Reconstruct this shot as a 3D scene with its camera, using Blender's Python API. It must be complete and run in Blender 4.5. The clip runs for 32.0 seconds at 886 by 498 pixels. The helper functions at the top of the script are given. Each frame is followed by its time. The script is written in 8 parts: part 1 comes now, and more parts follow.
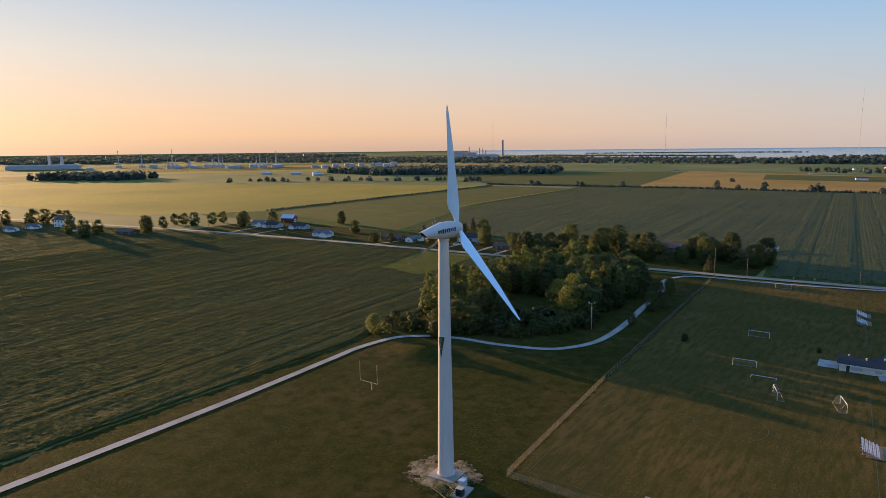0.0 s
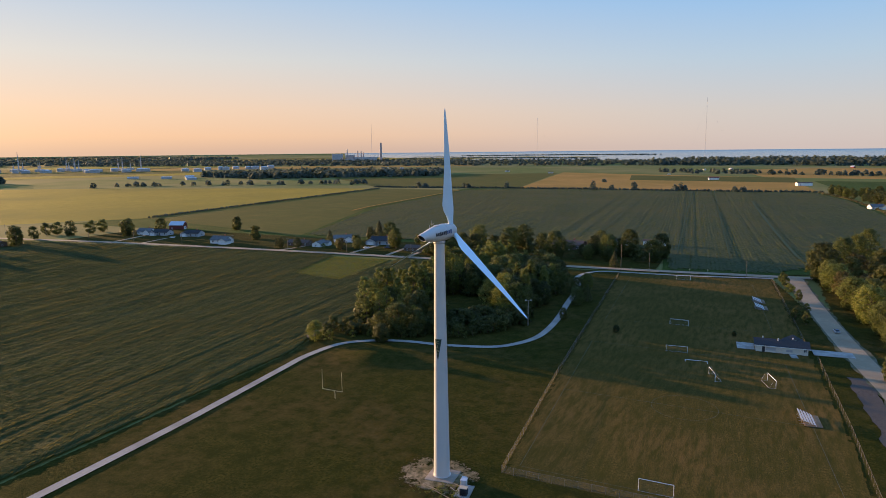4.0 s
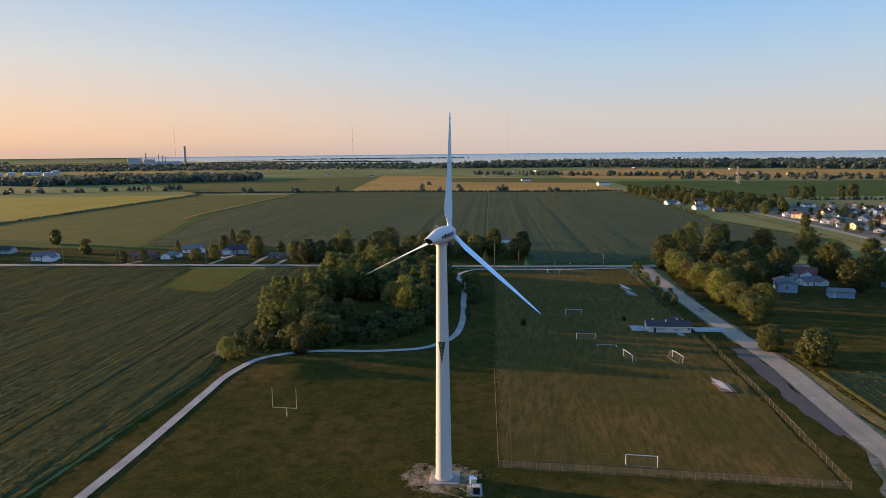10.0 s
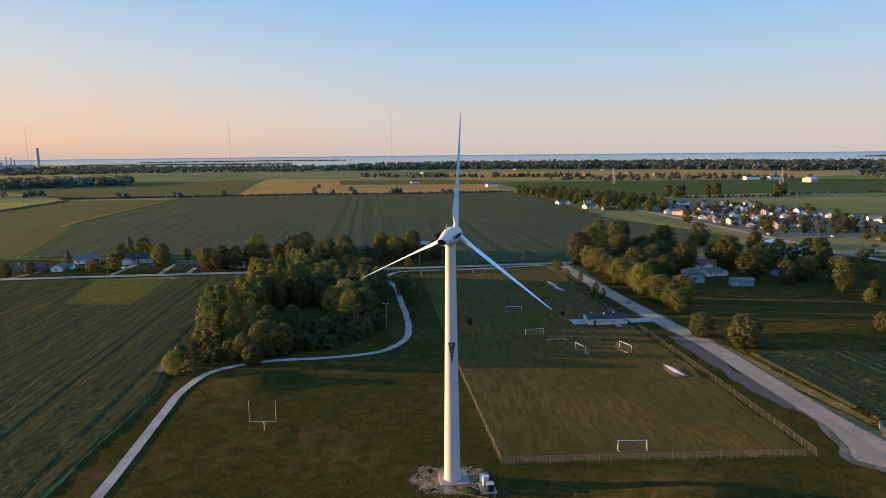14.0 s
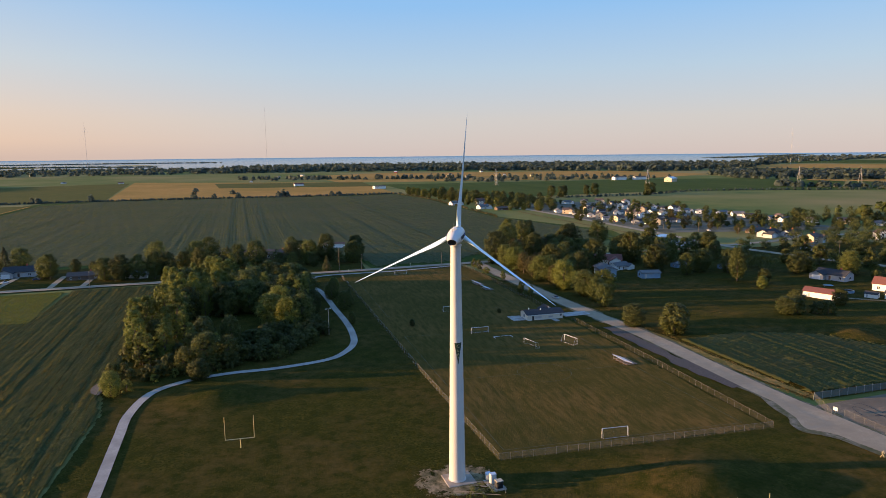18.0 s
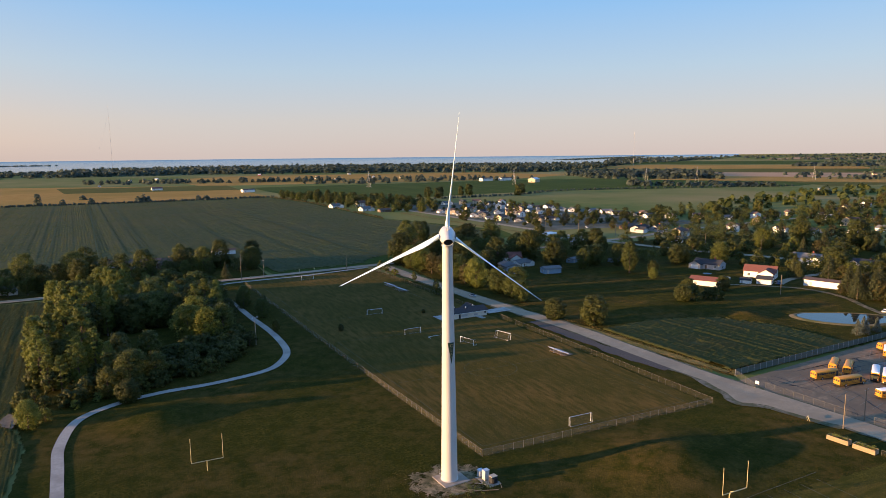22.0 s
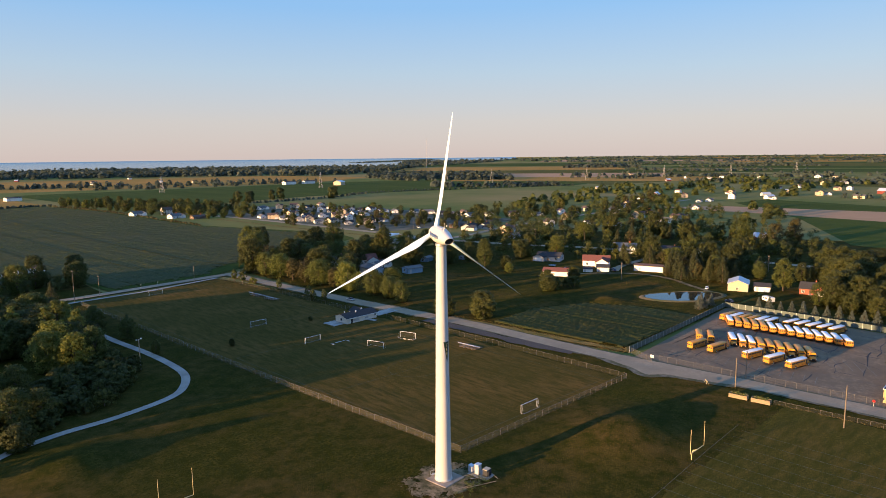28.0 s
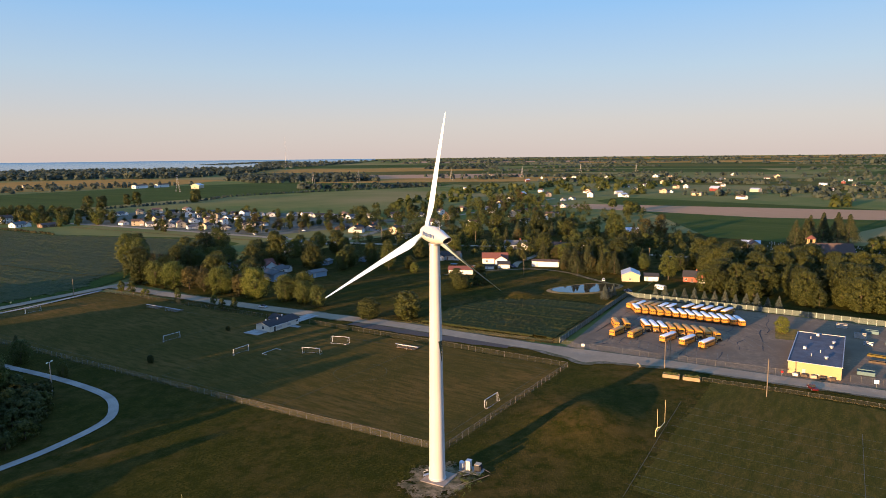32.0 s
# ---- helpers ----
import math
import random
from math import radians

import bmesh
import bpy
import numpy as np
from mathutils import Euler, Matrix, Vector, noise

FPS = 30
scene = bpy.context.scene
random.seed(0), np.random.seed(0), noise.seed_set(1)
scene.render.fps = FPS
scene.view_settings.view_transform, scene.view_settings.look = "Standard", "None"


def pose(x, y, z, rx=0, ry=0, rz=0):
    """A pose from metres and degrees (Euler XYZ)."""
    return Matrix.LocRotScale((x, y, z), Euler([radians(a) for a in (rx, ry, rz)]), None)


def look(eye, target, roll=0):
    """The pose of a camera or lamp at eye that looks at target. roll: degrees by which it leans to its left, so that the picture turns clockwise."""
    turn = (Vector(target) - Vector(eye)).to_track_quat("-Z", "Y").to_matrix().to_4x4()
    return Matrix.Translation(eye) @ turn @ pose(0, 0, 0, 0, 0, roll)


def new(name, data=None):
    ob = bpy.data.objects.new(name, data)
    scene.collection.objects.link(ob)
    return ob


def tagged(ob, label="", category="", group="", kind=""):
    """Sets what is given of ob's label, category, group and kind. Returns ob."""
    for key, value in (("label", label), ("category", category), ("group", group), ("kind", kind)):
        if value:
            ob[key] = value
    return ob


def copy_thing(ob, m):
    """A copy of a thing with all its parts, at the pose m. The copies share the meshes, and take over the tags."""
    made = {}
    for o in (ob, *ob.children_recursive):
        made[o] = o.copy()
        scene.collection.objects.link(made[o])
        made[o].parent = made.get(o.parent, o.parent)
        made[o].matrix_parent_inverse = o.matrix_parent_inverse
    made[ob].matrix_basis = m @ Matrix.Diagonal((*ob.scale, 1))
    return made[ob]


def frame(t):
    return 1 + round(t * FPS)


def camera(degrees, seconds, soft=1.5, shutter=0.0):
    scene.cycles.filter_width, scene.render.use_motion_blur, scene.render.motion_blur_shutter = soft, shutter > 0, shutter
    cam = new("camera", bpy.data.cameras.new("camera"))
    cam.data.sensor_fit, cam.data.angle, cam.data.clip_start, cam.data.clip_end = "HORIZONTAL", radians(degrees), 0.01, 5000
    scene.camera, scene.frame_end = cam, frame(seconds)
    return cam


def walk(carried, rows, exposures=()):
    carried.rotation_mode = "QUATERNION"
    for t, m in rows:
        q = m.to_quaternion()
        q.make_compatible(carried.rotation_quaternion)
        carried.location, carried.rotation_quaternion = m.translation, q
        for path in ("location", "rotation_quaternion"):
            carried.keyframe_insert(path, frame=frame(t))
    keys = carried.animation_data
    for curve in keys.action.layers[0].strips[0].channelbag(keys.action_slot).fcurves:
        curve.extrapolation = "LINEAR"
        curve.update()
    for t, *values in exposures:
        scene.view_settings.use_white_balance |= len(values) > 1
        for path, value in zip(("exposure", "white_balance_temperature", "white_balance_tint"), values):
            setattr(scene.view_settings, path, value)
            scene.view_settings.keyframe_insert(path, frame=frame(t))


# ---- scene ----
# camera: eye x, y, z, heading and tilt of a drone on an orbit round the turbine
cam = camera(68.44, 32.0, 0.65)
ROLL = 0.58
ROWS = [
    (0.0, 83.09, -113.24, 74.16, 36.25, -8.78),
    (0.5, 80.64, -115.19, 74.22, 35.24, -8.77),
    (1.0, 78.21, -117.04, 74.27, 33.52, -8.75),
    (1.5, 75.52, -118.91, 74.32, 32.26, -8.74),
    (2.0, 72.8, -120.72, 74.37, 31.34, -8.72),
    (2.5, 70.01, -122.48, 74.41, 29.59, -8.71),
    (3.0, 67.23, -124.13, 74.45, 28.3, -8.7),
    (3.5, 64.3, -125.71, 74.49, 26.78, -8.68),
    (5.5, 51.65, -131.33, 74.6, 21.63, -8.63),
    (6.0, 48.5, -132.52, 74.62, 20.36, -8.61),
    (6.5, 45.27, -133.66, 74.64, 18.55, -8.6),
    (7.0, 41.86, -134.77, 74.65, 17.36, -8.59),
    (7.5, 38.58, -135.7, 74.66, 16.12, -8.57),
    (8.0, 35.26, -136.6, 74.67, 14.94, -8.56),
    (8.5, 31.9, -137.4, 74.68, 13.97, -8.55),
    (9.0, 28.66, -138.15, 74.68, 12.61, -8.53),
    (9.5, 25.18, -138.9, 74.68, 10.52, -8.52),
    (10.0, 21.75, -139.49, 74.68, 8.64, -8.51),
    (10.5, 18.29, -139.99, 74.68, 7.59, -8.5),
    (11.0, 14.84, -140.35, 74.68, 6.61, -8.48),
    (11.5, 11.38, -140.68, 74.67, 5.25, -8.47),
    (12.0, 8.0, -140.91, 74.66, 4.15, -8.46),
    (12.5, 4.45, -141.15, 74.65, 1.97, -8.45),
    (13.0, 0.83, -141.21, 74.64, 0.8, -8.44),
    (13.5, -2.62, -141.22, 74.62, -0.6, -8.42),
    (14.0, -6.24, -141.1, 74.61, -1.96, -8.41),
    (14.5, -9.69, -140.92, 74.59, -3.7, -8.4),
    (15.0, -13.29, -140.76, 74.57, -5.99, -8.39),
    (15.5, -16.88, -140.38, 74.55, -7.51, -8.38),
    (17.5, -30.75, -137.67, 74.46, -11.6, -8.34),
    (18.0, -34.09, -136.84, 74.43, -12.95, -8.33),
    (18.5, -37.38, -136.05, 74.41, -14.79, -8.32),
    (19.0, -40.85, -135.15, 74.38, -16.2, -8.31),
    (19.5, -44.27, -134.12, 74.35, -17.48, -8.3),
    (20.0, -47.58, -132.98, 74.32, -19.23, -8.29),
    (20.5, -50.85, -131.88, 74.3, -21.9, -8.28),
    (21.0, -54.22, -130.45, 74.27, -23.15, -8.28),
    (21.5, -57.37, -128.97, 74.24, -23.75, -8.27),
    (22.0, -60.56, -127.45, 74.21, -25.11, -8.26),
    (22.5, -63.63, -125.84, 74.18, -26.21, -8.25),
    (23.0, -67.0, -124.32, 74.15, -28.49, -8.25),
    (23.5, -70.09, -122.49, 74.12, -29.38, -8.24),
    (24.0, -73.19, -120.8, 74.09, -31.13, -8.23),
    (24.5, -76.35, -118.96, 74.06, -33.29, -8.23),
    (25.0, -79.35, -116.84, 74.03, -34.41, -8.22),
    (25.5, -82.38, -114.71, 74.0, -35.07, -8.21),
    (26.0, -85.25, -112.66, 73.97, -37.3, -8.21),
    (26.5, -88.49, -110.39, 73.95, -39.37, -8.2),
    (28.5, -99.09, -100.13, 73.84, -44.41, -8.18),
    (29.0, -101.68, -97.54, 73.82, -45.41, -8.18),
    (29.5, -104.3, -94.84, 73.8, -47.17, -8.18),
    (30.0, -106.7, -92.12, 73.78, -48.8, -8.17),
    (30.5, -109.13, -89.23, 73.76, -49.77, -8.17),
    (31.0, -111.39, -86.44, 73.74, -50.91, -8.17),
    (31.5, -113.73, -83.7, 73.72, -54.16, -8.17),
    (32.0, -115.88, -80.55, 73.71, -56.02, -8.16),
]
walk(cam, [(t, pose(x, y, z, 90 + tilt, ROLL, turn)) for t, x, y, z, turn, tilt in ROWS], [(0.0, 1.21, 6500, 16), (2.0, 1.26, 6500, 16), (6.0, 1.28, 6500, 16), (13.0, 1.31, 6500, 16), (32.0, 1.31, 6500, 16)])

# ---- light: a low warm sun in the west, clear evening sky ----
SUN_ELEV, SUN_HEAD = 5.6, 80.2          # degrees; heading is counter-clockwise from +y
world = bpy.data.worlds.new("evening_sky")
scene.world = world
world.use_nodes = True
wn, wl = world.node_tree.nodes, world.node_tree.links
sky = wn.new("ShaderNodeTexSky")
sky.sky_type, sky.sun_disc = "NISHITA", False
sky.sun_elevation, sky.sun_rotation = radians(SUN_ELEV), radians(-SUN_HEAD)
sky.altitude, sky.air_density, sky.dust_density, sky.ozone_density = 100, 1.0, 0.8, 3.0
# evening haze: warm towards the sun, rose and blue away from it, laid half over the clear sky
def sky_ramp(fac, stops):
    r = wn.new("ShaderNodeValToRGB")
    while len(r.color_ramp.elements) < len(stops):
        r.color_ramp.elements.new(0.5)
    for el, (p, c) in zip(r.color_ramp.elements, stops):
        el.position, el.color = p, (*c, 1)
    wl.new(fac, r.inputs[0])
    return r.outputs[0]


def sky_mix(fac, a, b):
    m = wn.new("ShaderNodeMix")
    m.data_type = "RGBA"
    if isinstance(fac, float):
        m.inputs[0].default_value = fac
    else:
        wl.new(fac, m.inputs[0])
    wl.new(a, m.inputs[6])
    wl.new(b, m.inputs[7])
    return m.outputs[2]


where = wn.new("ShaderNodeTexCoord")
split = wn.new("ShaderNodeSeparateXYZ")
wl.new(where.outputs["Generated"], split.inputs[0])
toward = wn.new("ShaderNodeVectorMath")
toward.operation = "DOT_PRODUCT"
toward.inputs[1].default_value = (-math.sin(radians(SUN_HEAD)), math.cos(radians(SUN_HEAD)), 0)
wl.new(where.outputs["Generated"], toward.inputs[0])
side = wn.new("ShaderNodeMapRange")
side.interpolation_type = "SMOOTHSTEP"
side.inputs["From Min"].default_value, side.inputs["From Max"].default_value = 0.0, 1.1
wl.new(toward.outputs["Value"], side.inputs["Value"])
cool = sky_ramp(split.outputs["Z"], [(0.0, (0.70, 0.60, 0.56)), (0.05, (0.67, 0.635, 0.60)), (0.12, (0.49, 0.65, 0.77)), (0.21, (0.26, 0.56, 0.92)), (0.36, (0.22, 0.56, 1.1)), (1.0, (0.13, 0.43, 1.12))])
warm = sky_ramp(split.outputs["Z"], [(0.0, (0.66, 0.40, 0.28)), (0.022, (0.98, 0.54, 0.27)), (0.06, (1.0, 0.63, 0.36)), (0.13, (0.80, 0.73, 0.60)), (0.22, (0.48, 0.62, 0.74)), (0.38, (0.28, 0.51, 0.84)), (1.0, (0.13, 0.42, 1.08))])
haze = sky_mix(side.outputs[0], cool, warm)
clear = wn.new("ShaderNodeGamma")
clear.inputs[1].default_value = 0.5
wl.new(sky.outputs[0], clear.inputs[0])
thin = wn.new("ShaderNodeMix")
thin.data_type, thin.blend_type = "RGBA", "MULTIPLY"
thin.inputs[0].default_value, thin.inputs[7].default_value = 1.0, (0.40, 0.40, 0.40, 1)
wl.new(clear.outputs[0], thin.inputs[6])
wl.new(sky_mix(0.75, thin.outputs[2], haze), wn["Background"].inputs[0])
wn["Background"].inputs[1].default_value = 0.41
sun_data = bpy.data.lights.new("sun", "SUN")
sun_data.energy, sun_data.angle, sun_data.color = 5.2, radians(0.6), (1.0, 0.635, 0.295)
sun = new("sun", sun_data)
_h, _e = radians(SUN_HEAD), radians(SUN_ELEV)
sun.matrix_world = look((0, 0, 300), (300 * math.sin(_h), -300 * math.cos(_h), 300 - 300 * math.tan(_e)))


# ---- materials ----
def ramp(nt, fac, stops):
    r = nt.nodes.new("ShaderNodeValToRGB")
    while len(r.color_ramp.elements) < len(stops):
        r.color_ramp.elements.new(0.5)
    for el, (p, c) in zip(r.color_ramp.elements, stops):
        el.position, el.color = p, (*c, 1)
    nt.links.new(fac, r.inputs[0])
    return r.outputs[0]


def tex(nt, scale, detail=4.0, rough=0.6, stretch=(1, 1, 1), turn=0.0):
    co = nt.nodes.new("ShaderNodeTexCoord")
    mp = nt.nodes.new("ShaderNodeMapping")
    mp.inputs["Scale"].default_value = stretch
    mp.inputs["Rotation"].default_value = (0, 0, radians(turn))
    nt.links.new(co.outputs["Object"], mp.inputs[0])
    n = nt.nodes.new("ShaderNodeTexNoise")
    n.inputs["Scale"].default_value, n.inputs["Detail"].default_value, n.inputs["Roughness"].default_value = scale, detail, rough
    nt.links.new(mp.outputs[0], n.inputs[0])
    return n.outputs[0]


def mixc(nt, fac, a, b, mode="MIX"):
    m = nt.nodes.new("ShaderNodeMix")
    m.data_type, m.blend_type = "RGBA", mode
    for sock, val in ((m.inputs[0], fac), (m.inputs[6], a), (m.inputs[7], b)):
        if isinstance(val, (int, float)):
            sock.default_value = val
        elif isinstance(val, tuple):
            sock.default_value = (*val, 1)
        else:
            nt.links.new(val, sock)
    return m.outputs[2]


def material(name, c1, c2=None, scale=1.0, rough=0.8, metal=0.0, c3=None, scale2=None, bump=0.0, bscale=None,
             stretch=(1, 1, 1), turn=0.0, vary=0.0, spec=0.3, fuzz=0.0, mid=None, mscale=0.2, mstretch=(1, 1, 1)):
    """A procedural surface: c1 to c2 by a fine noise, towards c3 by a broad one; vary: tint from thing to thing."""
    m = bpy.data.materials.new(name)
    m.use_nodes = True
    nt = m.node_tree
    b = nt.nodes["Principled BSDF"]
    b.inputs["Roughness"].default_value, b.inputs["Metallic"].default_value = rough, metal
    b.inputs["Specular IOR Level"].default_value = spec
    b.inputs["Diffuse Roughness"].default_value = fuzz
    c2 = c2 or tuple(0.82 * v for v in c1)
    fine = tex(nt, scale, 8, 0.72, stretch, turn)
    col = ramp(nt, fine, [(0.38, c1), (0.62, c2)])
    if c3:
        broad = tex(nt, scale2 or scale * 0.08, 3, 0.55)
        f = ramp(nt, broad, [(0.42, (0, 0, 0)), (0.66, (1, 1, 1))])
        col = mixc(nt, f, col, c3)
    if mid:
        f = ramp(nt, tex(nt, mscale, 6, 0.7, mstretch, turn), [(0.4, (0, 0, 0)), (0.62, (1, 1, 1))])
        col = mixc(nt, f, col, mid)
    if vary:
        oi = nt.nodes.new("ShaderNodeObjectInfo")
        v = ramp(nt, oi.outputs["Random"], [(0, (1 - vary,) * 3), (1, (1 + vary,) * 3)])
        col = mixc(nt, 1.0, col, v, "MULTIPLY")
    nt.links.new(col, b.inputs["Base Color"])
    if bump:
        bp = nt.nodes.new("ShaderNodeBump")
        bp.inputs["Strength"].default_value, bp.inputs["Distance"].default_value = 1.0, bump
        nt.links.new(tex(nt, bscale or scale, 5, 0.7, stretch, turn), bp.inputs["Height"])
        nt.links.new(bp.outputs[0], b.inputs["Normal"])
    return m


def leaf_material(name, dark, light, tint=0.25):
    m = bpy.data.materials.new(name)
    m.use_nodes = True
    nt = m.node_tree
    b = nt.nodes["Principled BSDF"]
    b.inputs["Roughness"].default_value = 0.6
    b.inputs["Specular IOR Level"].default_value = 0.25
    geo = nt.nodes.new("ShaderNodeNewGeometry")
    col = ramp(nt, geo.outputs["Random Per Island"], [(0.0, dark), (1.0, light)])
    oi = nt.nodes.new("ShaderNodeObjectInfo")
    v = ramp(nt, oi.outputs["Random"], [(0, (1 - tint, 1 - tint, 1 - tint)), (0.6, (1, 1, 1)), (1, (1 + tint, 1 + 0.6 * tint, 1 - 0.3 * tint))])
    col = mixc(nt, 1.0, col, v, "MULTIPLY")
    nt.links.new(col, b.inputs["Base Color"])
    tr = nt.nodes.new("ShaderNodeBsdfTranslucent")
    nt.links.new(col, tr.inputs[0])
    mx = nt.nodes.new("ShaderNodeMixShader")
    mx.inputs[0].default_value = 0.45
    out = nt.nodes["Material Output"]
    nt.links.new(b.outputs[0], mx.inputs[1])
    nt.links.new(tr.outputs[0], mx.inputs[2])
    nt.links.new(mx.outputs[0], out.inputs[0])
    return m


def leafy(m, share=0.35):
    """Lets a crop's leaves shine through against the light."""
    nt = m.node_tree
    b = nt.nodes["Principled BSDF"]
    tr = nt.nodes.new("ShaderNodeBsdfTranslucent")
    nt.links.new(b.inputs["Base Color"].links[0].from_socket, tr.inputs[0])
    mx = nt.nodes.new("ShaderNodeMixShader")
    mx.inputs[0].default_value = share
    nt.links.new(b.outputs[0], mx.inputs[1])
    nt.links.new(tr.outputs[0], mx.inputs[2])
    nt.links.new(mx.outputs[0], nt.nodes["Material Output"].inputs[0])
    return m


def mesh_material(name, colour, cover):
    """Woven wire or net seen from afar: part wire, part gap."""
    m = material(name, colour, None, 3.0, 0.6, 0.1)
    nt = m.node_tree
    tp = nt.nodes.new("ShaderNodeBsdfTransparent")
    both = nt.nodes.new("ShaderNodeMixShader")
    back = nt.nodes.new("ShaderNodeBsdfTranslucent")
    back.inputs[0].default_value = (*colour, 1)
    both.inputs[0].default_value = 0.45
    nt.links.new(nt.nodes["Principled BSDF"].outputs[0], both.inputs[1])
    nt.links.new(back.outputs[0], both.inputs[2])
    mx = nt.nodes.new("ShaderNodeMixShader")
    mx.inputs[0].default_value = cover
    nt.links.new(tp.outputs[0], mx.inputs[1])
    nt.links.new(both.outputs[0], mx.inputs[2])
    nt.links.new(mx.outputs[0], nt.nodes["Material Output"].inputs[0])
    return m


M_LAND = material("far_farmland", (0.1013, 0.1298, 0.0325), (0.1604, 0.1593, 0.0455), 0.012, 0.95, c3=(0.2531, 0.1918, 0.07313), scale2=0.0025, bump=0.15, bscale=0.2, spec=0.04)
M_LAWN = material("mown_lawn", (0.01791, 0.02218, 0.003402), (0.0761, 0.06152, 0.01157), 1.3, 0.95, c3=(0.08058, 0.05445, 0.01497), scale2=0.03, bump=0.2, bscale=2.0, mid=(0.02686, 0.02924, 0.004763), mscale=0.2, fuzz=0.1, spec=0.02)
M_PITCH = material("pitch_grass", (0.04711, 0.04029, 0.009143), (0.1309, 0.08482, 0.02249), 2.0, 0.95, c3=(0.1505, 0.08695, 0.02601), scale2=0.022, bump=0.15, bscale=2.0, stretch=(1.2, 0.7, 1), turn=-4.5, mid=(0.05757, 0.04877, 0.01054), mscale=0.5, mstretch=(1.1, 0.22, 1), fuzz=0.1, spec=0.02)
M_ROUGH = material("rough_grass", (0.08, 0.075, 0.02), (0.25, 0.165, 0.055), 1.0, 0.95, c3=(0.28, 0.18, 0.065), scale2=0.06, bump=0.3, bscale=1.2, mid=(0.10, 0.09, 0.022), mscale=0.3, fuzz=0.4, spec=0.1)
M_CROP = leaf_material("soybean_leaves", (0.045, 0.075, 0.018), (0.11, 0.14, 0.035), 0.0)
M_BEAN_FAR = material("bean_field", (0.0345, 0.05824, 0.0099), (0.0805, 0.103, 0.0198), 0.5, 0.95, c3=(0.0736, 0.08512, 0.0176), scale2=0.006, bump=0.3, bscale=0.8, stretch=(0.9, 0.16, 1), turn=-4.5, mid=(0.0437, 0.06496, 0.011), mscale=0.03, mstretch=(1, 0.1, 1), spec=0.04)
M_GREEN_FAR = material("green_field", (0.07862, 0.08514, 0.018), (0.13, 0.1089, 0.02588), 0.05, 0.95, c3=(0.121, 0.09702, 0.0225), scale2=0.004, bump=0.2, bscale=0.5, mid=(0.09072, 0.08415, 0.01913), mscale=0.02, spec=0.04)
M_MEADOW = material("mown_meadow", (0.05184, 0.06849, 0.00702), (0.1123, 0.1113, 0.0156), 0.7, 0.95, c3=(0.1037, 0.08987, 0.0156), scale2=0.05, bump=0.1, bscale=1.5, spec=0.15)
M_YELLOW_FAR = material("ripening_field", (0.28, 0.198, 0.02625), (0.36, 0.243, 0.0375), 0.08, 0.95, c3=(0.23, 0.171, 0.03), scale2=0.004, bump=0.2, bscale=0.5, spec=0.04)
M_TAN_FAR = material("stubble_field", (0.345, 0.1805, 0.044), (0.4255, 0.228, 0.06), 0.05, 0.95, c3=(0.2875, 0.171, 0.04), scale2=0.005, bump=0.2, bscale=0.5, spec=0.04)
M_PINK_FAR = material("bare_soil_field", (0.396, 0.215, 0.108), (0.473, 0.265, 0.1395), 0.05, 0.95, c3=(0.341, 0.2, 0.09), scale2=0.005, mid=(0.418, 0.23, 0.117), mscale=0.3, spec=0.2)
M_LOT = material("cracked_lot_asphalt", (0.1677, 0.1152, 0.06743), (0.3103, 0.2057, 0.1171), 0.8, 0.9, c3=(0.1384, 0.096, 0.05809), scale2=0.05, bump=0.03, mid=(0.1594, 0.111, 0.06564), mscale=0.25, spec=0.3)
M_ROAD = material("grey_road", (0.3166, 0.2407, 0.1546), (0.4156, 0.3141, 0.2006), 1.6, 0.9, c3=(0.2523, 0.1918, 0.1239), scale2=0.08, bump=0.03, mid=(0.2869, 0.2163, 0.1387), mscale=0.3, spec=0.25)
M_PATH = material("pale_footpath", (0.2972, 0.2625, 0.221), (0.3754, 0.329, 0.2754), 1.6, 0.9, c3=(0.2502, 0.2181, 0.1836), scale2=0.15, bump=0.02, spec=0.25)
M_CONC = material("concrete", (0.33, 0.31, 0.28), (0.42, 0.395, 0.36), 1.5, 0.9, c3=(0.26, 0.24, 0.21), scale2=0.3, bump=0.01)
M_GRAVEL = material("dusty_gravel", (0.21, 0.148, 0.0792), (0.3465, 0.245, 0.135), 1.6, 0.95, c3=(0.105, 0.08, 0.0324), scale2=0.2, bump=0.06, mid=(0.0525, 0.047, 0.0126), mscale=0.45)
M_FOOTBALL = material("football_turf", (0.03408, 0.0362, 0.00624), (0.1108, 0.08573, 0.01776), 1.6, 0.95, c3=(0.1022, 0.07112, 0.01776), scale2=0.035, bump=0.15, bscale=2.0, mid=(0.04828, 0.04763, 0.009), mscale=0.4, mstretch=(0.3, 1.1, 1), fuzz=0.1, spec=0.02)
M_DARKGRAVEL = material("dark_gravel", (0.0594, 0.04578, 0.03717), (0.1109, 0.08482, 0.06679), 1.5, 0.95, c3=(0.0792, 0.06395, 0.05227), scale2=0.15, bump=0.05)
M_WHITE = material("white_turbine_paint", (0.5497, 0.5353, 0.5132), (0.5093, 0.4954, 0.4777), 0.25, 0.35, c3=(0.4931, 0.4794, 0.4501), scale2=0.08, stretch=(1, 1, 0.15), spec=0.45)
# white blades; the blue of the reflected sky is put into the base colour
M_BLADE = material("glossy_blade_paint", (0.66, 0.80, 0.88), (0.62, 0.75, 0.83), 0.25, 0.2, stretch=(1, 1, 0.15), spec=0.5)
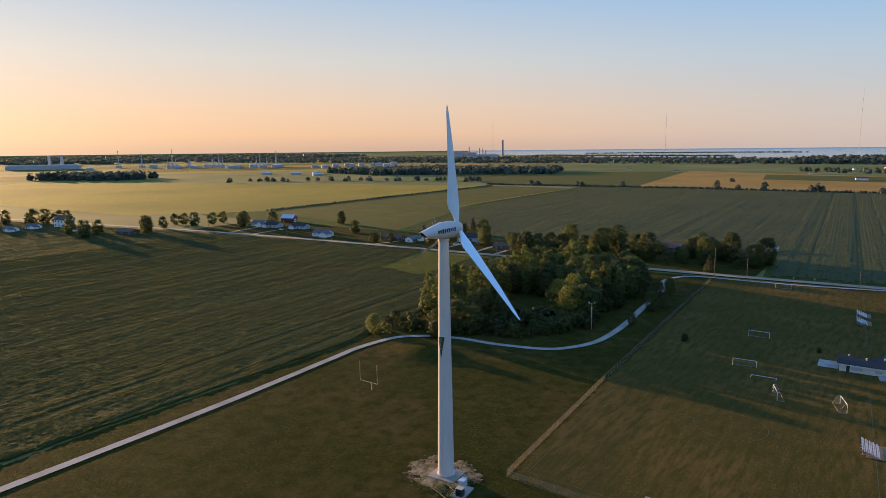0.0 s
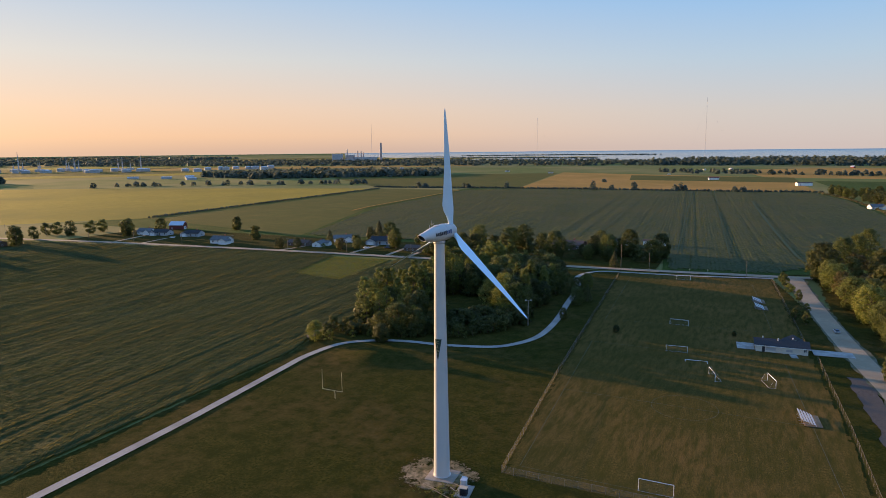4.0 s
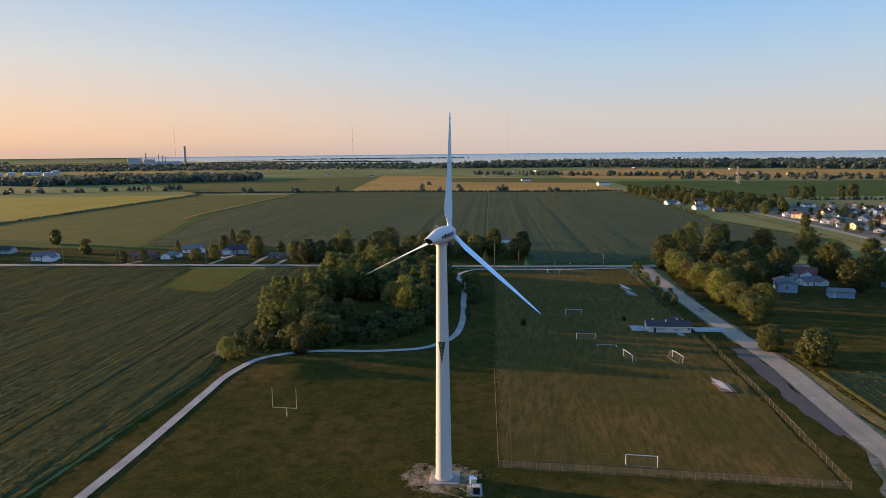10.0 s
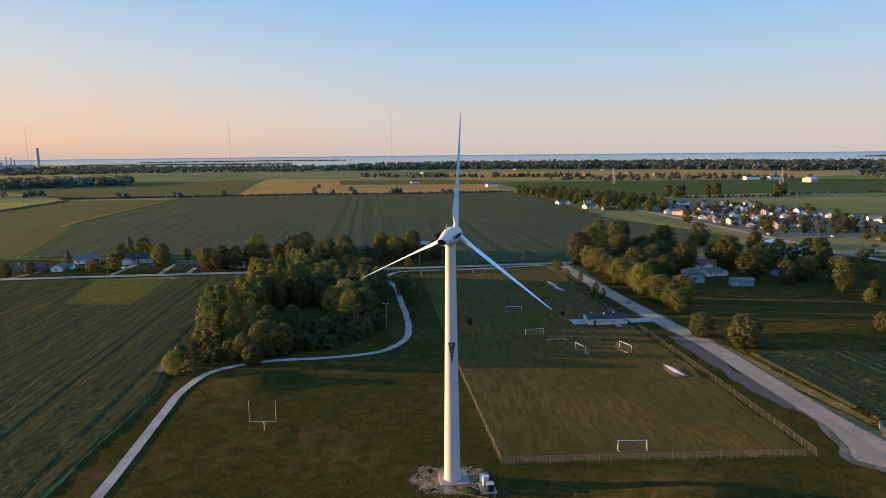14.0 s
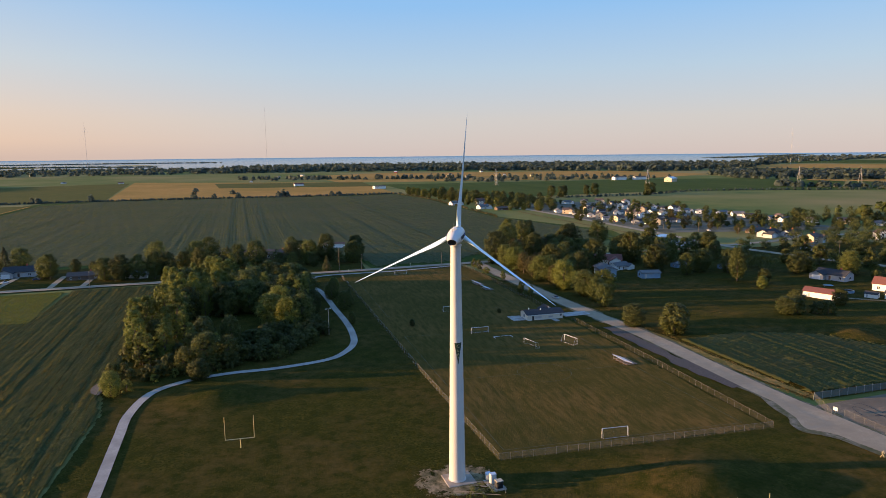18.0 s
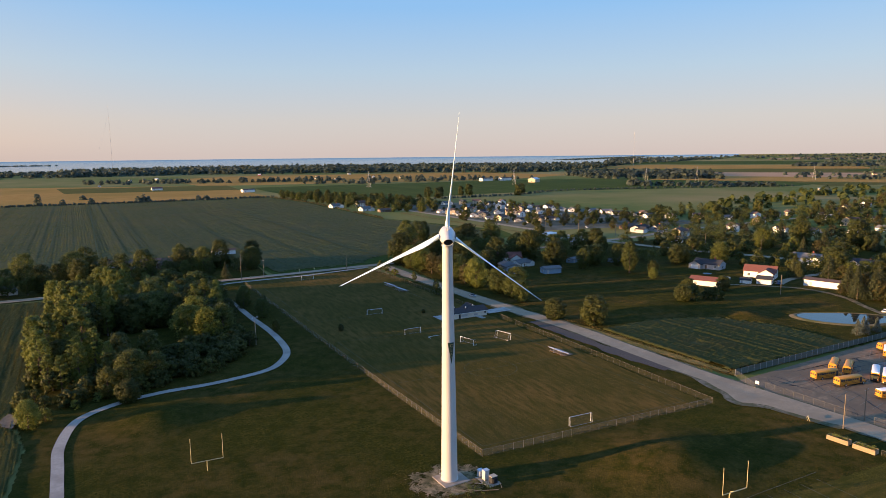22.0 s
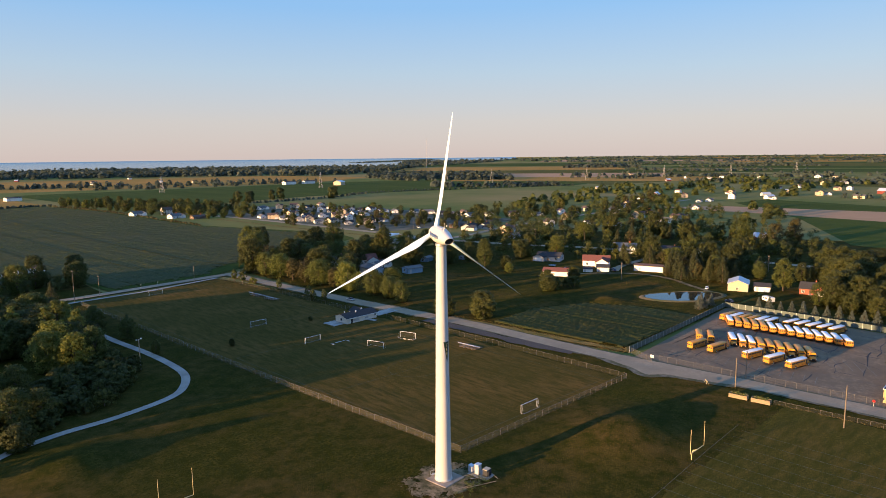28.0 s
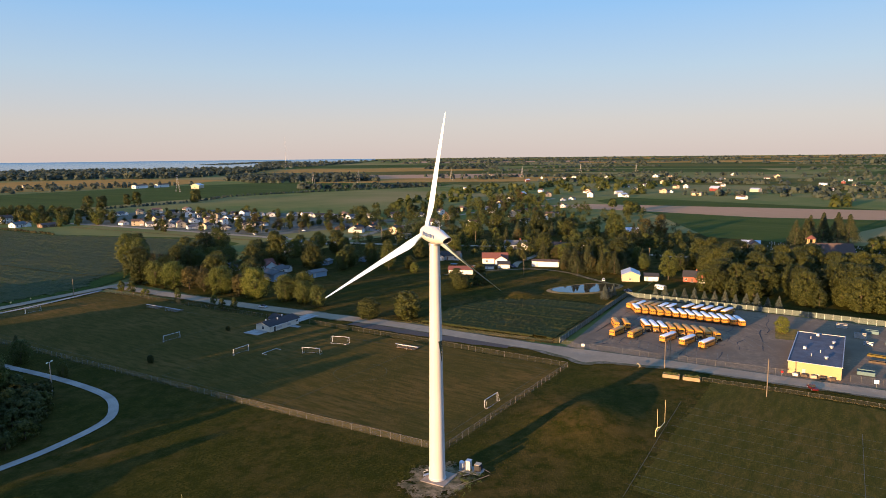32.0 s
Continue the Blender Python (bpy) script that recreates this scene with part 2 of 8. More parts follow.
M_PAD = material("stained_slab", (0.30, 0.245, 0.19), (0.38, 0.31, 0.245), 1.2, 0.9, c3=(0.22, 0.18, 0.14), scale2=0.3, bump=0.01)
M_CABINET = material("pale_grey_cabinet", (0.50, 0.50, 0.49), (0.44, 0.44, 0.43), 1.5, 0.5)
M_WPAINT = material("white_paint", (0.736, 0.736, 0.7176), (0.644, 0.644, 0.6256), 1.5, 0.5)
M_DARK = material("dark_opening", (0.02, 0.02, 0.022), (0.03, 0.03, 0.03), 2.0, 0.7)
M_STEEL = material("galvanised_steel", (0.5, 0.5, 0.5), (0.4, 0.4, 0.41), 3.0, 0.45, 0.7)
M_BARK = material("bark", (0.12, 0.09, 0.065), (0.07, 0.055, 0.04), 3.0, 0.95, bump=0.03, stretch=(1, 1, 0.2))
M_FENCE = material("dull_fence_steel", (0.19, 0.17, 0.145), (0.14, 0.125, 0.11), 3.0, 0.65, 0.2)
M_WIRE = mesh_material("chain_link_wire", (0.30, 0.28, 0.25), 0.15)
M_YARD = material("worn_yards", (0.052, 0.04988, 0.0285), (0.104, 0.09288, 0.0585), 0.12, 0.95, c3=(0.036, 0.043, 0.015), scale2=0.02, mid=(0.128, 0.1204, 0.08625), mscale=0.03)
M_SHOULDER = material("dusty_shoulder", (0.13, 0.11, 0.075), (0.23, 0.19, 0.135), 0.9, 0.95, c3=(0.08, 0.075, 0.03), scale2=0.12, bump=0.05, mid=(0.06, 0.062, 0.02), mscale=0.35)
M_WATER = material("lake_water", (0.03, 0.06, 0.09), (0.04, 0.075, 0.11), 0.002, 0.16, bump=0.4, bscale=0.05, spec=0.5)


# ---- mesh building ----
class Shape:
    """Vertices and faces of one mesh, put together from simple solids."""

    def __init__(self):
        self.v, self.f = [], []

    def add(self, v, f):
        n = len(self.v)
        self.v += [tuple(p) for p in v]
        self.f += [tuple(i + n for i in q) for q in f]
        return self

    def box(self, cx, cy, cz, sx, sy, sz, rz=0.0, bev=0.0):
        """A box by its centre and size, its upright edges and top cut off by bev."""
        c, s = math.cos(radians(rz)), math.sin(radians(rz))
        hx, hy, hz = sx / 2, sy / 2, sz / 2
        if bev:
            ring = [(hx, -hy + bev), (hx, hy - bev), (hx - bev, hy), (-hx + bev, hy), (-hx, hy - bev), (-hx, -hy + bev), (-hx + bev, -hy), (hx - bev, -hy)]
            k = 1 - bev / max(hx, hy)
            lv = [(ring, -hz, 1.0), (ring, hz - bev, 1.0), (ring, hz, k)]
            v = [(x * q, y * q, z) for r, z, q in lv for x, y in r]
            f = [tuple(range(7, -1, -1)), tuple(range(16, 24))]
            f += [(l * 8 + i, l * 8 + (i + 1) % 8, l * 8 + 8 + (i + 1) % 8, l * 8 + 8 + i) for l in (0, 1) for i in range(8)]
        else:
            v = [(x, y, z) for z in (-hz, hz) for x, y in ((-hx, -hy), (hx, -hy), (hx, hy), (-hx, hy))]
            f = [(3, 2, 1, 0), (4, 5, 6, 7), (0, 1, 5, 4), (1, 2, 6, 5), (2, 3, 7, 6), (3, 0, 4, 7)]
        return self.add([(cx + x * c - y * s, cy + x * s + y * c, cz + z) for x, y, z in v], f)

    def tube(self, p0, p1, r0, r1=None, n=8):
        r1 = r0 if r1 is None else r1
        a, b = Vector(p0), Vector(p1)
        d = (b - a).normalized()
        u = d.orthogonal().normalized()
        w = d.cross(u)
        v = [q + r * (math.cos(t) * u + math.sin(t) * w) for q, r in ((a, r0), (b, r1)) for t in [2 * math.pi * i / n for i in range(n)]]
        f = [(i, (i + 1) % n, n + (i + 1) % n, n + i) for i in range(n)] + [tuple(range(n - 1, -1, -1)), tuple(range(n, 2 * n))]
        return self.add(v, f)

    def lathe(self, rows, n=24, centre=(0, 0)):
        """A turned solid from (radius, z) rows."""
        k = len(rows)
        v = [(centre[0] + r * math.cos(2 * math.pi * i / n), centre[1] + r * math.sin(2 * math.pi * i / n), z) for r, z in rows for i in range(n)]
        f = [(j * n + i, j * n + (i + 1) % n, (j + 1) * n + (i + 1) % n, (j + 1) * n + i) for j in range(k - 1) for i in range(n)]
        f += [tuple(range(n - 1, -1, -1)), tuple(range((k - 1) * n, k * n))]
        return self.add(v, f)

    def loft(self, rings, cap=True):
        n, k = len(rings[0]), len(rings)
        f = [(j * n + i, j * n + (i + 1) % n, (j + 1) * n + (i + 1) % n, (j + 1) * n + i) for j in range(k - 1) for i in range(n)]
        if cap:
            f += [tuple(range(n - 1, -1, -1)), tuple(range((k - 1) * n, k * n))]
        return self.add([p for r in rings for p in r], f)


def part(name, shape, mat, parent=None, label="", smooth=False, at=None):
    """Links a shape as one mesh object, under a thing or a part."""
    me = bpy.data.meshes.new(name)
    me.from_pydata(shape.v, [], shape.f)
    me.materials.append(mat)
    if smooth:
        me.polygons.foreach_set("use_smooth", [True] * len(me.polygons))
        me.set_sharp_from_angle(angle=0.8)
    me.update()
    ob = new(name, me)
    if parent:
        ob.parent = parent
    if at is not None:
        ob.matrix_basis = at
    if label:
        tagged(ob, label)
    return ob


def thing(name, m, label, category, group="", kind=""):
    ob = new(name)
    ob.empty_display_size = 0.5
    ob.matrix_basis = m
    return tagged(ob, label, category, group, kind)


# ---- the lie of the land ----
EYE_H, NEAR = 74.2, 1500.0
MOUNDS = [(-60, 69, 13, 12, 2.3), (52, -17, 21, 15, 3.5), (-24, 84, 16, 6, 0.8), (186, 76, 11, 13, 2.0), (165, 112, 40, 12, 1.5)]


def gz(x, y):
    """Height of the ground: flat, with low mounds."""
    z = 0.0
    for mx, my, ax, ay, h in MOUNDS:
        q = ((x - mx) / ax) ** 2 + ((y - my) / ay) ** 2
        if q < 5:
            z += h * math.exp(-1.6 * q)
    return z


def far(x, y):
    """The distance drawn in: past 1.5 km the land is brought nearer and raised by as much, up to the horizon."""
    d = math.hypot(x, y)
    if d <= NEAR:
        return x, y, gz(x, y), 1.0
    r = NEAR + 3200 * (1 - math.exp(-(d - NEAR) / 3200))
    return x * r / d, y * r / d, EYE_H * (1 - r / d), r / d


def spline(pts, step):
    """A smooth line through points, by steps of about that length."""
    p = [Vector((*q[:2], 0)) for q in pts]
    p = [2 * p[0] - p[1]] + p + [2 * p[-1] - p[-2]]
    out = []
    for i in range(1, len(p) - 2):
        n = max(1, int((p[i + 1] - p[i]).length / step))
        for k in range(n):
            t = k / n
            a, b, c, d = p[i - 1:i + 3]
            out.append(0.5 * (2 * b + (c - a) * t + (2 * a - 5 * b + 4 * c - d) * t * t + (3 * b - a - 3 * c + d) * t ** 3))
    return out + [p[-2]]


def ribbon(name, pts, width, mat, dz, step=4.0, label="", kind="structure", wobble=0.0):
    line = spline(pts, step)
    s = Shape()
    for i, q in enumerate(line):
        d = (line[min(i + 1, len(line) - 1)] - line[max(i - 1, 0)]).normalized()
        n = Vector((-d.y, d.x, 0))
        w = width / 2 + wobble * noise.noise(q * 0.15)
        for e in (w, -w):
            x, y, z, k = far(*(q + n * e)[:2])
            s.v.append((x, y, z + dz))
        if i:
            s.f.append((2 * i - 1, 2 * i - 2, 2 * i, 2 * i + 1)[::-1])
    return tagged(part(name, s, mat), label, "", "", kind)


def inside(x, y, poly):
    r, n = False, len(poly)
    for i in range(n):
        (x1, y1), (x2, y2) = poly[i], poly[i - 1]
        if (y1 > y) != (y2 > y) and x < (x2 - x1) * (y - y1) / (y2 - y1) + x1:
            r = not r
    return r


def field(name, poly, mat, dz, cell=40.0, label="", kind="structure"):
    """A flat piece of land by its outline, laid on the ground."""
    bm = bmesh.new()
    bm.faces.new([bm.verts.new((x, y, 0)) for x, y in poly])
    for ax in (0, 1):
        lo, hi = min(p[ax] for p in poly), max(p[ax] for p in poly)
        c = lo + cell
        while c < hi:
            co, no = [0, 0, 0], [0, 0, 0]
            co[ax], no[ax] = c, 1
            bmesh.ops.bisect_plane(bm, geom=bm.verts[:] + bm.edges[:] + bm.faces[:], plane_co=co, plane_no=no)
            c += cell
    for v in bm.verts:
        x, y, z, k = far(v.co.x, v.co.y)
        v.co = (x, y, z + dz)
    for f in bm.faces:
        f.normal_update()
        if f.normal.z < 0:
            f.normal_flip()
    me = bpy.data.meshes.new(name)
    bm.to_mesh(me)
    bm.free()
    me.materials.append(mat)
    return tagged(new(name, me), label, "", "", kind)


# ---- ground to the horizon ----
def build_ground():
    """One sheet: fine rings round the middle, wider ones out to the horizon."""
    rings = [0.01] + [6 * i for i in range(1, 46)] + [290 + 40 * i for i in range(30)] + [1500 * 1.1 ** i for i in range(27)] + [18500]
    n = 144
    s = Shape()
    for d in rings:
        for i in range(n):
            a = 2 * math.pi * i / n
            x, y, z, k = far(d * math.cos(a), d * math.sin(a))
            s.v.append((x, y, z if d > 420 else -0.4))
    for j in range(len(rings) - 1):
        for i in range(n):
            s.f.append((j * n + i, (j + 1) * n + i, (j + 1) * n + (i + 1) % n, j * n + (i + 1) % n))
    tagged(part("ground", s, M_LAND, smooth=True), "flat farmland reaching to the horizon", "ground", "", "structure")


build_ground()

# ---- fields, lawns, roads ----
def turf(name, poly, cell, amp, mat, dz, label, seed):
    """Grass as an uneven sheet of small tufts over a piece of land."""
    rng = np.random.default_rng(seed)
    P = np.array(poly, float)
    xs, ys = np.arange(P[:, 0].min(), P[:, 0].max() + cell, cell), np.arange(P[:, 1].min(), P[:, 1].max() + cell, cell)
    x, y = np.meshgrid(xs, ys, indexing="ij")
    x, y = x + rng.uniform(-0.3, 0.3, x.shape) * cell, y + rng.uniform(-0.3, 0.3, x.shape) * cell
    z = dz + amp * (rng.random(x.shape) ** 1.5 + 0.12 * np.sin(x * 0.9 + 2 * np.sin(y * 0.23)) * np.sin(y * 0.7 + 1.7 * np.sin(x * 0.19)) + 0.35)
    for mx, my, ax, ay, h in MOUNDS:
        z = z + h * np.exp(-1.6 * np.minimum(((x - mx) / ax) ** 2 + ((y - my) / ay) ** 2, 40))
    return sheet(name, x, y, z, P, mat, label, "", "structure")


def sheet(name, x, y, z, P, mat, label, category, kind):
    """A grid of points as one mesh, kept where it lies inside the outline P."""
    ins = np.zeros(x.shape, bool)
    for i in range(len(P)):
        (x1, y1), (x2, y2) = P[i], P[i - 1]
        if y1 != y2:
            ins ^= ((y1 > y) != (y2 > y)) & (x < (x2 - x1) * (y - y1) / (y2 - y1) + x1)
    ok = ins[:-1, :-1] & ins[1:, :-1] & ins[1:, 1:] & ins[:-1, 1:]
    idx = np.arange(x.size).reshape(x.shape)
    F = np.stack([idx[:-1, :-1], idx[1:, :-1], idx[1:, 1:], idx[:-1, 1:]], -1)[ok]
    used = np.unique(F)
    remap = np.full(x.size, -1)
    remap[used] = np.arange(len(used))
    co = np.stack([x, y, z], -1).reshape(-1, 3)[used]
    F = remap[F]
    me = bpy.data.meshes.new(name)
    me.vertices.add(len(co))
    me.vertices.foreach_set("co", co.ravel())
    me.loops.add(F.size)
    me.loops.foreach_set("vertex_index", F.ravel().astype(np.int32))
    me.polygons.add(len(F))
    me.polygons.foreach_set("loop_start", np.arange(0, F.size, 4, dtype=np.int32))
    me.update(calc_edges=True)
    me.materials.append(mat)
    return tagged(new(name, me), label, category, "", kind)


LAWN = [(-89, -165), (-92, 63), (-99, 90), (-97, 118), (-104, 262), (75, 281), (92, 180), (104, 60), (107, 0), (113, -90), (115, -165)]
turf("school_lawn", LAWN, 0.8, 0.035, M_LAWN, -0.02, "mown lawn with dry brown patches round the turbine", 1)
PITCH = [(12.2, 6.6), (89.9, 6.6), (88, 65), (84, 134), (74, 276), (-8, 268), (6, 76)]
turf("soccer_pitch", PITCH, 1.0, 0.025, M_PITCH, 0.05, "striped dry grass of the fenced soccer ground", 2)
turf("football_field", [(18, -38), (103, -38), (103, -150), (18, -150)], 1.0, 0.03, M_FOOTBALL, 0.05, "worn football field grass with faint white lines", 3)
turf("house_lawn", [(100, 105), (116, 24), (205, 24), (330, 30), (330, 300), (96, 280), (96, 180)], 1.3, 0.05, M_LAWN, 0.0, "long lawn behind the houses", 4)
field("east_neighbourhood_ground", [(214, 24), (214, -130), (470, -130), (520, 40), (420, 300), (330, 300), (330, 30)], M_LAWN, 0.035, 60.0, "grass between houses and gardens")
field("north_field", [(-600, 330), (-250, 330), (-110, 345), (8, 345), (14, 287), (80, 294), (100, 305), (250, 380), (262, 430), (200, 600), (188, 900), (160, 1070), (0, 1068), (-430, 1040)], M_BEAN_FAR, 0.05, 200.0, "green bean field with wheel tracks")
field("strip_field", [(-567, 400), (-357, 351), (-300, 335), (-395, 610), (-430, 985), (-610, 985)], M_GREEN_FAR, 0.12, 100.0, "strip of pale green crop")
field("yellow_field", [(-965, 262), (-669, 282), (-567, 400), (-612, 985), (-1163, 830), (-1700, 560), (-1450, 330)], M_YELLOW_FAR, 0.10, 100.0, "ripening yellow bean field")
field("stubble_field_west", [(-347, 1080), (163, 1085), (130, 1640), (-259, 1800), (-480, 1900)], M_TAN_FAR, 0.05, 120.0, "tan grain stubble field")
field("green_field_west", [(-640, 1030), (-350, 1085), (-480, 1850), (-1100, 1500)], M_GREEN_FAR, 0.05, 120.0, "bright green meadow")
field("stubble_field_north", [(90, 1650), (900, 1500), (1300, 1750), (1200, 2250), (300, 2450), (0, 2200)], M_TAN_FAR, 0.08, 150.0, "tan grain field before the woods")
field("meadow_north", [(-200, 1450), (150, 1400), (150, 1650), (-240, 1720)], M_GREEN_FAR, 0.09, 120.0, "green meadow")
field("green_field_east", [(200, 1090), (260, 900), (560, 960), (760, 950), (1200, 812), (1500, 900), (1500, 1100), (1150, 1420), (900, 1480), (180, 1480)], M_BEAN_FAR, 0.05, 150.0, "wide green bean field")
field("field_east_far", [(1250, 760), (2200, 700), (2700, 1700), (1900, 2000), (1500, 1150)], M_GREEN_FAR, 0.05, 150.0, "far green field")
field("east_bean_field", [(880, 300), (980, 290), (880, -90), (860, -300), (640, -300), (660, -85), (480, -30), (490, 46), (690, 150)], M_BEAN_FAR, 0.05, 80.0, "dark green bean field")
field("bare_strip", [(738, 350), (810, 280), (868, -85), (850, -300), (735, -300), (728, -85), (702, 37), (722, 165)], M_PINK_FAR, 0.10, 80.0, "bare pinkish soil strip")
field("mown_patch", [(-193, 192), (-154, 184), (-161, 259), (-211, 255)], M_MEADOW, 0.05, 40.0, "mown grass patch in the bean field")
field("bus_lot", [(113, 17), (212, 26), (211, -50), (208, -140), (122, -140), (118, -60)], M_LOT, 0.05, 30.0, "cracked asphalt of the bus lot")

field("estate_ground", [(272, 690), (298, 400), (480, 370), (485, 560), (440, 760), (320, 800)], M_YARD, 0.08, 60.0, "worn yards and streets between the estate houses")
field("north_lawn", [(-480, 232), (-280, 262), (-110, 274), (10, 283), (10, 347), (-110, 347), (-250, 332), (-480, 335)], M_LAWN, 0.09, 60.0, "lawns round the houses along the main road")
MAIN_ROAD = [(-1000, 130), (-700, 195), (-478, 237), (-372, 251), (-272, 261), (-181, 268), (-110, 273), (-15, 279), (85, 289), (200, 300), (330, 318), (420, 340), (620, 360), (900, 380)]
ribbon("road_main", MAIN_ROAD, 7.0, M_ROAD, 0.24, 10, "pale two-lane road")
SIDE_ROAD = [(86, 290), (89, 240), (94, 180), (99.5, 130), (104, 95), (105.2, 60), (106.4, 28), (109, 5), (111, -12), (112.5, -26), (115, -60), (118, -100), (121, -180)]
ribbon("road_side", SIDE_ROAD, 7.8, M_ROAD, 0.22, 5, "pale worn concrete lane beside the pitches")
PATH = [(-76, -90), (-77, -50), (-78.5, -8), (-80, 14), (-82.5, 44), (-83.5, 60), (-80.5, 77), (-71, 86), (-58, 90.5), (-42, 92), (-25, 97), (-17.5, 105), (-13, 117), (-12.5, 135), (-14, 155), (-16.5, 175), (-19, 200), (-22, 222), (-28, 242), (-26, 258), (-15, 268), (30, 272), (75, 282)]
ribbon("footpath", PATH, 2.8, M_PATH, 0.22, 2.5, "pale winding walking path")
field("dirt_apron", [(p.x, p.y) for p in spline([(103, 30), (99.5, 19), (98.4, 11), (95.8, 7.2), (95.5, 2), (98.6, -0.8), (101, -4), (102.2, -9), (106, -22), (112, -14), (113, -4), (112.5, 8), (110, 18), (107, 28)], 1.5)], M_SHOULDER, 0.19, 30, "dusty ground round the junction")
field("junction_apron", [(p.x, p.y) for p in spline([(104, 26), (101.8, 17), (100.3, 10), (98.3, 6), (98, 3), (100.3, 1.2), (102.8, -2), (103.8, -7), (108, -20), (112, -14), (113, -4), (112.5, 8), (110, 18), (107, 26)], 1.5)], M_ROAD, 0.23, 30, "pale gravelly junction by the lot gate")
ribbon("dirt_shoulder", SIDE_ROAD, 9.8, M_SHOULDER, 0.17, 4, "dusty shoulder along the lane", wobble=1.6)
ribbon("gravel_layby", [(95, 112), (96.5, 90), (97.8, 63), (100.2, 44), (102, 36)], 6, M_DARKGRAVEL, 0.2, 3, "dark gravel strip beside the lane", wobble=2)
TOWN_ROAD = [(240, 900), (255, 780), (268, 677), (282, 535), (291, 406), (297, 312), (318, 240), (342, 185), (356, 120), (362, 40), (372, -100), (385, -300)]
ribbon("dry_verge", [(246, 655), (255, 535), (265, 430), (271, 380)], 5, M_ROUGH, 0.3, 6, "dry yellow verge along the field", wobble=1.5)
ribbon("road_town", TOWN_ROAD, 8, M_ROAD, 0.11, 10, "town street")


def rock_pad():
    """Bare stony ground round the turbine, with a ragged edge."""
    s, step, seen = Shape(), 0.16, {}

    def inside(x, y):
        r = math.hypot((x + 1) / 1.1, y / 0.85)
        edge = 7.9 + 2.4 * noise.noise(Vector((x * 0.22, y * 0.22, 3))) + 1.6 * noise.noise(Vector((x * 0.8, y * 0.8, 5))) + 1.5 * noise.noise(Vector((x * 2.6, y * 2.6, 9)))
        return r < edge and (r < 4.5 or noise.noise(Vector((x * 0.5, y * 0.5, 12))) + 0.6 * noise.noise(Vector((x * 1.9, y * 1.9, 14))) < 0.34)

    def corner(i, j):
        if (i, j) not in seen:
            seen[(i, j)] = len(s.v)
            s.v.append((i * step, j * step, 0.2))
        return seen[(i, j)]
    for i in range(-80, 75):
        for j in range(-65, 65):
            if inside((i + 0.5) * step, (j + 0.5) * step):
                s.f.append((corner(i, j), corner(i + 1, j), corner(i + 1, j + 1), corner(i, j + 1)))
    tagged(part("stony_ground", s, M_GRAVEL), "bare stony ground round the turbine foot", "", "", "structure")


rock_pad()


def bean_rows(name, poly, turn, pitch, along, height, label, seed, mat):
    """A crop field as rows of leafy ridges, one sheet."""
    rng = np.random.default_rng(seed)
    c, s_ = math.cos(radians(turn)), math.sin(radians(turn))
    P = np.array(poly)
    U, V = P[:, 0] * c + P[:, 1] * s_, -P[:, 0] * s_ + P[:, 1] * c
    us, vs = np.arange(U.min(), U.max(), pitch / 2), np.arange(V.min(), V.max(), along)
    nu, nv = len(us), len(vs)
    gu, gv = np.meshgrid(us, vs, indexing="ij")
    gu = gu + rng.normal(0, 0.04 * pitch, gu.shape)
    gv = gv + rng.normal(0, along * 0.25, gv.shape)
    x, y = gu * c - gv * s_, gu * s_ + gv * c
    crest = (np.arange(nu) % 2 == 0)[:, None] * 1.0
    slow = np.sin(x * 0.045 + 1.3 * np.sin(y * 0.021)) * np.sin(y * 0.03 + np.sin(x * 0.017))
    row = rng.normal(0, 0.16, nu)[:, None] - 0.3 * (rng.random(nu) < 0.05)[:, None]
    gap = -0.45 * (np.sin(x * 0.11 + 3 * np.sin(y * 0.06)) * np.sin(y * 0.13 + 2 * np.sin(x * 0.05)) > 0.86)
    z = 0.12 + crest * height * (0.8 + row + gap + 0.06 * slow + rng.normal(0, 0.15, gu.shape)) + (1 - crest) * rng.random(gu.shape) * height * 0.3
    return sheet(name, x, y, z, P, mat, label, "crop", "stuff")


M_BEANS = leafy(material("bean_canopy", (0.05819, 0.07512, 0.01559), (0.1692, 0.1573, 0.04536), 1.3, 0.9, c3=(0.1111, 0.1056, 0.0241), scale2=0.02, bump=0.25, bscale=3.0, mid=(0.06083, 0.07746, 0.01418), mscale=0.9, mstretch=(1, 0.08, 1), turn=-4.5, spec=0.3), 0.52)
M_VINES = leafy(material("vine_canopy", (0.02717, 0.04154, 0.0054), (0.1013, 0.09752, 0.0162), 1.8, 0.9, c3=(0.0741, 0.06772, 0.01215), scale2=0.05, bump=0.15, bscale=3.5), 0.3)
bean_rows("bean_crop", [(-91, -170), (-92, 63), (-99, 90), (-97, 118), (-105, 264), (-158, 262), (-154, 184), (-193, 192), (-209, 259), (-272, 254), (-420, 238), (-420, -60)], 4.5, 1.3, 0.9, 0.42, "dense green soybean rows turning yellow", 1, M_BEANS)
bean_rows("bean_crop", [(-421, 238), (-478, 228), (-1000, 118), (-1100, -300), (-150, -300), (-91, -172), (-421, -62)], 4.5, 2.4, 2.6, 0.45, "wide soybean field", 5, M_BEANS)
bean_rows("pumpkin_crop", [(113, 88), (119, 25), (188, 27), (184, 60), (172, 80), (146, 90)], 4.5, 2.0, 0.7, 0.75, "dark green low crop in a small field", 2, M_VINES)
ribbon("field_margin", [(103, 118), (109, 92), (112, 60), (117, 24)], 4, M_ROUGH, 0.12, 2, "dry yellow grass margin", wobble=1)
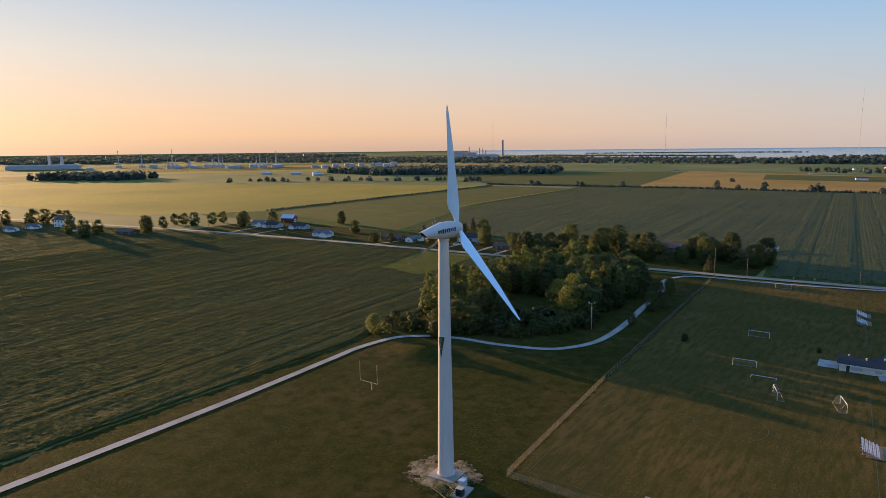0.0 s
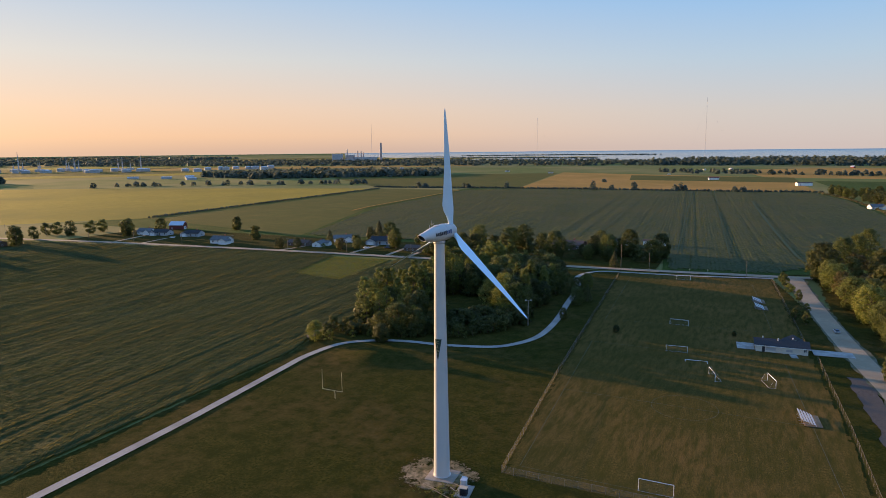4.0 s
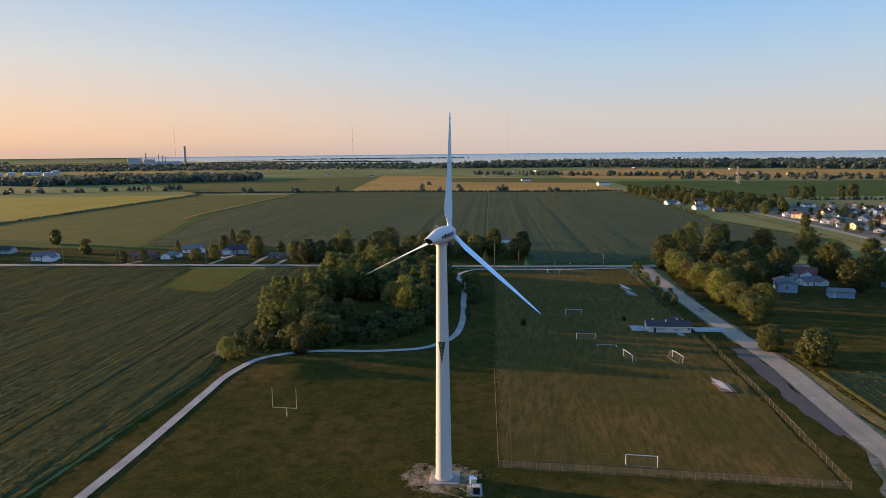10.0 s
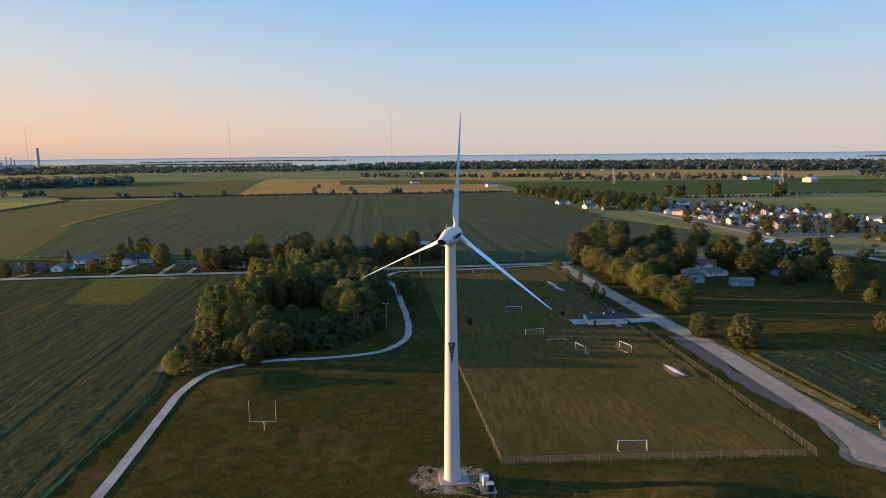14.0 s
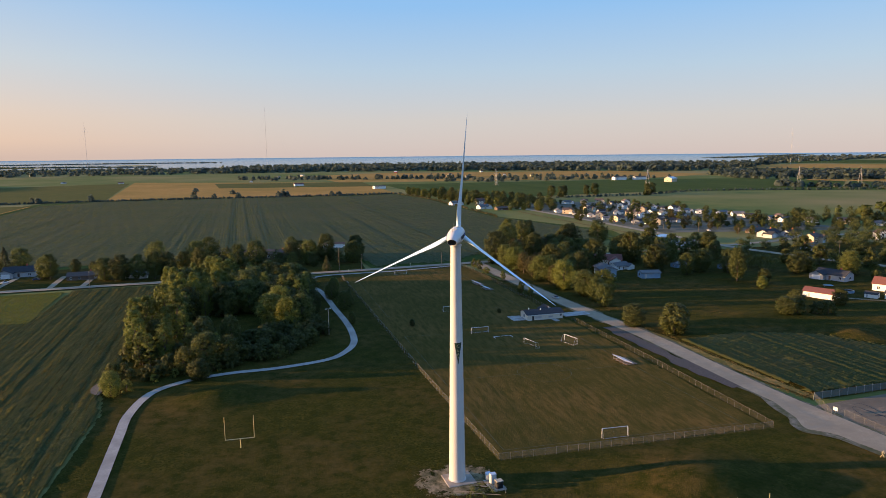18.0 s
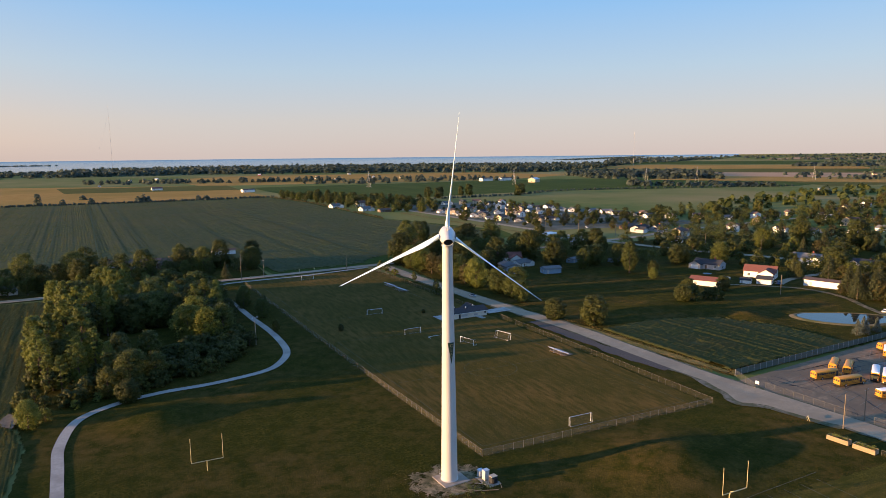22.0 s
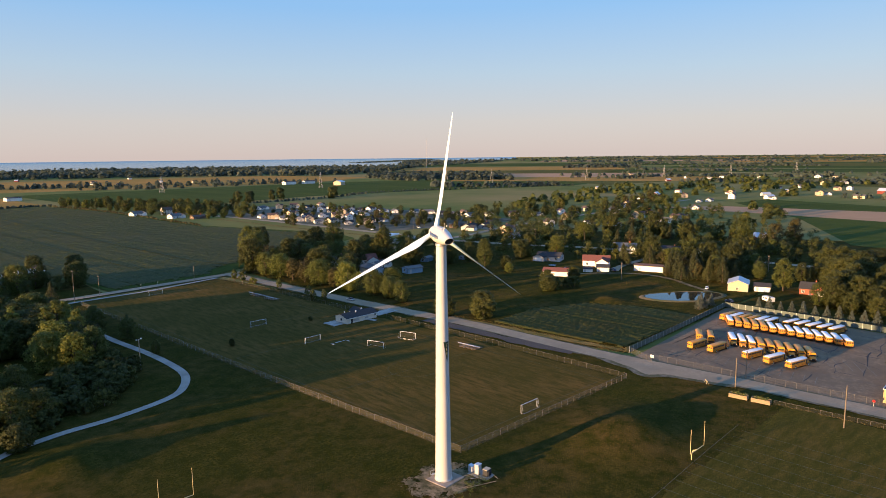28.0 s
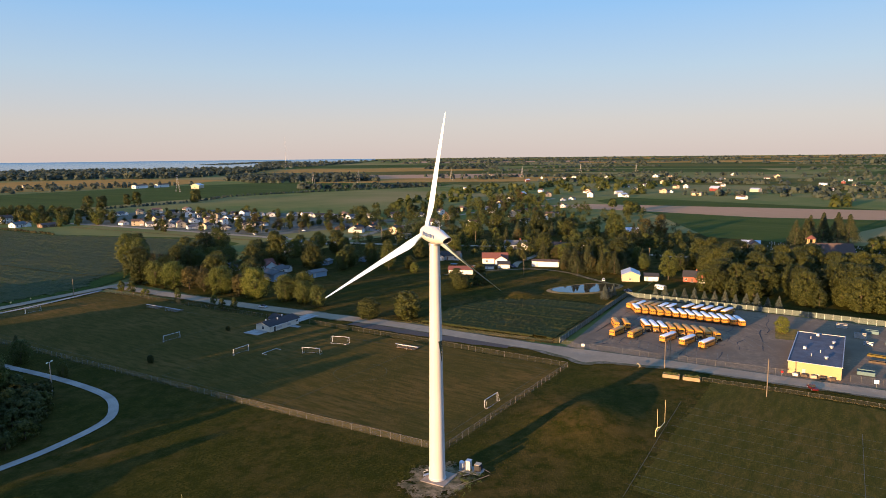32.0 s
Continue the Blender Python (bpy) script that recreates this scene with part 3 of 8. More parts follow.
ribbon("field_margin", [(116, 23), (150, 25), (200, 28)], 4, M_ROUGH, 0.12, 2, "dry yellow grass margin", wobble=1)


M_EARTH = material("bare_earth", (0.13, 0.092, 0.06), (0.19, 0.135, 0.088), 1.5, 0.95, bump=0.05)
for pts in ([(-203, 272), (-203.5, 290), (-204.5, 312)], [(-173, 272), (-175, 290), (-177, 312)], [(-156, 273), (-157, 288), (-158, 300)], [(-426, 248), (-431, 270), (-438, 294)], [(-396, 252), (-399, 268), (-401, 282)], [(-262, 264), (-259, 275), (-256, 286)]):
    ribbon("driveway", pts, 3.4, M_ROAD, 0.2, 4, "pale concrete driveway of a house")
field("bare_patch", [(p.x, p.y) for p in spline([(-96.5, 78), (-99.5, 81), (-100.5, 86), (-99, 91), (-97, 88), (-96, 83)], 2)], M_EARTH, 0.5, 20, "bare brown soil at the corner of the crop")

# seams, cracks and worn patches in the lot
rng_l = np.random.default_rng(8)
M_PATCH = material("patched_asphalt", (0.17, 0.145, 0.125), (0.22, 0.19, 0.16), 1.2, 0.9, bump=0.02)
M_TAR = material("tar", (0.03, 0.029, 0.029), (0.045, 0.043, 0.042), 1.5, 0.8)
for i in range(70):
    x0, y0 = rng_l.uniform(118, 205), rng_l.uniform(-54, 20)
    a, L = radians(rng_l.choice([4, 94, 94, 4, 60]) + rng_l.normal() * 3), rng_l.uniform(12, 40)
    pts = [(min(209, max(120, x0 + L * k / 5 * math.cos(a) + rng_l.normal() * 0.25)), min(15, max(-56, y0 + L * k / 5 * math.sin(a) + rng_l.normal() * 0.5))) for k in range(6)]
    ribbon("tar_seam", pts, 0.2, M_TAR, 0.085, 1.5, "dark tar seam in the asphalt", wobble=0.25)
for i in range(4):
    x0, y0, w, h = rng_l.uniform(124, 200), rng_l.uniform(-48, 14), rng_l.uniform(3, 9), rng_l.uniform(2, 6)
    ring = [(x0 + w * math.cos(q) * (1 + 0.25 * math.sin(3 * q + i)), y0 + h * math.sin(q) * (1 + 0.2 * math.cos(2 * q + i))) for q in [2 * math.pi * k / 22 for k in range(22)]]
    field("asphalt_patch", ring, M_PATCH, 0.065 + 0.001 * i, 30, "darker worn patch in the lot")


# ---- standing grass ----
M_TUFT = leafy(material("standing_grass", (0.02652, 0.03828, 0.003802), (0.07139, 0.06562, 0.008872), 0.8, 0.9, c3=(0.09689, 0.0565, 0.01141), scale2=0.03), 0.08)
M_DRY = leafy(material("dry_standing_grass", (0.12, 0.09, 0.03), (0.255, 0.1725, 0.06375), 1.5, 0.9, c3=(0.09, 0.0825, 0.0225), scale2=0.2), 0.4)
KEEP_OFF = np.array([(p.x, p.y, 2.1) for p in spline(PATH, 1.2)] + [(p.x, p.y, 4.6) for p in spline(SIDE_ROAD[1:], 2.5)] + [(0, 0, 4.4), (97.8, 70, 5), (97, 90, 5), (99, 50, 4), (100, 6, 6), (104, 0, 6)])


def tufts(name, poly, density, lo, hi, width, mat, label, seed, base=0.03, pitch=0.0):
    """Upright blades in small tufts, strewn over a piece of land; one mesh."""
    rng = np.random.default_rng(seed)
    P = np.array(poly, float)
    x0, x1, y0, y1 = P[:, 0].min(), P[:, 0].max(), P[:, 1].min(), P[:, 1].max()
    n = int((x1 - x0) * (y1 - y0) * density)
    x, y = rng.uniform(x0, x1, n), rng.uniform(y0, y1, n)
    ins = np.zeros(n, bool)
    tall = np.ones(n)
    if pitch:      # gathered on the crests of the rows, in long uneven drifts
        c, s_ = math.cos(radians(4.5)), math.sin(radians(4.5))
        u, v = x * c + y * s_, -x * s_ + y * c
        row = np.round(u / pitch + 0.35 * np.sin(v * 0.05 + np.sin(u * 0.11)))
        drift = np.sin(row * 2.4 + 1.7 * np.sin(v * 0.045 + row)) + 0.8 * np.sin(v * 0.09 + row * 1.3) + 0.5 * np.sin(v * 0.31 + 2.1 * row)
        u = row * pitch + rng.normal(0, 0.16 * pitch, n)
        x, y = u * c - v * s_, u * s_ + v * c
        tall = 0.75 + 0.33 * drift
    for i in range(len(P)):
        (ax, ay), (bx, by) = P[i], P[i - 1]
        if ay != by:
            ins ^= ((ay > y) != (by > y)) & (x < (bx - ax) * (y - ay) / (by - ay) + ax)
    for kx, ky, kr in KEEP_OFF:
        ins &= (x - kx) ** 2 + (y - ky) ** 2 > kr * kr
    ins &= tall > 0.28
    x, y, tall = x[ins], y[ins], tall[ins]
    n = len(x)
    z = np.full(n, base)
    for mx, my, ax, ay, h in MOUNDS:
        z += h * np.exp(-1.6 * np.minimum(((x - mx) / ax) ** 2 + ((y - my) / ay) ** 2, 40))
    a, w, h = rng.uniform(0, 3.1416, n), width * rng.uniform(0.5, 1.3, n), rng.uniform(lo, hi, n) * tall
    c, s_, lx, ly = np.cos(a) * w / 2, np.sin(a) * w / 2, rng.normal(0, 0.35, n) * h, rng.normal(0, 0.35, n) * h
    co = np.stack([np.stack(q, -1) for q in ((x - c, y - s_, z), (x + c, y + s_, z), (x + 0.7 * c + lx, y + 0.7 * s_ + ly, z + h), (x - 0.8 * c + lx, y - 0.8 * s_ + ly, z + 0.8 * h))], 1).reshape(-1, 3)
    me = bpy.data.meshes.new(name)
    me.vertices.add(4 * n)
    me.vertices.foreach_set("co", co.ravel())
    me.loops.add(4 * n)
    me.loops.foreach_set("vertex_index", np.arange(4 * n, dtype=np.int32))
    me.polygons.add(n)
    me.polygons.foreach_set("loop_start", np.arange(0, 4 * n, 4, dtype=np.int32))
    me.update(calc_edges=True)
    me.materials.append(mat)
    tagged(new(name, me), label, "crop" if base > 0.1 else "grass", "", "stuff")


tufts("grass_tufts", LAWN, 3.6, 0.02, 0.05, 0.17, M_TUFT, "short grass tufts standing on the lawn", 11)
tufts("grass_tufts", [(-11, -9), (10, -9), (10, 9), (-11, 9)], 7.0, 0.04, 0.1, 0.16, M_TUFT, "ragged grass creeping over the stony ground", 19, 0.1)
tufts("dry_grass", [(100.1, -36), (101, -36), (103.6, -60), (107.7, -135), (106.6, -135), (102.5, -60)], 5.0, 0.1, 0.3, 0.3, M_DRY, "tall dry grass along the low wire fence", 23)
tufts("grass_tufts", [(117, 24), (205, 26), (330, 30), (330, 300), (96, 280), (100, 180), (110, 95)], 0.9, 0.04, 0.1, 0.45, M_TUFT, "grass tufts on the garden lawns", 12)
tufts("dry_grass", [(107, 118), (112, 92), (110.5, 60), (111.5, 30), (114, 22), (200, 26), (200, 29.5), (119, 27), (115.5, 60), (114, 92), (110, 118)], 4.0, 0.08, 0.24, 0.35, M_DRY, "tall dry grass along the field edge", 13)


M_BEANLEAF = leafy(material("bean_leaves", (0.0484, 0.0589, 0.018), (0.1078, 0.1121, 0.042), 0.9, 0.8, c3=(0.1109, 0.09633, 0.0272), scale2=0.02, spec=0.3), 0.58)
M_MEADOWLEAF = leafy(material("meadow_leaves", (0.08, 0.095, 0.012), (0.17, 0.165, 0.026), 0.6, 0.85, c3=(0.12, 0.105, 0.02), scale2=0.06, spec=0.1), 0.35)
M_NORTHLEAF = leafy(material("north_bean_leaves", (0.05534, 0.07752, 0.0204), (0.1339, 0.1413, 0.04675), 0.3, 0.8, c3=(0.116, 0.117, 0.03825), scale2=0.01, spec=0.3), 0.5)
tufts("crop_leaves", [(-92, -170), (-93, 63), (-101, 90), (-99, 118), (-106, 262), (-157, 261), (-155, 186), (-192, 194), (-208, 258), (-272, 252), (-420, 236), (-420, -60)], 2.6, 0.12, 0.34, 0.34, M_BEANLEAF, "bean leaves standing over the rows", 15, 0.3, 2.4)
tufts("crop_leaves", [(-421, 236), (-478, 226), (-1000, 116), (-1100, -300), (-150, -300), (-91, -172), (-421, -62)], 0.34, 0.2, 0.5, 0.8, M_BEANLEAF, "bean leaves standing over the far rows", 16, 0.35, 4.8)
tufts("meadow_grass", [(-192, 191), (-155, 185), (-161, 258), (-210, 254)], 3.0, 0.08, 0.25, 0.4, M_MEADOWLEAF, "uncut grass on the meadow patch", 18, 0.06)
NORTH_CROP = [(-300, 345), (-110, 352), (10, 348), (16, 290), (78, 296), (84, 310), (100, 322), (240, 388), (250, 430), (195, 600), (182, 900), (156, 1060), (0, 1060), (-340, 1052), (-420, 985), (-385, 610)]
bean_rows("bean_crop", NORTH_CROP, 4.5, 3.0, 5.0, 0.5, "green bean rows beyond the main road", 6, M_NORTHLEAF)
tufts("crop_leaves", NORTH_CROP, 0.3, 0.12, 0.3, 1.0, M_NORTHLEAF, "bean leaves over the northern rows", 17, 0.42, 2.4)


# ---- the lake ----
def lake():
    coast = [(-34, 5500), (-29, 5200), (-22, 4700), (-12, 4200), (-8, 3900), (-5, 4200), (5, 4200), (20, 4450), (34, 4900), (37, 4300), (44, 5600), (47, 7000), (50, 12000)]
    s, n = Shape(), 84
    for i in range(n + 1):
        a = -34 + 84 * i / n
        d0 = np.interp(a, [c[0] for c in coast], [c[1] for c in coast])
        for k in range(9):
            d = d0 * (18400 / d0) ** (k / 8)
            x, y, z, q = far(d * math.sin(radians(a)), d * math.cos(radians(a)))
            s.v.append((x, y, z + 0.5 * (k > 0)))
        if i:
            b = 9 * i
            s.f += [(b - 9 + k, b + k, b + k + 1, b - 8 + k) for k in range(8)]
    tagged(part("lake", s, M_WATER, smooth=True), "pale blue lake meeting the sky", "water", "", "structure")


lake()


# ---- wind turbine ----
TAIL = -113.0   # heading of the tail, degrees from +x


def turbine():
    t = thing("wind_turbine", pose(0, 0, 0), "tall white three-bladed wind turbine on a concrete pad", "wind turbine")
    part("foundation", Shape().box(0.3, -0.2, 0.12, 6.8, 6.2, 0.36, 5, 0.1), M_PAD, t, "stained concrete foundation slab")
    rows = [(1.95, 0.2), (2.05, 0.25), (2.05, 0.45), (1.88, 0.5)]
    part("base_flange", Shape().lathe(rows, 40), M_WHITE, t, smooth=False)
    for z0, z1 in ((0.5, 14.0), (14.0, 33.0), (33.0, 54.4)):
        rad = [1.88 + (1.12 - 1.88) * (z - 0.5) / 53.9 for z in (z0, z1)]
        part("tower_section", Shape().lathe([(rad[0], z0), (rad[1], z1)], 48), M_WHITE, t, "white tapered steel tower section", True)
        part("flange", Shape().lathe([(rad[1] + 0.012, z1 - 0.05), (rad[1] + 0.012, z1 + 0.05)], 48), M_WHITE, t)
    door = Shape().box(0, 0, 1.15, 0.95, 0.12, 2.1, 0, 0.05)
    d = part("door", door, M_WPAINT, t, at=pose(1.83 * math.cos(radians(100)), 1.83 * math.sin(radians(100)), 0.55, 0, 0, 10))
    part("door_handle", Shape().box(0.35, 0.1, 1.1, 0.06, 0.08, 0.18), M_STEEL, d)
    stair = Shape()
    for k in range(4):
        stair.box(0, 1.4 - 0.35 * k, 0.22 + 0.18 * k, 1.1, 0.34, 0.05)
    stair.tube((-0.5, 1.5, 0.2), (-0.5, 1.5, 1.2), 0.03).tube((0.5, 1.5, 0.2), (0.5, 1.5, 1.2), 0.03)
    stair.tube((-0.5, 1.5, 1.2), (-0.5, 0.2, 1.9), 0.03).tube((0.5, 1.5, 1.2), (0.5, 0.2, 1.9), 0.03)
    part("stair", stair, M_STEEL, t, at=pose(1.9 * math.cos(radians(100)), 1.9 * math.sin(radians(100)), 0, 0, 0, 10))
    # nacelle: round in front, drawn out to a beak with an open underside at the tail; +x is towards the tail
    yaw = pose(0, 0, 56.5, 0, 6.5, TAIL)
    secs = [(-2.75, 1.62, 1.62, 0.0), (-2.4, 1.72, 1.74, 0.0), (-1.0, 1.8, 1.86, 0.02), (0.6, 1.78, 1.82, 0.05), (2.0, 1.62, 1.6, 0.05), (3.1, 1.42, 1.3, 0.06), (4.2, 1.2, 1.04, 0.02), (5.1, 1.04, 0.84, -0.08)]
    n = 28
    rings = [[(x + (0.55 * math.sin(a) if x > 4.7 else 0), w * math.cos(a), dz + h * math.sin(a)) for a in [2 * math.pi * i / n for i in range(n)]] for x, w, h, dz in secs]
    nac = Shape().loft(rings, False)
    nac.f.append(tuple(range(n - 1, -1, -1)))
    body = part("nacelle", nac, M_WHITE, t, "smooth white nacelle cover", True, yaw)
    inner = [[(x + (0.55 * math.sin(a) if x > 4.7 else 0), w * math.cos(a), dz + h * math.sin(a)) for a in [2 * math.pi * i / n for i in range(n)]] for x, w, h, dz in ((5.1, 0.94, 0.74, -0.08), (4.5, 0.86, 0.64, -0.02))]
    vent = Shape().loft(inner, False)
    vent.f.append(tuple(range(n, 2 * n)))
    lip = Shape().loft([rings[-1], inner[0]], False)
    part("vent_lip", lip, M_WHITE, body, "", True)
    part("vent", vent, M_DARK, body, "dark air outlet")
    part("seam", Shape().loft([[(x, 1.815 * math.cos(a), 1.875 * math.sin(a)) for a in [2 * math.pi * i / 32 for i in range(32)]] for x in (-1.22, -1.14)], False), M_STEEL, body)
    part("yaw_ring", Shape().lathe([(1.2, 54.3), (1.3, 54.4), (1.3, 54.75), (1.22, 54.85)], 32), M_STEEL, t)
    mast = Shape().tube((1.9, 0, 1.5), (1.9, 0, 3.3), 0.05, 0.03, 6).tube((1.9, -0.5, 2.4), (1.9, 0.5, 2.4), 0.03, 0.03, 6).tube((1.9, 0.5, 2.4), (1.9, 0.5, 2.75), 0.07, 0.05, 6).tube((2.3, -0.3, 1.5), (2.3, -0.3, 2.2), 0.07, 0.07, 6)
    part("weather_mast", mast, M_STEEL, body, "thin grey wind sensor mast")
    part("hatch", Shape().box(0.7, 0.1, 1.86, 1.1, 0.9, 0.1, 0, 0.04), M_WHITE, body)
    # lettering of the maker stands as plain bars on both flanks
    for side in (1, -1):
        for k in range(9):
            h = 0.7 if k % 3 else 0.95
            col = M_LOGO if k < 3 or side < 0 else M_INK
            x = -1.9 + 0.5 * k
            b = Shape().box(0, 0, 0, 0.34, 0.05, h)
            part("letter_bar", b, col, body, at=pose(x, side * (1.80 - 0.012 * max(0, x - 0.4) ** 2 * 6), 0.2, 0, 0, -side * 4 * max(0, x)))
    # rotor
    hub_x = -3.45
    hub = [[(x, r * math.cos(a), r * math.sin(a)) for a in [2 * math.pi * i / 28 for i in range(28)]] for x, r in ((-2.72, 1.58), (-3.0, 1.62), (-3.6, 1.58), (-4.1, 1.32), (-4.45, 0.95), (-4.65, 0.5), (-4.7, 0.05))]
    rotor = part("hub", Shape().loft(hub), M_WHITE, t, "rounded white spinner", True, yaw)
    L = 26.6
    secs = [(1.2, 1.15, 1.15, 0.5), (2.0, 1.15, 1.1, 0.5), (3.2, 1.7, 0.9, 0.40), (4.6, 2.6, 0.7, 0.32), (6.0, 2.85, 0.56, 0.28), (9, 2.4, 0.42, 0.28), (13, 1.9, 0.3, 0.29), (18, 1.4, 0.2, 0.3), (22, 0.95, 0.14, 0.3), (25, 0.6, 0.08, 0.32), (26.2, 0.3, 0.05, 0.35), (L, 0.08, 0.03, 0.4)]
    m = 18
    rings = []
    for z, ch, th, le in secs:
        q = min(1, max(0, (z - 2) / 4))
        tw = radians(PITCH_ANG - 12 * max(0, 1 - (z - 2) / 13) ** 1.4)
        ring = []
        for i in range(m):
            a = 2 * math.pi * i / m
            u, w = math.cos(a), math.sin(a)
            # round at the root, a drawn-out trailing edge further on
            cx = u * 0.5 * ch + (0.5 - le) * ch
            ty = w * 0.5 * th * (1 - q * 0.75 * max(0, u))
            x, y = cx * math.cos(tw) - ty * math.sin(tw), cx * math.sin(tw) + ty * math.cos(tw)
            ring.append((x + 0.95 * (z / L) ** 2, y, z))
        rings.append(ring)
    for k in range(3):
        blade = Shape().loft(rings)
        ang = SPIN + (0, 122, 239.4)[k]
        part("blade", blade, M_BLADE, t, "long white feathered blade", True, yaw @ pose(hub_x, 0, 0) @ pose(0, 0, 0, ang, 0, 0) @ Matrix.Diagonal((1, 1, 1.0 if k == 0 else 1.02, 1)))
    # pennant on the tower
    pen = Shape()
    for k, (r, w, z0, z1) in enumerate(((0.012, 0.82, 28.0, 33.0),)):
        rows = 24
        for j in range(rows + 1):
            z = z1 + (z0 - z1) * j / rows
            R = 1.88 + (1.12 - 1.88) * (z - 0.5) / 53.9 + r
            half = w * 1.05 * (1 - j / rows) / R
            for i in range(7):
                a = radians(PENNANT) + half * (i / 3 - 1)
                pen.v.append((R * math.cos(a), R * math.sin(a), z))
        for j in range(rows):
            pen.f += [(j * 7 + i, j * 7 + i + 1, j * 7 + 8 + i, j * 7 + 7 + i) for i in range(6)]
    pn = part("pennant", pen, M_PENNANT, t, "dark green triangular pennant with pale letters")
    for ch, z, sz in (("C", 31.9, 1.0), ("L", 30.95, 0.9), ("A", 30.1, 0.75), ("Y", 29.4, 0.6)):
        tx = bpy.data.curves.new("letter", "FONT")
        tx.body, tx.size, tx.extrude, tx.align_x = ch, sz, 0.01, "CENTER"
        tx.materials.append(M_GOLDTEXT)
        lt = new("letter", tx)
        lt.parent = pn
        R = 1.88 + (1.12 - 1.88) * (z - 0.5) / 53.9 + 0.05
        lt.matrix_basis = pose(R * math.cos(radians(PENNANT)), R * math.sin(radians(PENNANT)), z, 90, 0, PENNANT + 90)
    return t


PITCH_ANG, SPIN, PENNANT = -2.0, -6.0, -88.0
M_INK = material("black_lettering", (0.03, 0.03, 0.035), None, 2.0, 0.5)
M_LOGO = material("blue_lettering", (0.05, 0.1, 0.25), None, 2.0, 0.5)
M_GOLDTEXT = material("pale_gold_letters", (0.5, 0.42, 0.22), None, 2.0, 0.5)
M_PENNANT = material("pennant_green", (0.02, 0.045, 0.03), (0.03, 0.055, 0.035), 2.0, 0.5)
turbine()


# wheel tracks and a drain through the north field
for i in range(11):
    x = -290 + 34 * i
    ribbon("wheel_track", [(x, 352), (x - 23, 700), (x - 46, 1060)], 0.9, M_CROP, 0.8, 60, "dark wheel track through the crop")
ribbon("drain", [(100, 330), (92, 360), (76, 600), (62, 860)], 2.2, M_CROP, 0.85, 40, "dark drain line in the field")
ribbon("farm_track", [(-390, 560), (-400, 613), (-427, 973)], 3.5, M_TAN_FAR, 0.6, 40, "pale farm track between crops")

# a patchwork of fields in the east
rng_f = np.random.default_rng(91)
for i in range(26):
    d, a = 1350 * 1.11 ** (i * 0.8), rng_f.uniform(-35, 42)
    w, h = d * rng_f.uniform(0.12, 0.3), d * rng_f.uniform(0.06, 0.14)
    c, s_ = math.cos(radians(a)), math.sin(radians(a))
    quad = [(d * c + u * c - v * s_, d * s_ + u * s_ + v * c) for u, v in ((-h, -w), (h, -w), (h, w), (-h, w))]
    field("far_field", quad, (M_GREEN_FAR, M_BEAN_FAR, M_BEAN_FAR, M_GREEN_FAR, M_TAN_FAR, M_BEAN_FAR, M_PINK_FAR)[i % 7], 0.2 + 0.03 * i, max(120, d / 10), "far field in the patchwork of farmland")
for i in range(14):
    d, a = 2100 * 1.12 ** i, rng_f.uniform(112, 165)
    w, h = d * rng_f.uniform(0.12, 0.3), d * rng_f.uniform(0.06, 0.12)
    c, s_ = math.cos(radians(a)), math.sin(radians(a))
    quad = [(d * c + u * c - v * s_, d * s_ + u * s_ + v * c) for u, v in ((-h, -w), (h, -w), (h, w), (-h, w))]
    field("far_field", quad, (M_GREEN_FAR, M_YELLOW_FAR, M_GREEN_FAR, M_TAN_FAR)[i % 4], 0.2 + 0.03 * i, max(150, d / 10), "far field in the patchwork of farmland")


# ---- trees ----
M_LEAF = leaf_material("leaves_green", (0.05174, 0.07319, 0.01584), (0.1453, 0.1582, 0.0396))
M_LEAF_Y = leaf_material("leaves_yellow_green", (0.07916, 0.1056, 0.01944), (0.2083, 0.2235, 0.0486))
M_LEAF_D = leaf_material("leaves_dark", (0.03834, 0.05245, 0.01331), (0.1095, 0.116, 0.03106))
M_LEAF_R = leaf_material("leaves_rusty", (0.05152, 0.05078, 0.01656), (0.1251, 0.1058, 0.03726))
# distance haze is put into this leaf colour: paler and bluer than near leaves
M_LEAF_HAZE = leaf_material("far_leaves", (0.04733, 0.06993, 0.05355), (0.1124, 0.1311, 0.09563), 0.1)
M_NEEDLE = leaf_material("blue_spruce_needles", (0.07, 0.09, 0.07), (0.17, 0.19, 0.155), 0.12)
M_NEEDLE_D = leaf_material("dark_needles", (0.0418, 0.057, 0.0225), (0.114, 0.12, 0.05))


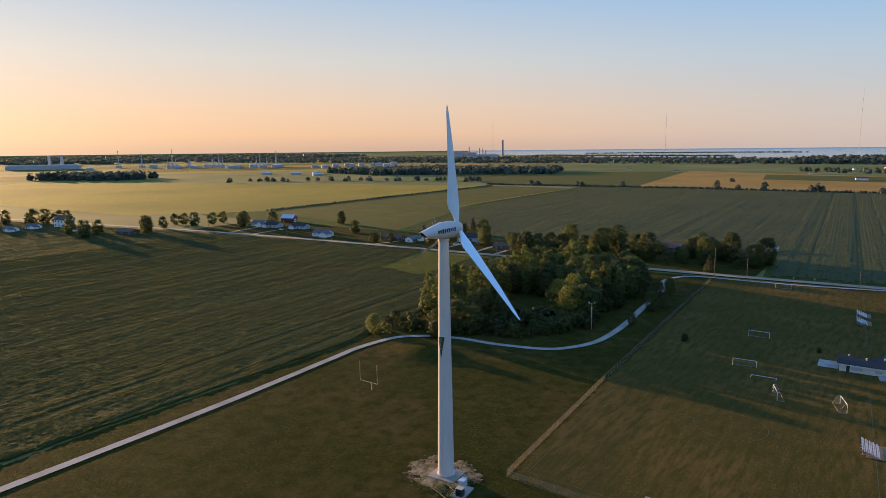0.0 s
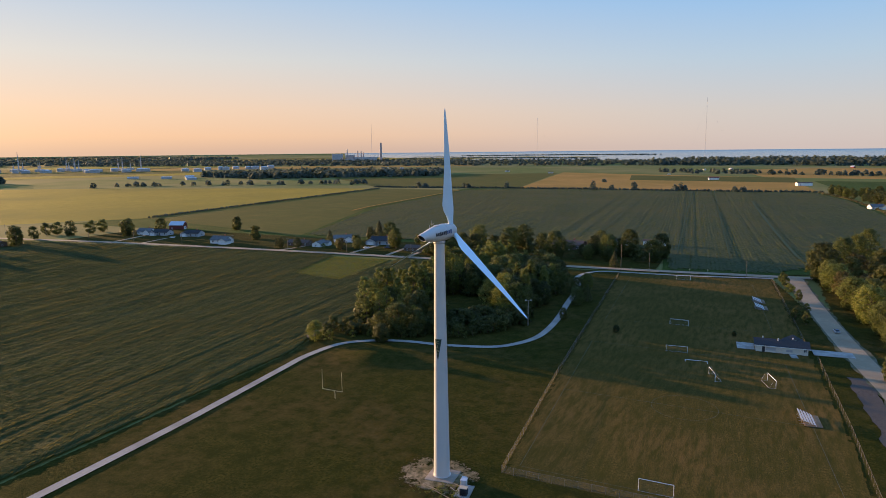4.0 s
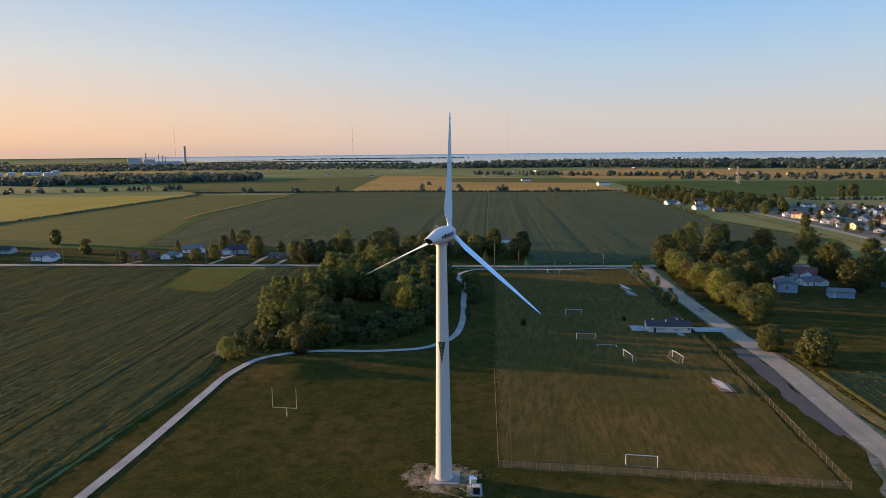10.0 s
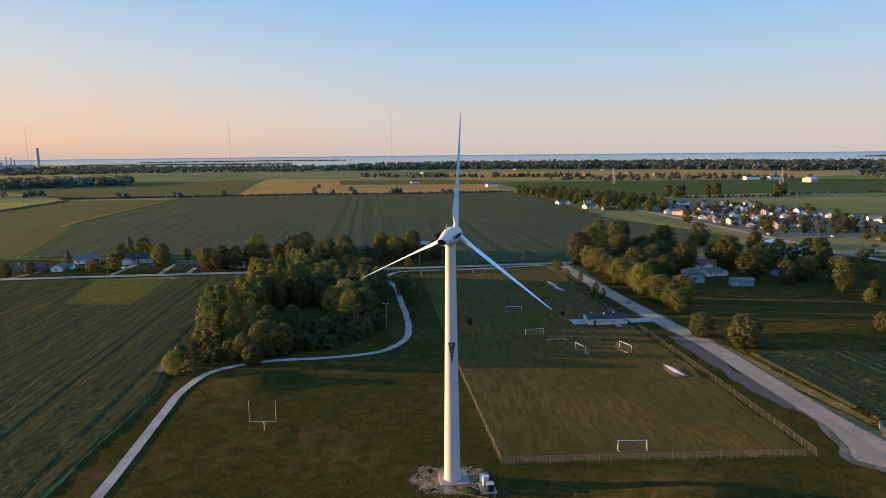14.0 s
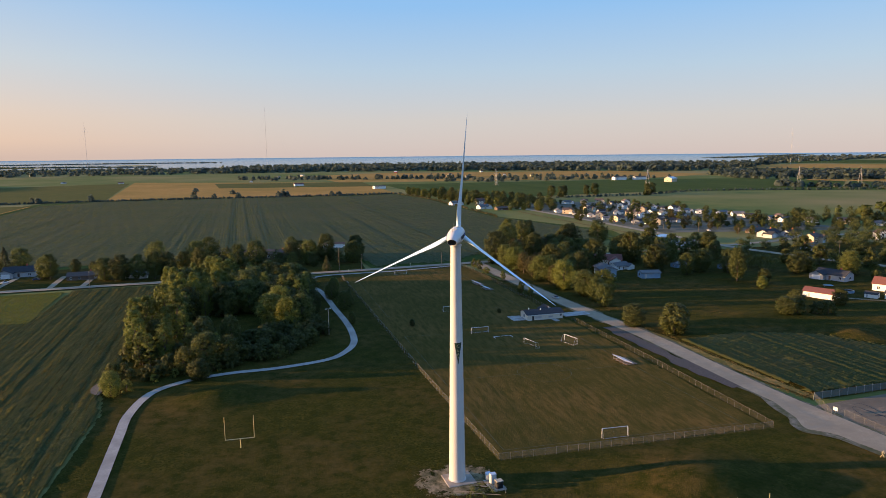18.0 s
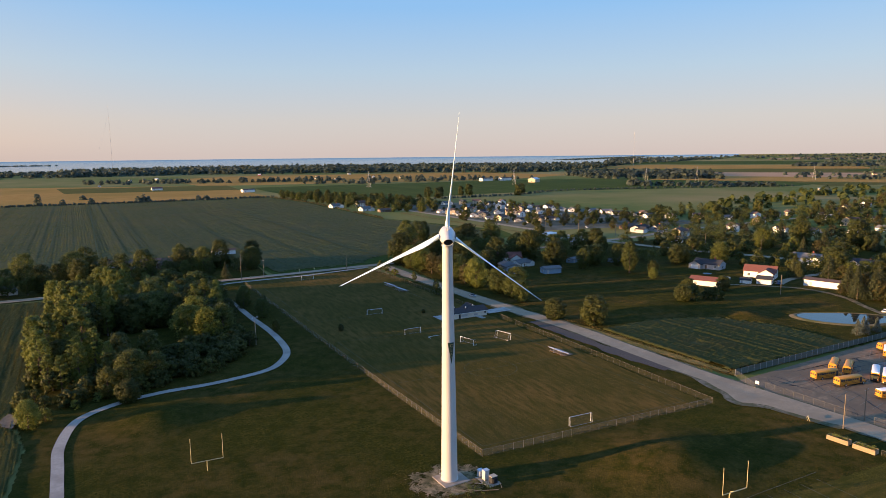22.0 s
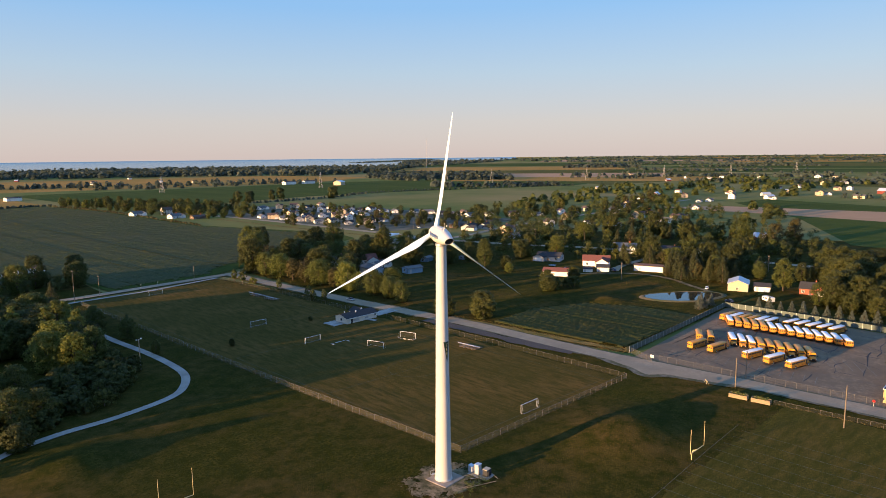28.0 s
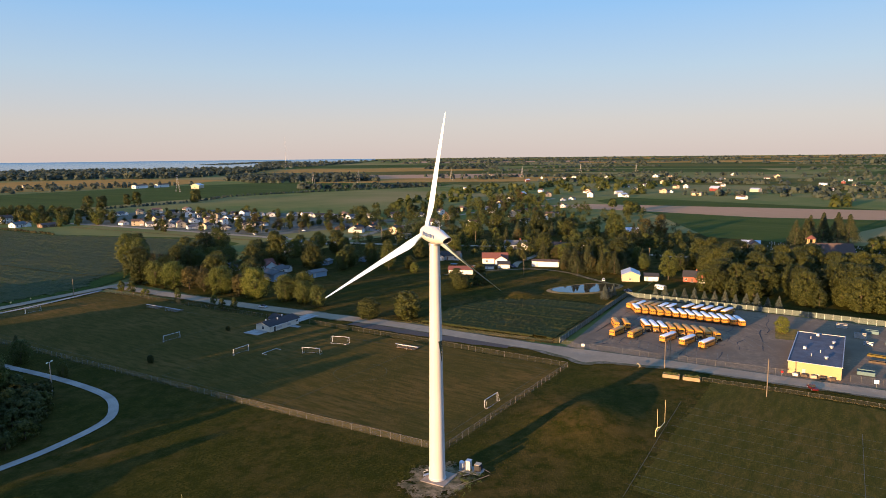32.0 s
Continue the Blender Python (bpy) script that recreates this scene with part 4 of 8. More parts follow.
def leaf_cloud(centres, radii, per, size, rng, flat=0.0):
    """Small four-cornered leaf sprays scattered in clumps."""
    v, f = [], []
    mid = np.mean(np.array(centres), axis=0)
    for (cx, cy, cz), r in zip(centres, radii):
        d = rng.normal(size=(per, 3))
        d /= np.linalg.norm(d, axis=1)[:, None]
        out = d.copy()
        d *= (r * rng.random(per) ** 0.3)[:, None]
        d[:, 2] *= 0.8
        away = d + np.array((cx, cy, cz)) - mid
        away /= np.linalg.norm(away, axis=1)[:, None] + 1e-6
        nrm = 0.8 * out + 0.6 * away + rng.normal(scale=0.42, size=(per, 3)) + np.array((0, 0, 0.25))
        nrm /= np.linalg.norm(nrm, axis=1)[:, None]
        ref = rng.normal(size=(per, 3))
        u = np.cross(nrm, ref)
        u /= np.linalg.norm(u, axis=1)[:, None]
        w = np.cross(nrm, u)
        s = (size * (0.5 + 0.75 * rng.random(per)))[:, None]
        p = d + np.array((cx, cy, cz))
        b = len(v)
        q = np.stack([p - u * s, p - w * s * 0.7 - nrm * s * 0.15, p + u * s, p + w * s * 0.7 + nrm * s * 0.1], 1).reshape(-1, 3)
        v += q.tolist()
        f += [(b + 4 * i, b + 4 * i + 1, b + 4 * i + 2, b + 4 * i + 3) for i in range(per)]
    s = Shape()
    s.v, s.f = v, f
    return s


TREES = {}
GROW = {"round_tree": 1.0, "street_tree": 1.0, "bush": 1.0, "spruce": 1.0, "big_tree": 1.05, "pine": 1.1, "far_tree": 1.0, "far_dark_tree": 1.0}


def make_tree(kind, seed, height, width, base, clumps, per, size, mat, form, label, category="tree"):
    """One tree as a pattern: tapered trunk with limbs, crown of clumps with gaps. form: round, tall, cone, low."""
    rng = np.random.default_rng(seed)
    t = thing(kind, pose(0, 0, -500 - seed), label, category)
    cs, rs = [], []
    crown_h = height - base
    for i in range(clumps):
        k = (i + 0.5) / clumps
        a = i * 2.39996 + rng.random()
        if form == "cone":
            z = base + crown_h * (0.03 + 0.94 * k ** 1.25)
            rad = width / 2 * (1 - (z - base) / crown_h) * (0.75 + 0.3 * rng.random())
            r = max(0.25, 0.3 * rad + 0.18 * width / 2 * (1 - 0.5 * k))
            cs.append((rad * math.cos(a), rad * math.sin(a), z))
        else:
            z0 = rng.random()
            prof = {"round": math.sin(math.pi * (0.10 + 0.86 * z0)) ** 0.65, "tall": math.sin(math.pi * (0.14 + 0.82 * z0 ** 0.85)) ** 0.8, "low": math.cos(math.pi * 0.46 * z0) ** 0.5}[form]
            rad = width / 2 * prof * (0.35 + 0.62 * rng.random() ** 0.5) * (0.82 + 0.3 * math.sin(2 * a + seed) * 0.5)
            z = base + crown_h * z0
            r = width * (0.055 + 0.08 * rng.random()) * (1.45 if kind.startswith("far") else 1.0)
            cs.append((rad * math.cos(a), rad * math.sin(a), min(z, height - r * 0.5)))
        rs.append(r)
    part("crown", leaf_cloud(cs, rs, per, size, rng), mat, t)
    tr = Shape()
    r0 = 0.022 * height + 0.05
    top = base + crown_h * (0.9 if form == "cone" else 0.6)
    bend = [Vector((0, 0, -0.3))] + [Vector((rng.normal() * 0.025 * height * q, rng.normal() * 0.025 * height * q, top * q)) for q in (0.3, 0.6, 1.0)]
    n = 7
    rings = [[tuple(q + Vector((math.cos(6.283 * i / n), math.sin(6.283 * i / n), 0)) * r0 * (1 - 0.25 * k)) for i in range(n)] for k, q in enumerate(bend)]
    tr.loft(rings)
    if form != "cone":
        for j in range(6):
            c = cs[int(rng.integers(len(cs)))]
            u = 0.15 + 0.7 * rng.random()
            st = bend[1].lerp(bend[3], u)
            b0 = len(tr.v)
            tr.tube(st, Vector(c), r0 * 0.32, r0 * 0.08, 5)
            tr.f.append((2 * n + j % n, 2 * n + (j + 1) % n, b0))      # grown together with the trunk
    part("trunk", tr, M_BARK, t)
    TREES.setdefault(kind, []).append([t, False])
    return t


def plant(kind, x, y, h=1.0, rng=None, w=None):
    """Sets one tree of a kind at a place, turned and scaled at will."""
    rng = rng or RNG
    pick = TREES[kind][int(rng.integers(len(TREES[kind])))]
    px, py, pz, k = far(x, y)
    s = h * k * GROW.get(kind, 1.25)
    m = Matrix.LocRotScale((px, py, pz - 0.02), Euler((0, 0, rng.random() * 6.28)), ((w or s) if w else s * (0.9 + 0.2 * rng.random()), (w or s) if w else s * (0.9 + 0.2 * rng.random()), s))
    if not pick[1]:
        pick[0].matrix_basis, pick[1] = m, True
        return pick[0]
    ob = pick[0]
    keep = ob.matrix_basis.copy()
    ob.matrix_basis = Matrix.Identity(4)
    c = copy_thing(ob, m)
    ob.matrix_basis = keep
    return c


RNG = np.random.default_rng(11)
for sd in (1, 2, 3):
    make_tree("poplar", sd, 13, 6.5, 1.0, 130, 30, 0.24, M_LEAF_Y, "tall", "tall yellow-green poplar at the edge of the grove")
    make_tree("oak_tree", 10 + sd, 12, 12, 0.9, 190, 30, 0.28, M_LEAF, "round", "broad green leafy tree in grass")
    make_tree("dark_tree", 20 + sd, 10, 9, 0.3, 160, 30, 0.25, M_LEAF_D, "round", "dense dark green tree in the grove")
for sd in (1, 2):
    make_tree("bush", 30 + sd, 3.0, 4.4, 0.0, 26, 40, 0.22, M_LEAF_Y, "low", "low yellow-green bush in the grass", "bush")
    make_tree("round_tree", 140 + sd, 8.5, 9.5, 0.1, 190, 36, 0.25, M_LEAF_D, "round", "round dense green tree beside the lane")
    make_tree("thicket", 130 + sd, 4.2, 6.0, 0.0, 34, 40, 0.28, M_LEAF_D, "low", "dark thicket under the grove trees", "bush")
    make_tree("spruce", 40 + sd, 7, 4.2, 0.3, 60, 26, 0.20, M_NEEDLE, "cone", "blue-grey spruce in a row")
    make_tree("pine", 50 + sd, 16, 9.5, 1.0, 90, 34, 0.34, M_NEEDLE_D, "cone", "tall dark conifer with drooping boughs")
    make_tree("rusty_tree", 60 + sd, 11, 9.5, 1.5, 86, 32, 0.30, M_LEAF_R, "round", "tree with reddish brown leaves")
    make_tree("willow", 100 + sd, 13, 13, 0.4, 200, 32, 0.29, M_LEAF_Y, "round", "full yellow-green willow beside the lane")
    make_tree("big_tree", 110 + sd, 21, 15, 2.5, 230, 32, 0.36, M_LEAF, "round", "very tall broad green tree")
    make_tree("big_dark_tree", 120 + sd, 16, 14.5, 0.6, 230, 32, 0.36, M_LEAF_D, "round", "tall dense dark green tree")
    make_tree("far_tree", 70 + sd, 12, 11, 0.8, 50, 26, 0.6, M_LEAF, "round", "leafy green tree among the houses")
    make_tree("far_dark_tree", 80 + sd, 13, 11, 0.6, 50, 26, 0.6, M_LEAF_D, "round", "dark leafy tree among the houses")
    make_tree("street_tree", 90 + sd, 5.5, 4.2, 0.9, 60, 40, 0.2, M_LEAF, "tall", "small round-headed street tree")

# the grove
GROVE = [(-96, 80), (-84, 90), (-67, 96), (-43, 103), (-30, 114), (-26, 140), (-27, 175), (-28, 215), (-50, 246), (-78, 256), (-104, 240), (-98, 116)]
CLEAR = [(-78, 128), (-48, 128), (-40, 150), (-50, 178), (-80, 172)]
placed = []
tries = 0
while len(placed) < 185 and tries < 6000:
    tries += 1
    x, y = -104 + 84 * RNG.random(), 80 + 176 * RNG.random()
    if not inside(x, y, GROVE) or inside(x, y, CLEAR) or any((x - a) ** 2 + (y - b) ** 2 < 18 for a, b in placed):
        continue
    placed.append((x, y))
    if inside(x, y, [(-58, 94), (-20, 104), (-20, 148), (-38, 148), (-60, 126)]):      # only low growth by the bend of the path
        plant("thicket", x, y, 0.75 + 0.45 * RNG.random())
        continue
    if x < -76 and y < 106:      # shrubs at the corner of the crop
        plant("thicket" if RNG.random() < 0.7 else "bush", x, y, 0.6 + 0.4 * RNG.random())
        continue
    west = x < -74 + 0.05 * (y - 90)
    kind = "poplar" if (west and RNG.random() < 0.85) or RNG.random() < 0.14 else ("dark_tree" if RNG.random() < 0.7 else "oak_tree")
    h = {"poplar": 1.1, "dark_tree": 1.12, "oak_tree": 1.08}[kind] * (0.75 + 0.4 * RNG.random())
    plant(kind, x, y, h * (0.75 if y < 112 else 1.0))
for i in range(70):
    x, y = -100 + 78 * RNG.random(), 84 + 165 * RNG.random()
    if inside(x, y, GROVE) and not (inside(x, y, CLEAR) and i % 3):
        plant("thicket", x, y, 0.8 + 0.6 * RNG.random())
scatter_low = [(-66, 95), (-45, 103), (-31, 112), (-24, 132), (-24, 160), (-36, 160), (-48, 140), (-62, 120)]
for i in range(90):
    x, y = -66 + 43 * RNG.random(), 94 + 66 * RNG.random()
    if inside(x, y, scatter_low):
        plant("thicket", x, y, 0.6 + 0.5 * RNG.random())
for x, y, k, h in ((-92.5, 77.5, "willow", 0.5), (-67.5, 86.5, "round_tree", 0.85), (-39, 147, "willow", 0.85), (-89, 82, "bush", 1.2), (-82, 88, "bush", 0.9), (-76, 92, "bush", 0.9),
                   (-11, 148, "dark_tree", 0.42), (-12, 176, "oak_tree", 0.6), (-9, 186, "pine", 0.5), (-17, 199, "dark_tree", 0.75), (-15, 212, "oak_tree", 0.6),
                   (14.2, 136.5, "round_tree", 0.36), (58, 149, "round_tree", 0.26), (81, 183, "street_tree", 1.1), (85, 179, "street_tree", 1.1), (80, 259, "street_tree", 1.3), (82, 250, "bush", 1.2),
                   (106, 111, "round_tree", 1.15), (86, 196, "street_tree", 1.0), (84.5, 224, "street_tree", 1.1), (79, 268, "street_tree", 1.2), (-42, 159, "willow", 1.0), (-46, 152, "willow", 0.9)):
    plant(k, x, y, h)
plant("round_tree", 117, 97, 1.45, None, 1.75)


# ---- more trees: by the lane, along the main road, in the town ----
def scatter(poly, n, kinds, lo, hi, gap, seed, avoid=()):
    """Trees strewn over a piece of land, no two nearer than gap, none on what is to be kept free."""
    rng = np.random.default_rng(seed)
    xs, ys = [p[0] for p in poly], [p[1] for p in poly]
    done, k = [], 0
    while len(done) < n and k < n * 40:
        k += 1
        x, y = min(xs) + (max(xs) - min(xs)) * rng.random(), min(ys) + (max(ys) - min(ys)) * rng.random()
        if not inside(x, y, poly) or any((x - a) ** 2 + (y - b) ** 2 < gap * gap for a, b in done) or any((x - a) ** 2 + (y - b) ** 2 < r * r for a, b, r in avoid):
            continue
        done.append((x, y))
        plant(kinds[int(rng.integers(len(kinds)))], x, y, lo + (hi - lo) * rng.random(), rng)


def row_of(pts, kinds, lo, hi, seed):
    rng = np.random.default_rng(seed)
    for x, y in pts:
        plant(kinds[int(rng.integers(len(kinds)))], x, y, lo + (hi - lo) * rng.random(), rng)


# tree belt east of the lane
row_of([(99, 283), (101, 270), (103, 255), (104, 242), (105, 230), (106, 217), (108, 204)], ["willow", "oak_tree", "big_dark_tree", "rusty_tree"], 0.85, 1.15, 5)
row_of([(117, 207), (123, 216)], ["big_tree"], 0.6, 0.7, 6)
plant("willow", 109, 192, 1.0)
row_of([(112, 172), (117, 176), (113, 160), (121, 168), (111, 148)], ["rusty_tree", "oak_tree", "oak_tree"], 0.7, 0.95, 7)
row_of([(110, 300), (118, 312), (128, 345)], ["big_tree"], 1.0, 1.15, 8)
row_of([(150, 372), (158, 380), (178, 352), (208, 352)], ["oak_tree", "dark_tree"], 1.2, 1.5, 9)
scatter([(112, 222), (110, 290), (150, 320), (205, 300), (200, 262), (140, 240), (135, 205), (124, 200)], 34, ["big_dark_tree", "oak_tree", "rusty_tree"], 0.75, 1.15, 7, 21, [(158, 270, 12), (150, 226, 12), (170, 259, 14), (168, 241, 9)])
scatter([(172, 212), (230, 196), (262, 240), (300, 270), (290, 340), (210, 330), (200, 270), (182, 225)], 16, ["big_dark_tree", "oak_tree", "oak_tree"], 0.65, 1.0, 9.5, 22, [(171, 209, 9), (208, 236, 8), (233, 223, 8), (275, 361, 28), (274, 335, 24), (270, 175, 16)])
row_of([(224, 176), (194, 118), (199, 123), (222, 121)], ["round_tree"], 0.7, 1.0, 10)
# single trees that stand out round the houses
for x, y, k, h in ((213, 185, "big_tree", 0.9), (213, 164, "willow", 0.42), (181, 109, "round_tree", 0.95), (188, 110, "thicket", 1.3), (196, 107, "thicket", 1.1), (202, 107, "thicket", 1.2), (338, 143, "pine", 0.62), (334, 131, "pine", 0.55), (288, 125, "pine", 0.6),
                   (262, 195, "dark_tree", 1.1), (272, 200, "dark_tree", 1.0), (288, 183, "oak_tree", 1.0), (296, 190, "oak_tree", 0.9), (317, 166, "round_tree", 0.6), (267, 86, "rusty_tree", 0.4), (276, 88, "pine", 0.8), (271, 80, "pine", 0.85), (269, 70, "pine", 0.9),
                   (269, 61, "pine", 0.8), (272, 54, "pine", 0.85), (280, 75, "pine", 0.95), (284, 64, "oak_tree", 0.9), (280, 90, "pine", 0.8), (437, 186, "big_dark_tree", 1.1), (415, 217, "big_dark_tree", 0.95), (370, 216, "oak_tree", 1.1), (421, 148, "big_dark_tree", 0.9),
                   (587, 167, "far_tree", 1.1), (668, 175, "far_dark_tree", 1.3), (432, 84, "rusty_tree", 1.4), (466, 80, "rusty_tree", 1.5), (440, 112, "oak_tree", 1.4), (518, 395, "far_dark_tree", 1.3), (463, 425, "far_dark_tree", 1.3), (602, 410, "far_dark_tree", 1.4), (671, 369, "far_dark_tree", 1.3)):
    plant(k, x, y, h)
# gardens and conifers behind the pond
row_of([(288, 128), (301, 116), (296, 104), (290, 92), (278, 80), (270, 68), (274, 58), (284, 52), (262, 74), (282, 66)], ["pine", "pine", "rusty_tree"], 0.6, 0.85, 12)
scatter([(262, 52), (300, 40), (330, 60), (330, 120), (310, 130), (280, 85)], 18, ["oak_tree", "big_dark_tree", "pine"], 0.6, 0.9, 8, 23, [(283, 99, 14)])
plant("big_tree", 271, 21, 0.8)
plant("oak_tree", 247, -4, 0.75)
scatter([(232, -10), (252, -6), (278, -2), (300, 34), (330, 20), (330, -60), (250, -130), (232, -130)], 78, ["big_dark_tree", "dark_tree", "big_dark_tree"], 0.75, 1.05, 7.0, 24, [(274, 8, 13), (264, 29, 9), (260, 40, 12)])
scatter([(320, 130), (345, 30), (420, 60), (480, 120), (520, 200), (400, 260), (360, 250)], 28, ["far_tree", "far_dark_tree", "pine"], 0.65, 1.05, 9, 25, [(340, 162, 12), (361, 132, 12), (368, 106, 12), (465, 104, 16), (438, 3, 16)])
row_of([(414, -30), (420, -36), (452, -36), (494, -42), (500, -52), (505, -60)], ["pine"], 1.2, 1.5, 13)
scatter([(400, -75), (480, -70), (520, -130), (400, -140)], 16, ["far_tree", "far_dark_tree"], 0.9, 1.3, 9, 26)
# the town further out
TOWN = [(262, 240), (350, 170), (430, 150), (600, 260), (760, 330), (960, 420), (900, 480), (620, 400), (560, 420), (440, 500), (330, 520), (300, 450), (330, 340), (300, 270)]
scatter(TOWN, 100, ["far_dark_tree", "far_dark_tree", "far_tree", "rusty_tree"], 0.55, 1.05, 10, 27, [(376, 308, 14), (345, 276, 14), (377, 377, 16), (369, 350, 14), (388, 346, 12)])
scatter([(270, 470), (440, 520), (450, 600), (420, 690), (300, 640), (260, 590)], 20, ["far_tree", "far_dark_tree"], 0.6, 1.0, 9, 28, [(296, 592, 12), (300, 540, 14), (306, 510, 14), (344, 482, 12), (334, 455, 12)])
scatter([(165, 1060), (200, 880), (215, 720), (250, 640), (300, 660), (330, 760), (300, 900), (240, 1060)], 120, ["far_tree", "far_dark_tree"], 0.7, 1.25, 11, 29, [(230, 775, 14), (216, 712, 12)])
row_of([(392, 900), (405, 890), (418, 905), (470, 930), (484, 925), (575, 905), (590, 915), (560, 880)], ["far_dark_tree"], 1.2, 1.6, 14)
# trees round the houses north of the main road
for x, y, k, h in ((-274, 274, "pine", 0.4), (-254, 318, "pine", 0.6), (-217, 280, "rusty_tree", 0.7), (-222, 284, "oak_tree", 0.55), (-209, 289, "oak_tree", 0.75), (-227, 339, "dark_tree", 0.9), (-224, 348, "pine", 0.9), (-216, 352, "oak_tree", 0.95), (-182, 302, "big_tree", 0.72),
                   (-187, 308, "oak_tree", 0.9), (-175, 327, "dark_tree", 0.7), (-240, 289, "bush", 1.0), (-161, 314, "dark_tree", 0.7), (-148, 289, "oak_tree", 0.95), (-138, 286, "big_dark_tree", 0.8), (-128, 285, "big_tree", 0.72), (-119, 286, "big_tree", 0.78), (-112, 290, "big_dark_tree", 0.8)):
    plant(k, x, y, h)
row_of([(-126, 332), (-100, 330), (-94, 343), (-73, 322), (-60, 310), (-37, 352), (-25, 315), (-13, 330), (5, 313), (8, 330)], ["oak_tree", "big_dark_tree", "oak_tree"], 0.85, 1.25, 15)
scatter([(-110, 296), (-60, 300), (8, 308), (10, 345), (-60, 372), (-110, 350)], 14, ["oak_tree", "big_dark_tree", "dark_tree"], 0.5, 0.85, 9, 40, [(-268, 288, 11), (-246, 290, 11), (-249, 320, 10), (-208, 308, 11), (-165, 292, 12), (-132, 296, 10), (-84, 365, 10), (-62, 352, 14)])
row_of([(-15, 286), (-268, 272), (-258, 280)], ["dark_tree", "pine"], 0.5, 0.7, 16)
row_of([(-528, 257), (-520, 262), (-501, 262), (-495, 278), (-499, 293), (-507, 232), (-459, 288), (-470, 300), (-440, 310), (-388, 354), (-384, 350), (-326, 309), (-322, 305), (-450, 280)], ["far_tree", "far_dark_tree"], 0.8, 1.25, 17)
row_of([(-686, 162), (-677, 185), (-660, 190), (-640, 194), (-633, 200), (-650, 170), (-700, 150), (-720, 140), (-735, 120), (-690, 130), (-564, 171), (-501, 155), (-518, 175), (-491, 206), (-480, 200), (-540, 160)], ["far_tree", "far_dark_tree"], 0.8, 1.35, 18)
# blue spruces behind the bus lot
for i in range(13):
    plant("spruce", 217 + 0.4 * i, 13 - 4.7 * i, 0.95 + 0.12 * math.sin(i * 2.1))
row_of([(204, 33), (207, 36), (200, 34), (211, 33)], ["spruce"], 0.8, 1.0, 19)
plant("willow", 178, -50, 0.42)


# ---- houses ----
M_SIDING = material("white_siding", (0.78, 0.76, 0.72), (0.7, 0.68, 0.64), 2.0, 0.7, stretch=(0.2, 0.2, 4), vary=0.06)
M_TANSIDE = material("tan_siding", (0.55, 0.45, 0.32), (0.48, 0.39, 0.27), 2.0, 0.7, stretch=(0.2, 0.2, 4), vary=0.08)
M_GREYSIDE = material("grey_siding", (0.42, 0.42, 0.42), (0.36, 0.36, 0.37), 2.0, 0.7, stretch=(0.2, 0.2, 4), vary=0.08)
M_BLUESIDE = material("blue_siding", (0.22, 0.32, 0.42), (0.18, 0.27, 0.36), 2.0, 0.7, stretch=(4, 0.2, 0.2))
M_BROWNSIDE = material("brown_siding", (0.16, 0.11, 0.08), (0.12, 0.085, 0.06), 2.0, 0.8, stretch=(0.2, 0.2, 4))
M_BRICK = material("red_brick", (0.36, 0.11, 0.07), (0.28, 0.085, 0.055), 3.0, 0.85, bump=0.01)
M_REDWOOD = material("red_boards", (0.2, 0.045, 0.038), (0.15, 0.038, 0.03), 2.0, 0.8, stretch=(4, 4, 0.2))
M_CREAM = material("cream_wall", (0.46, 0.35, 0.18), (0.40, 0.305, 0.16), 0.8, 0.8, c3=(0.42, 0.31, 0.15), scale2=0.12)
M_SHINGLE_B = material("brown_shingles", (0.13, 0.085, 0.065), (0.09, 0.06, 0.05), 2.5, 0.9, bump=0.03, vary=0.15)
M_SHINGLE_G = material("grey_shingles", (0.15, 0.145, 0.14), (0.1, 0.098, 0.096), 2.5, 0.9, bump=0.03, vary=0.15)
M_SHINGLE_R = material("red_brown_shingles", (0.2, 0.075, 0.055), (0.15, 0.058, 0.045), 2.5, 0.9, bump=0.03)
M_SHINGLE_D = material("dark_shingles", (0.055, 0.055, 0.058), (0.04, 0.04, 0.043), 2.5, 0.95, bump=0.03, spec=0.1)
M_METALROOF = material("pale_metal_roof", (0.55, 0.57, 0.6), (0.48, 0.5, 0.53), 1.5, 0.4, 0.3, stretch=(4, 0.2, 0.2))
M_GLASS = material("window_glass", (0.03, 0.035, 0.045), (0.05, 0.055, 0.06), 1.0, 0.08, spec=0.6)
HOUSES = {}


def gable(w, d, h, rise, over=0.45, thick=0.18):
    """Walls with gable ends and a two-sided roof, the ridge along x."""
    a, b = w / 2, d / 2
    walls = Shape().add([(-a, -b, 0), (a, -b, 0), (a, b, 0), (-a, b, 0), (-a, -b, h), (a, -b, h), (a, b, h), (-a, b, h), (-a, 0, h + rise), (a, 0, h + rise)],
                        [(0, 1, 5, 4), (2, 3, 7, 6), (1, 2, 6, 9, 5), (3, 0, 4, 8, 7)])
    k = rise / b
    oa, ob = a + over, b + over
    z0 = h - over * k
    roof = Shape()
    for s in (-1, 1):
        p = [(-oa, s * ob, z0), (oa, s * ob, z0), (oa, 0, h + rise), (-oa, 0, h + rise)]
        q = [(x, y, z + thick) for x, y, z in p]
        f = [(0, 1, 2, 3), (7, 6, 5, 4), (0, 4, 5, 1), (1, 5, 6, 2), (3, 7, 4, 0)]
        roof.add(p + q, f if s > 0 else [tuple(reversed(i)) for i in f])
    return walls, roof


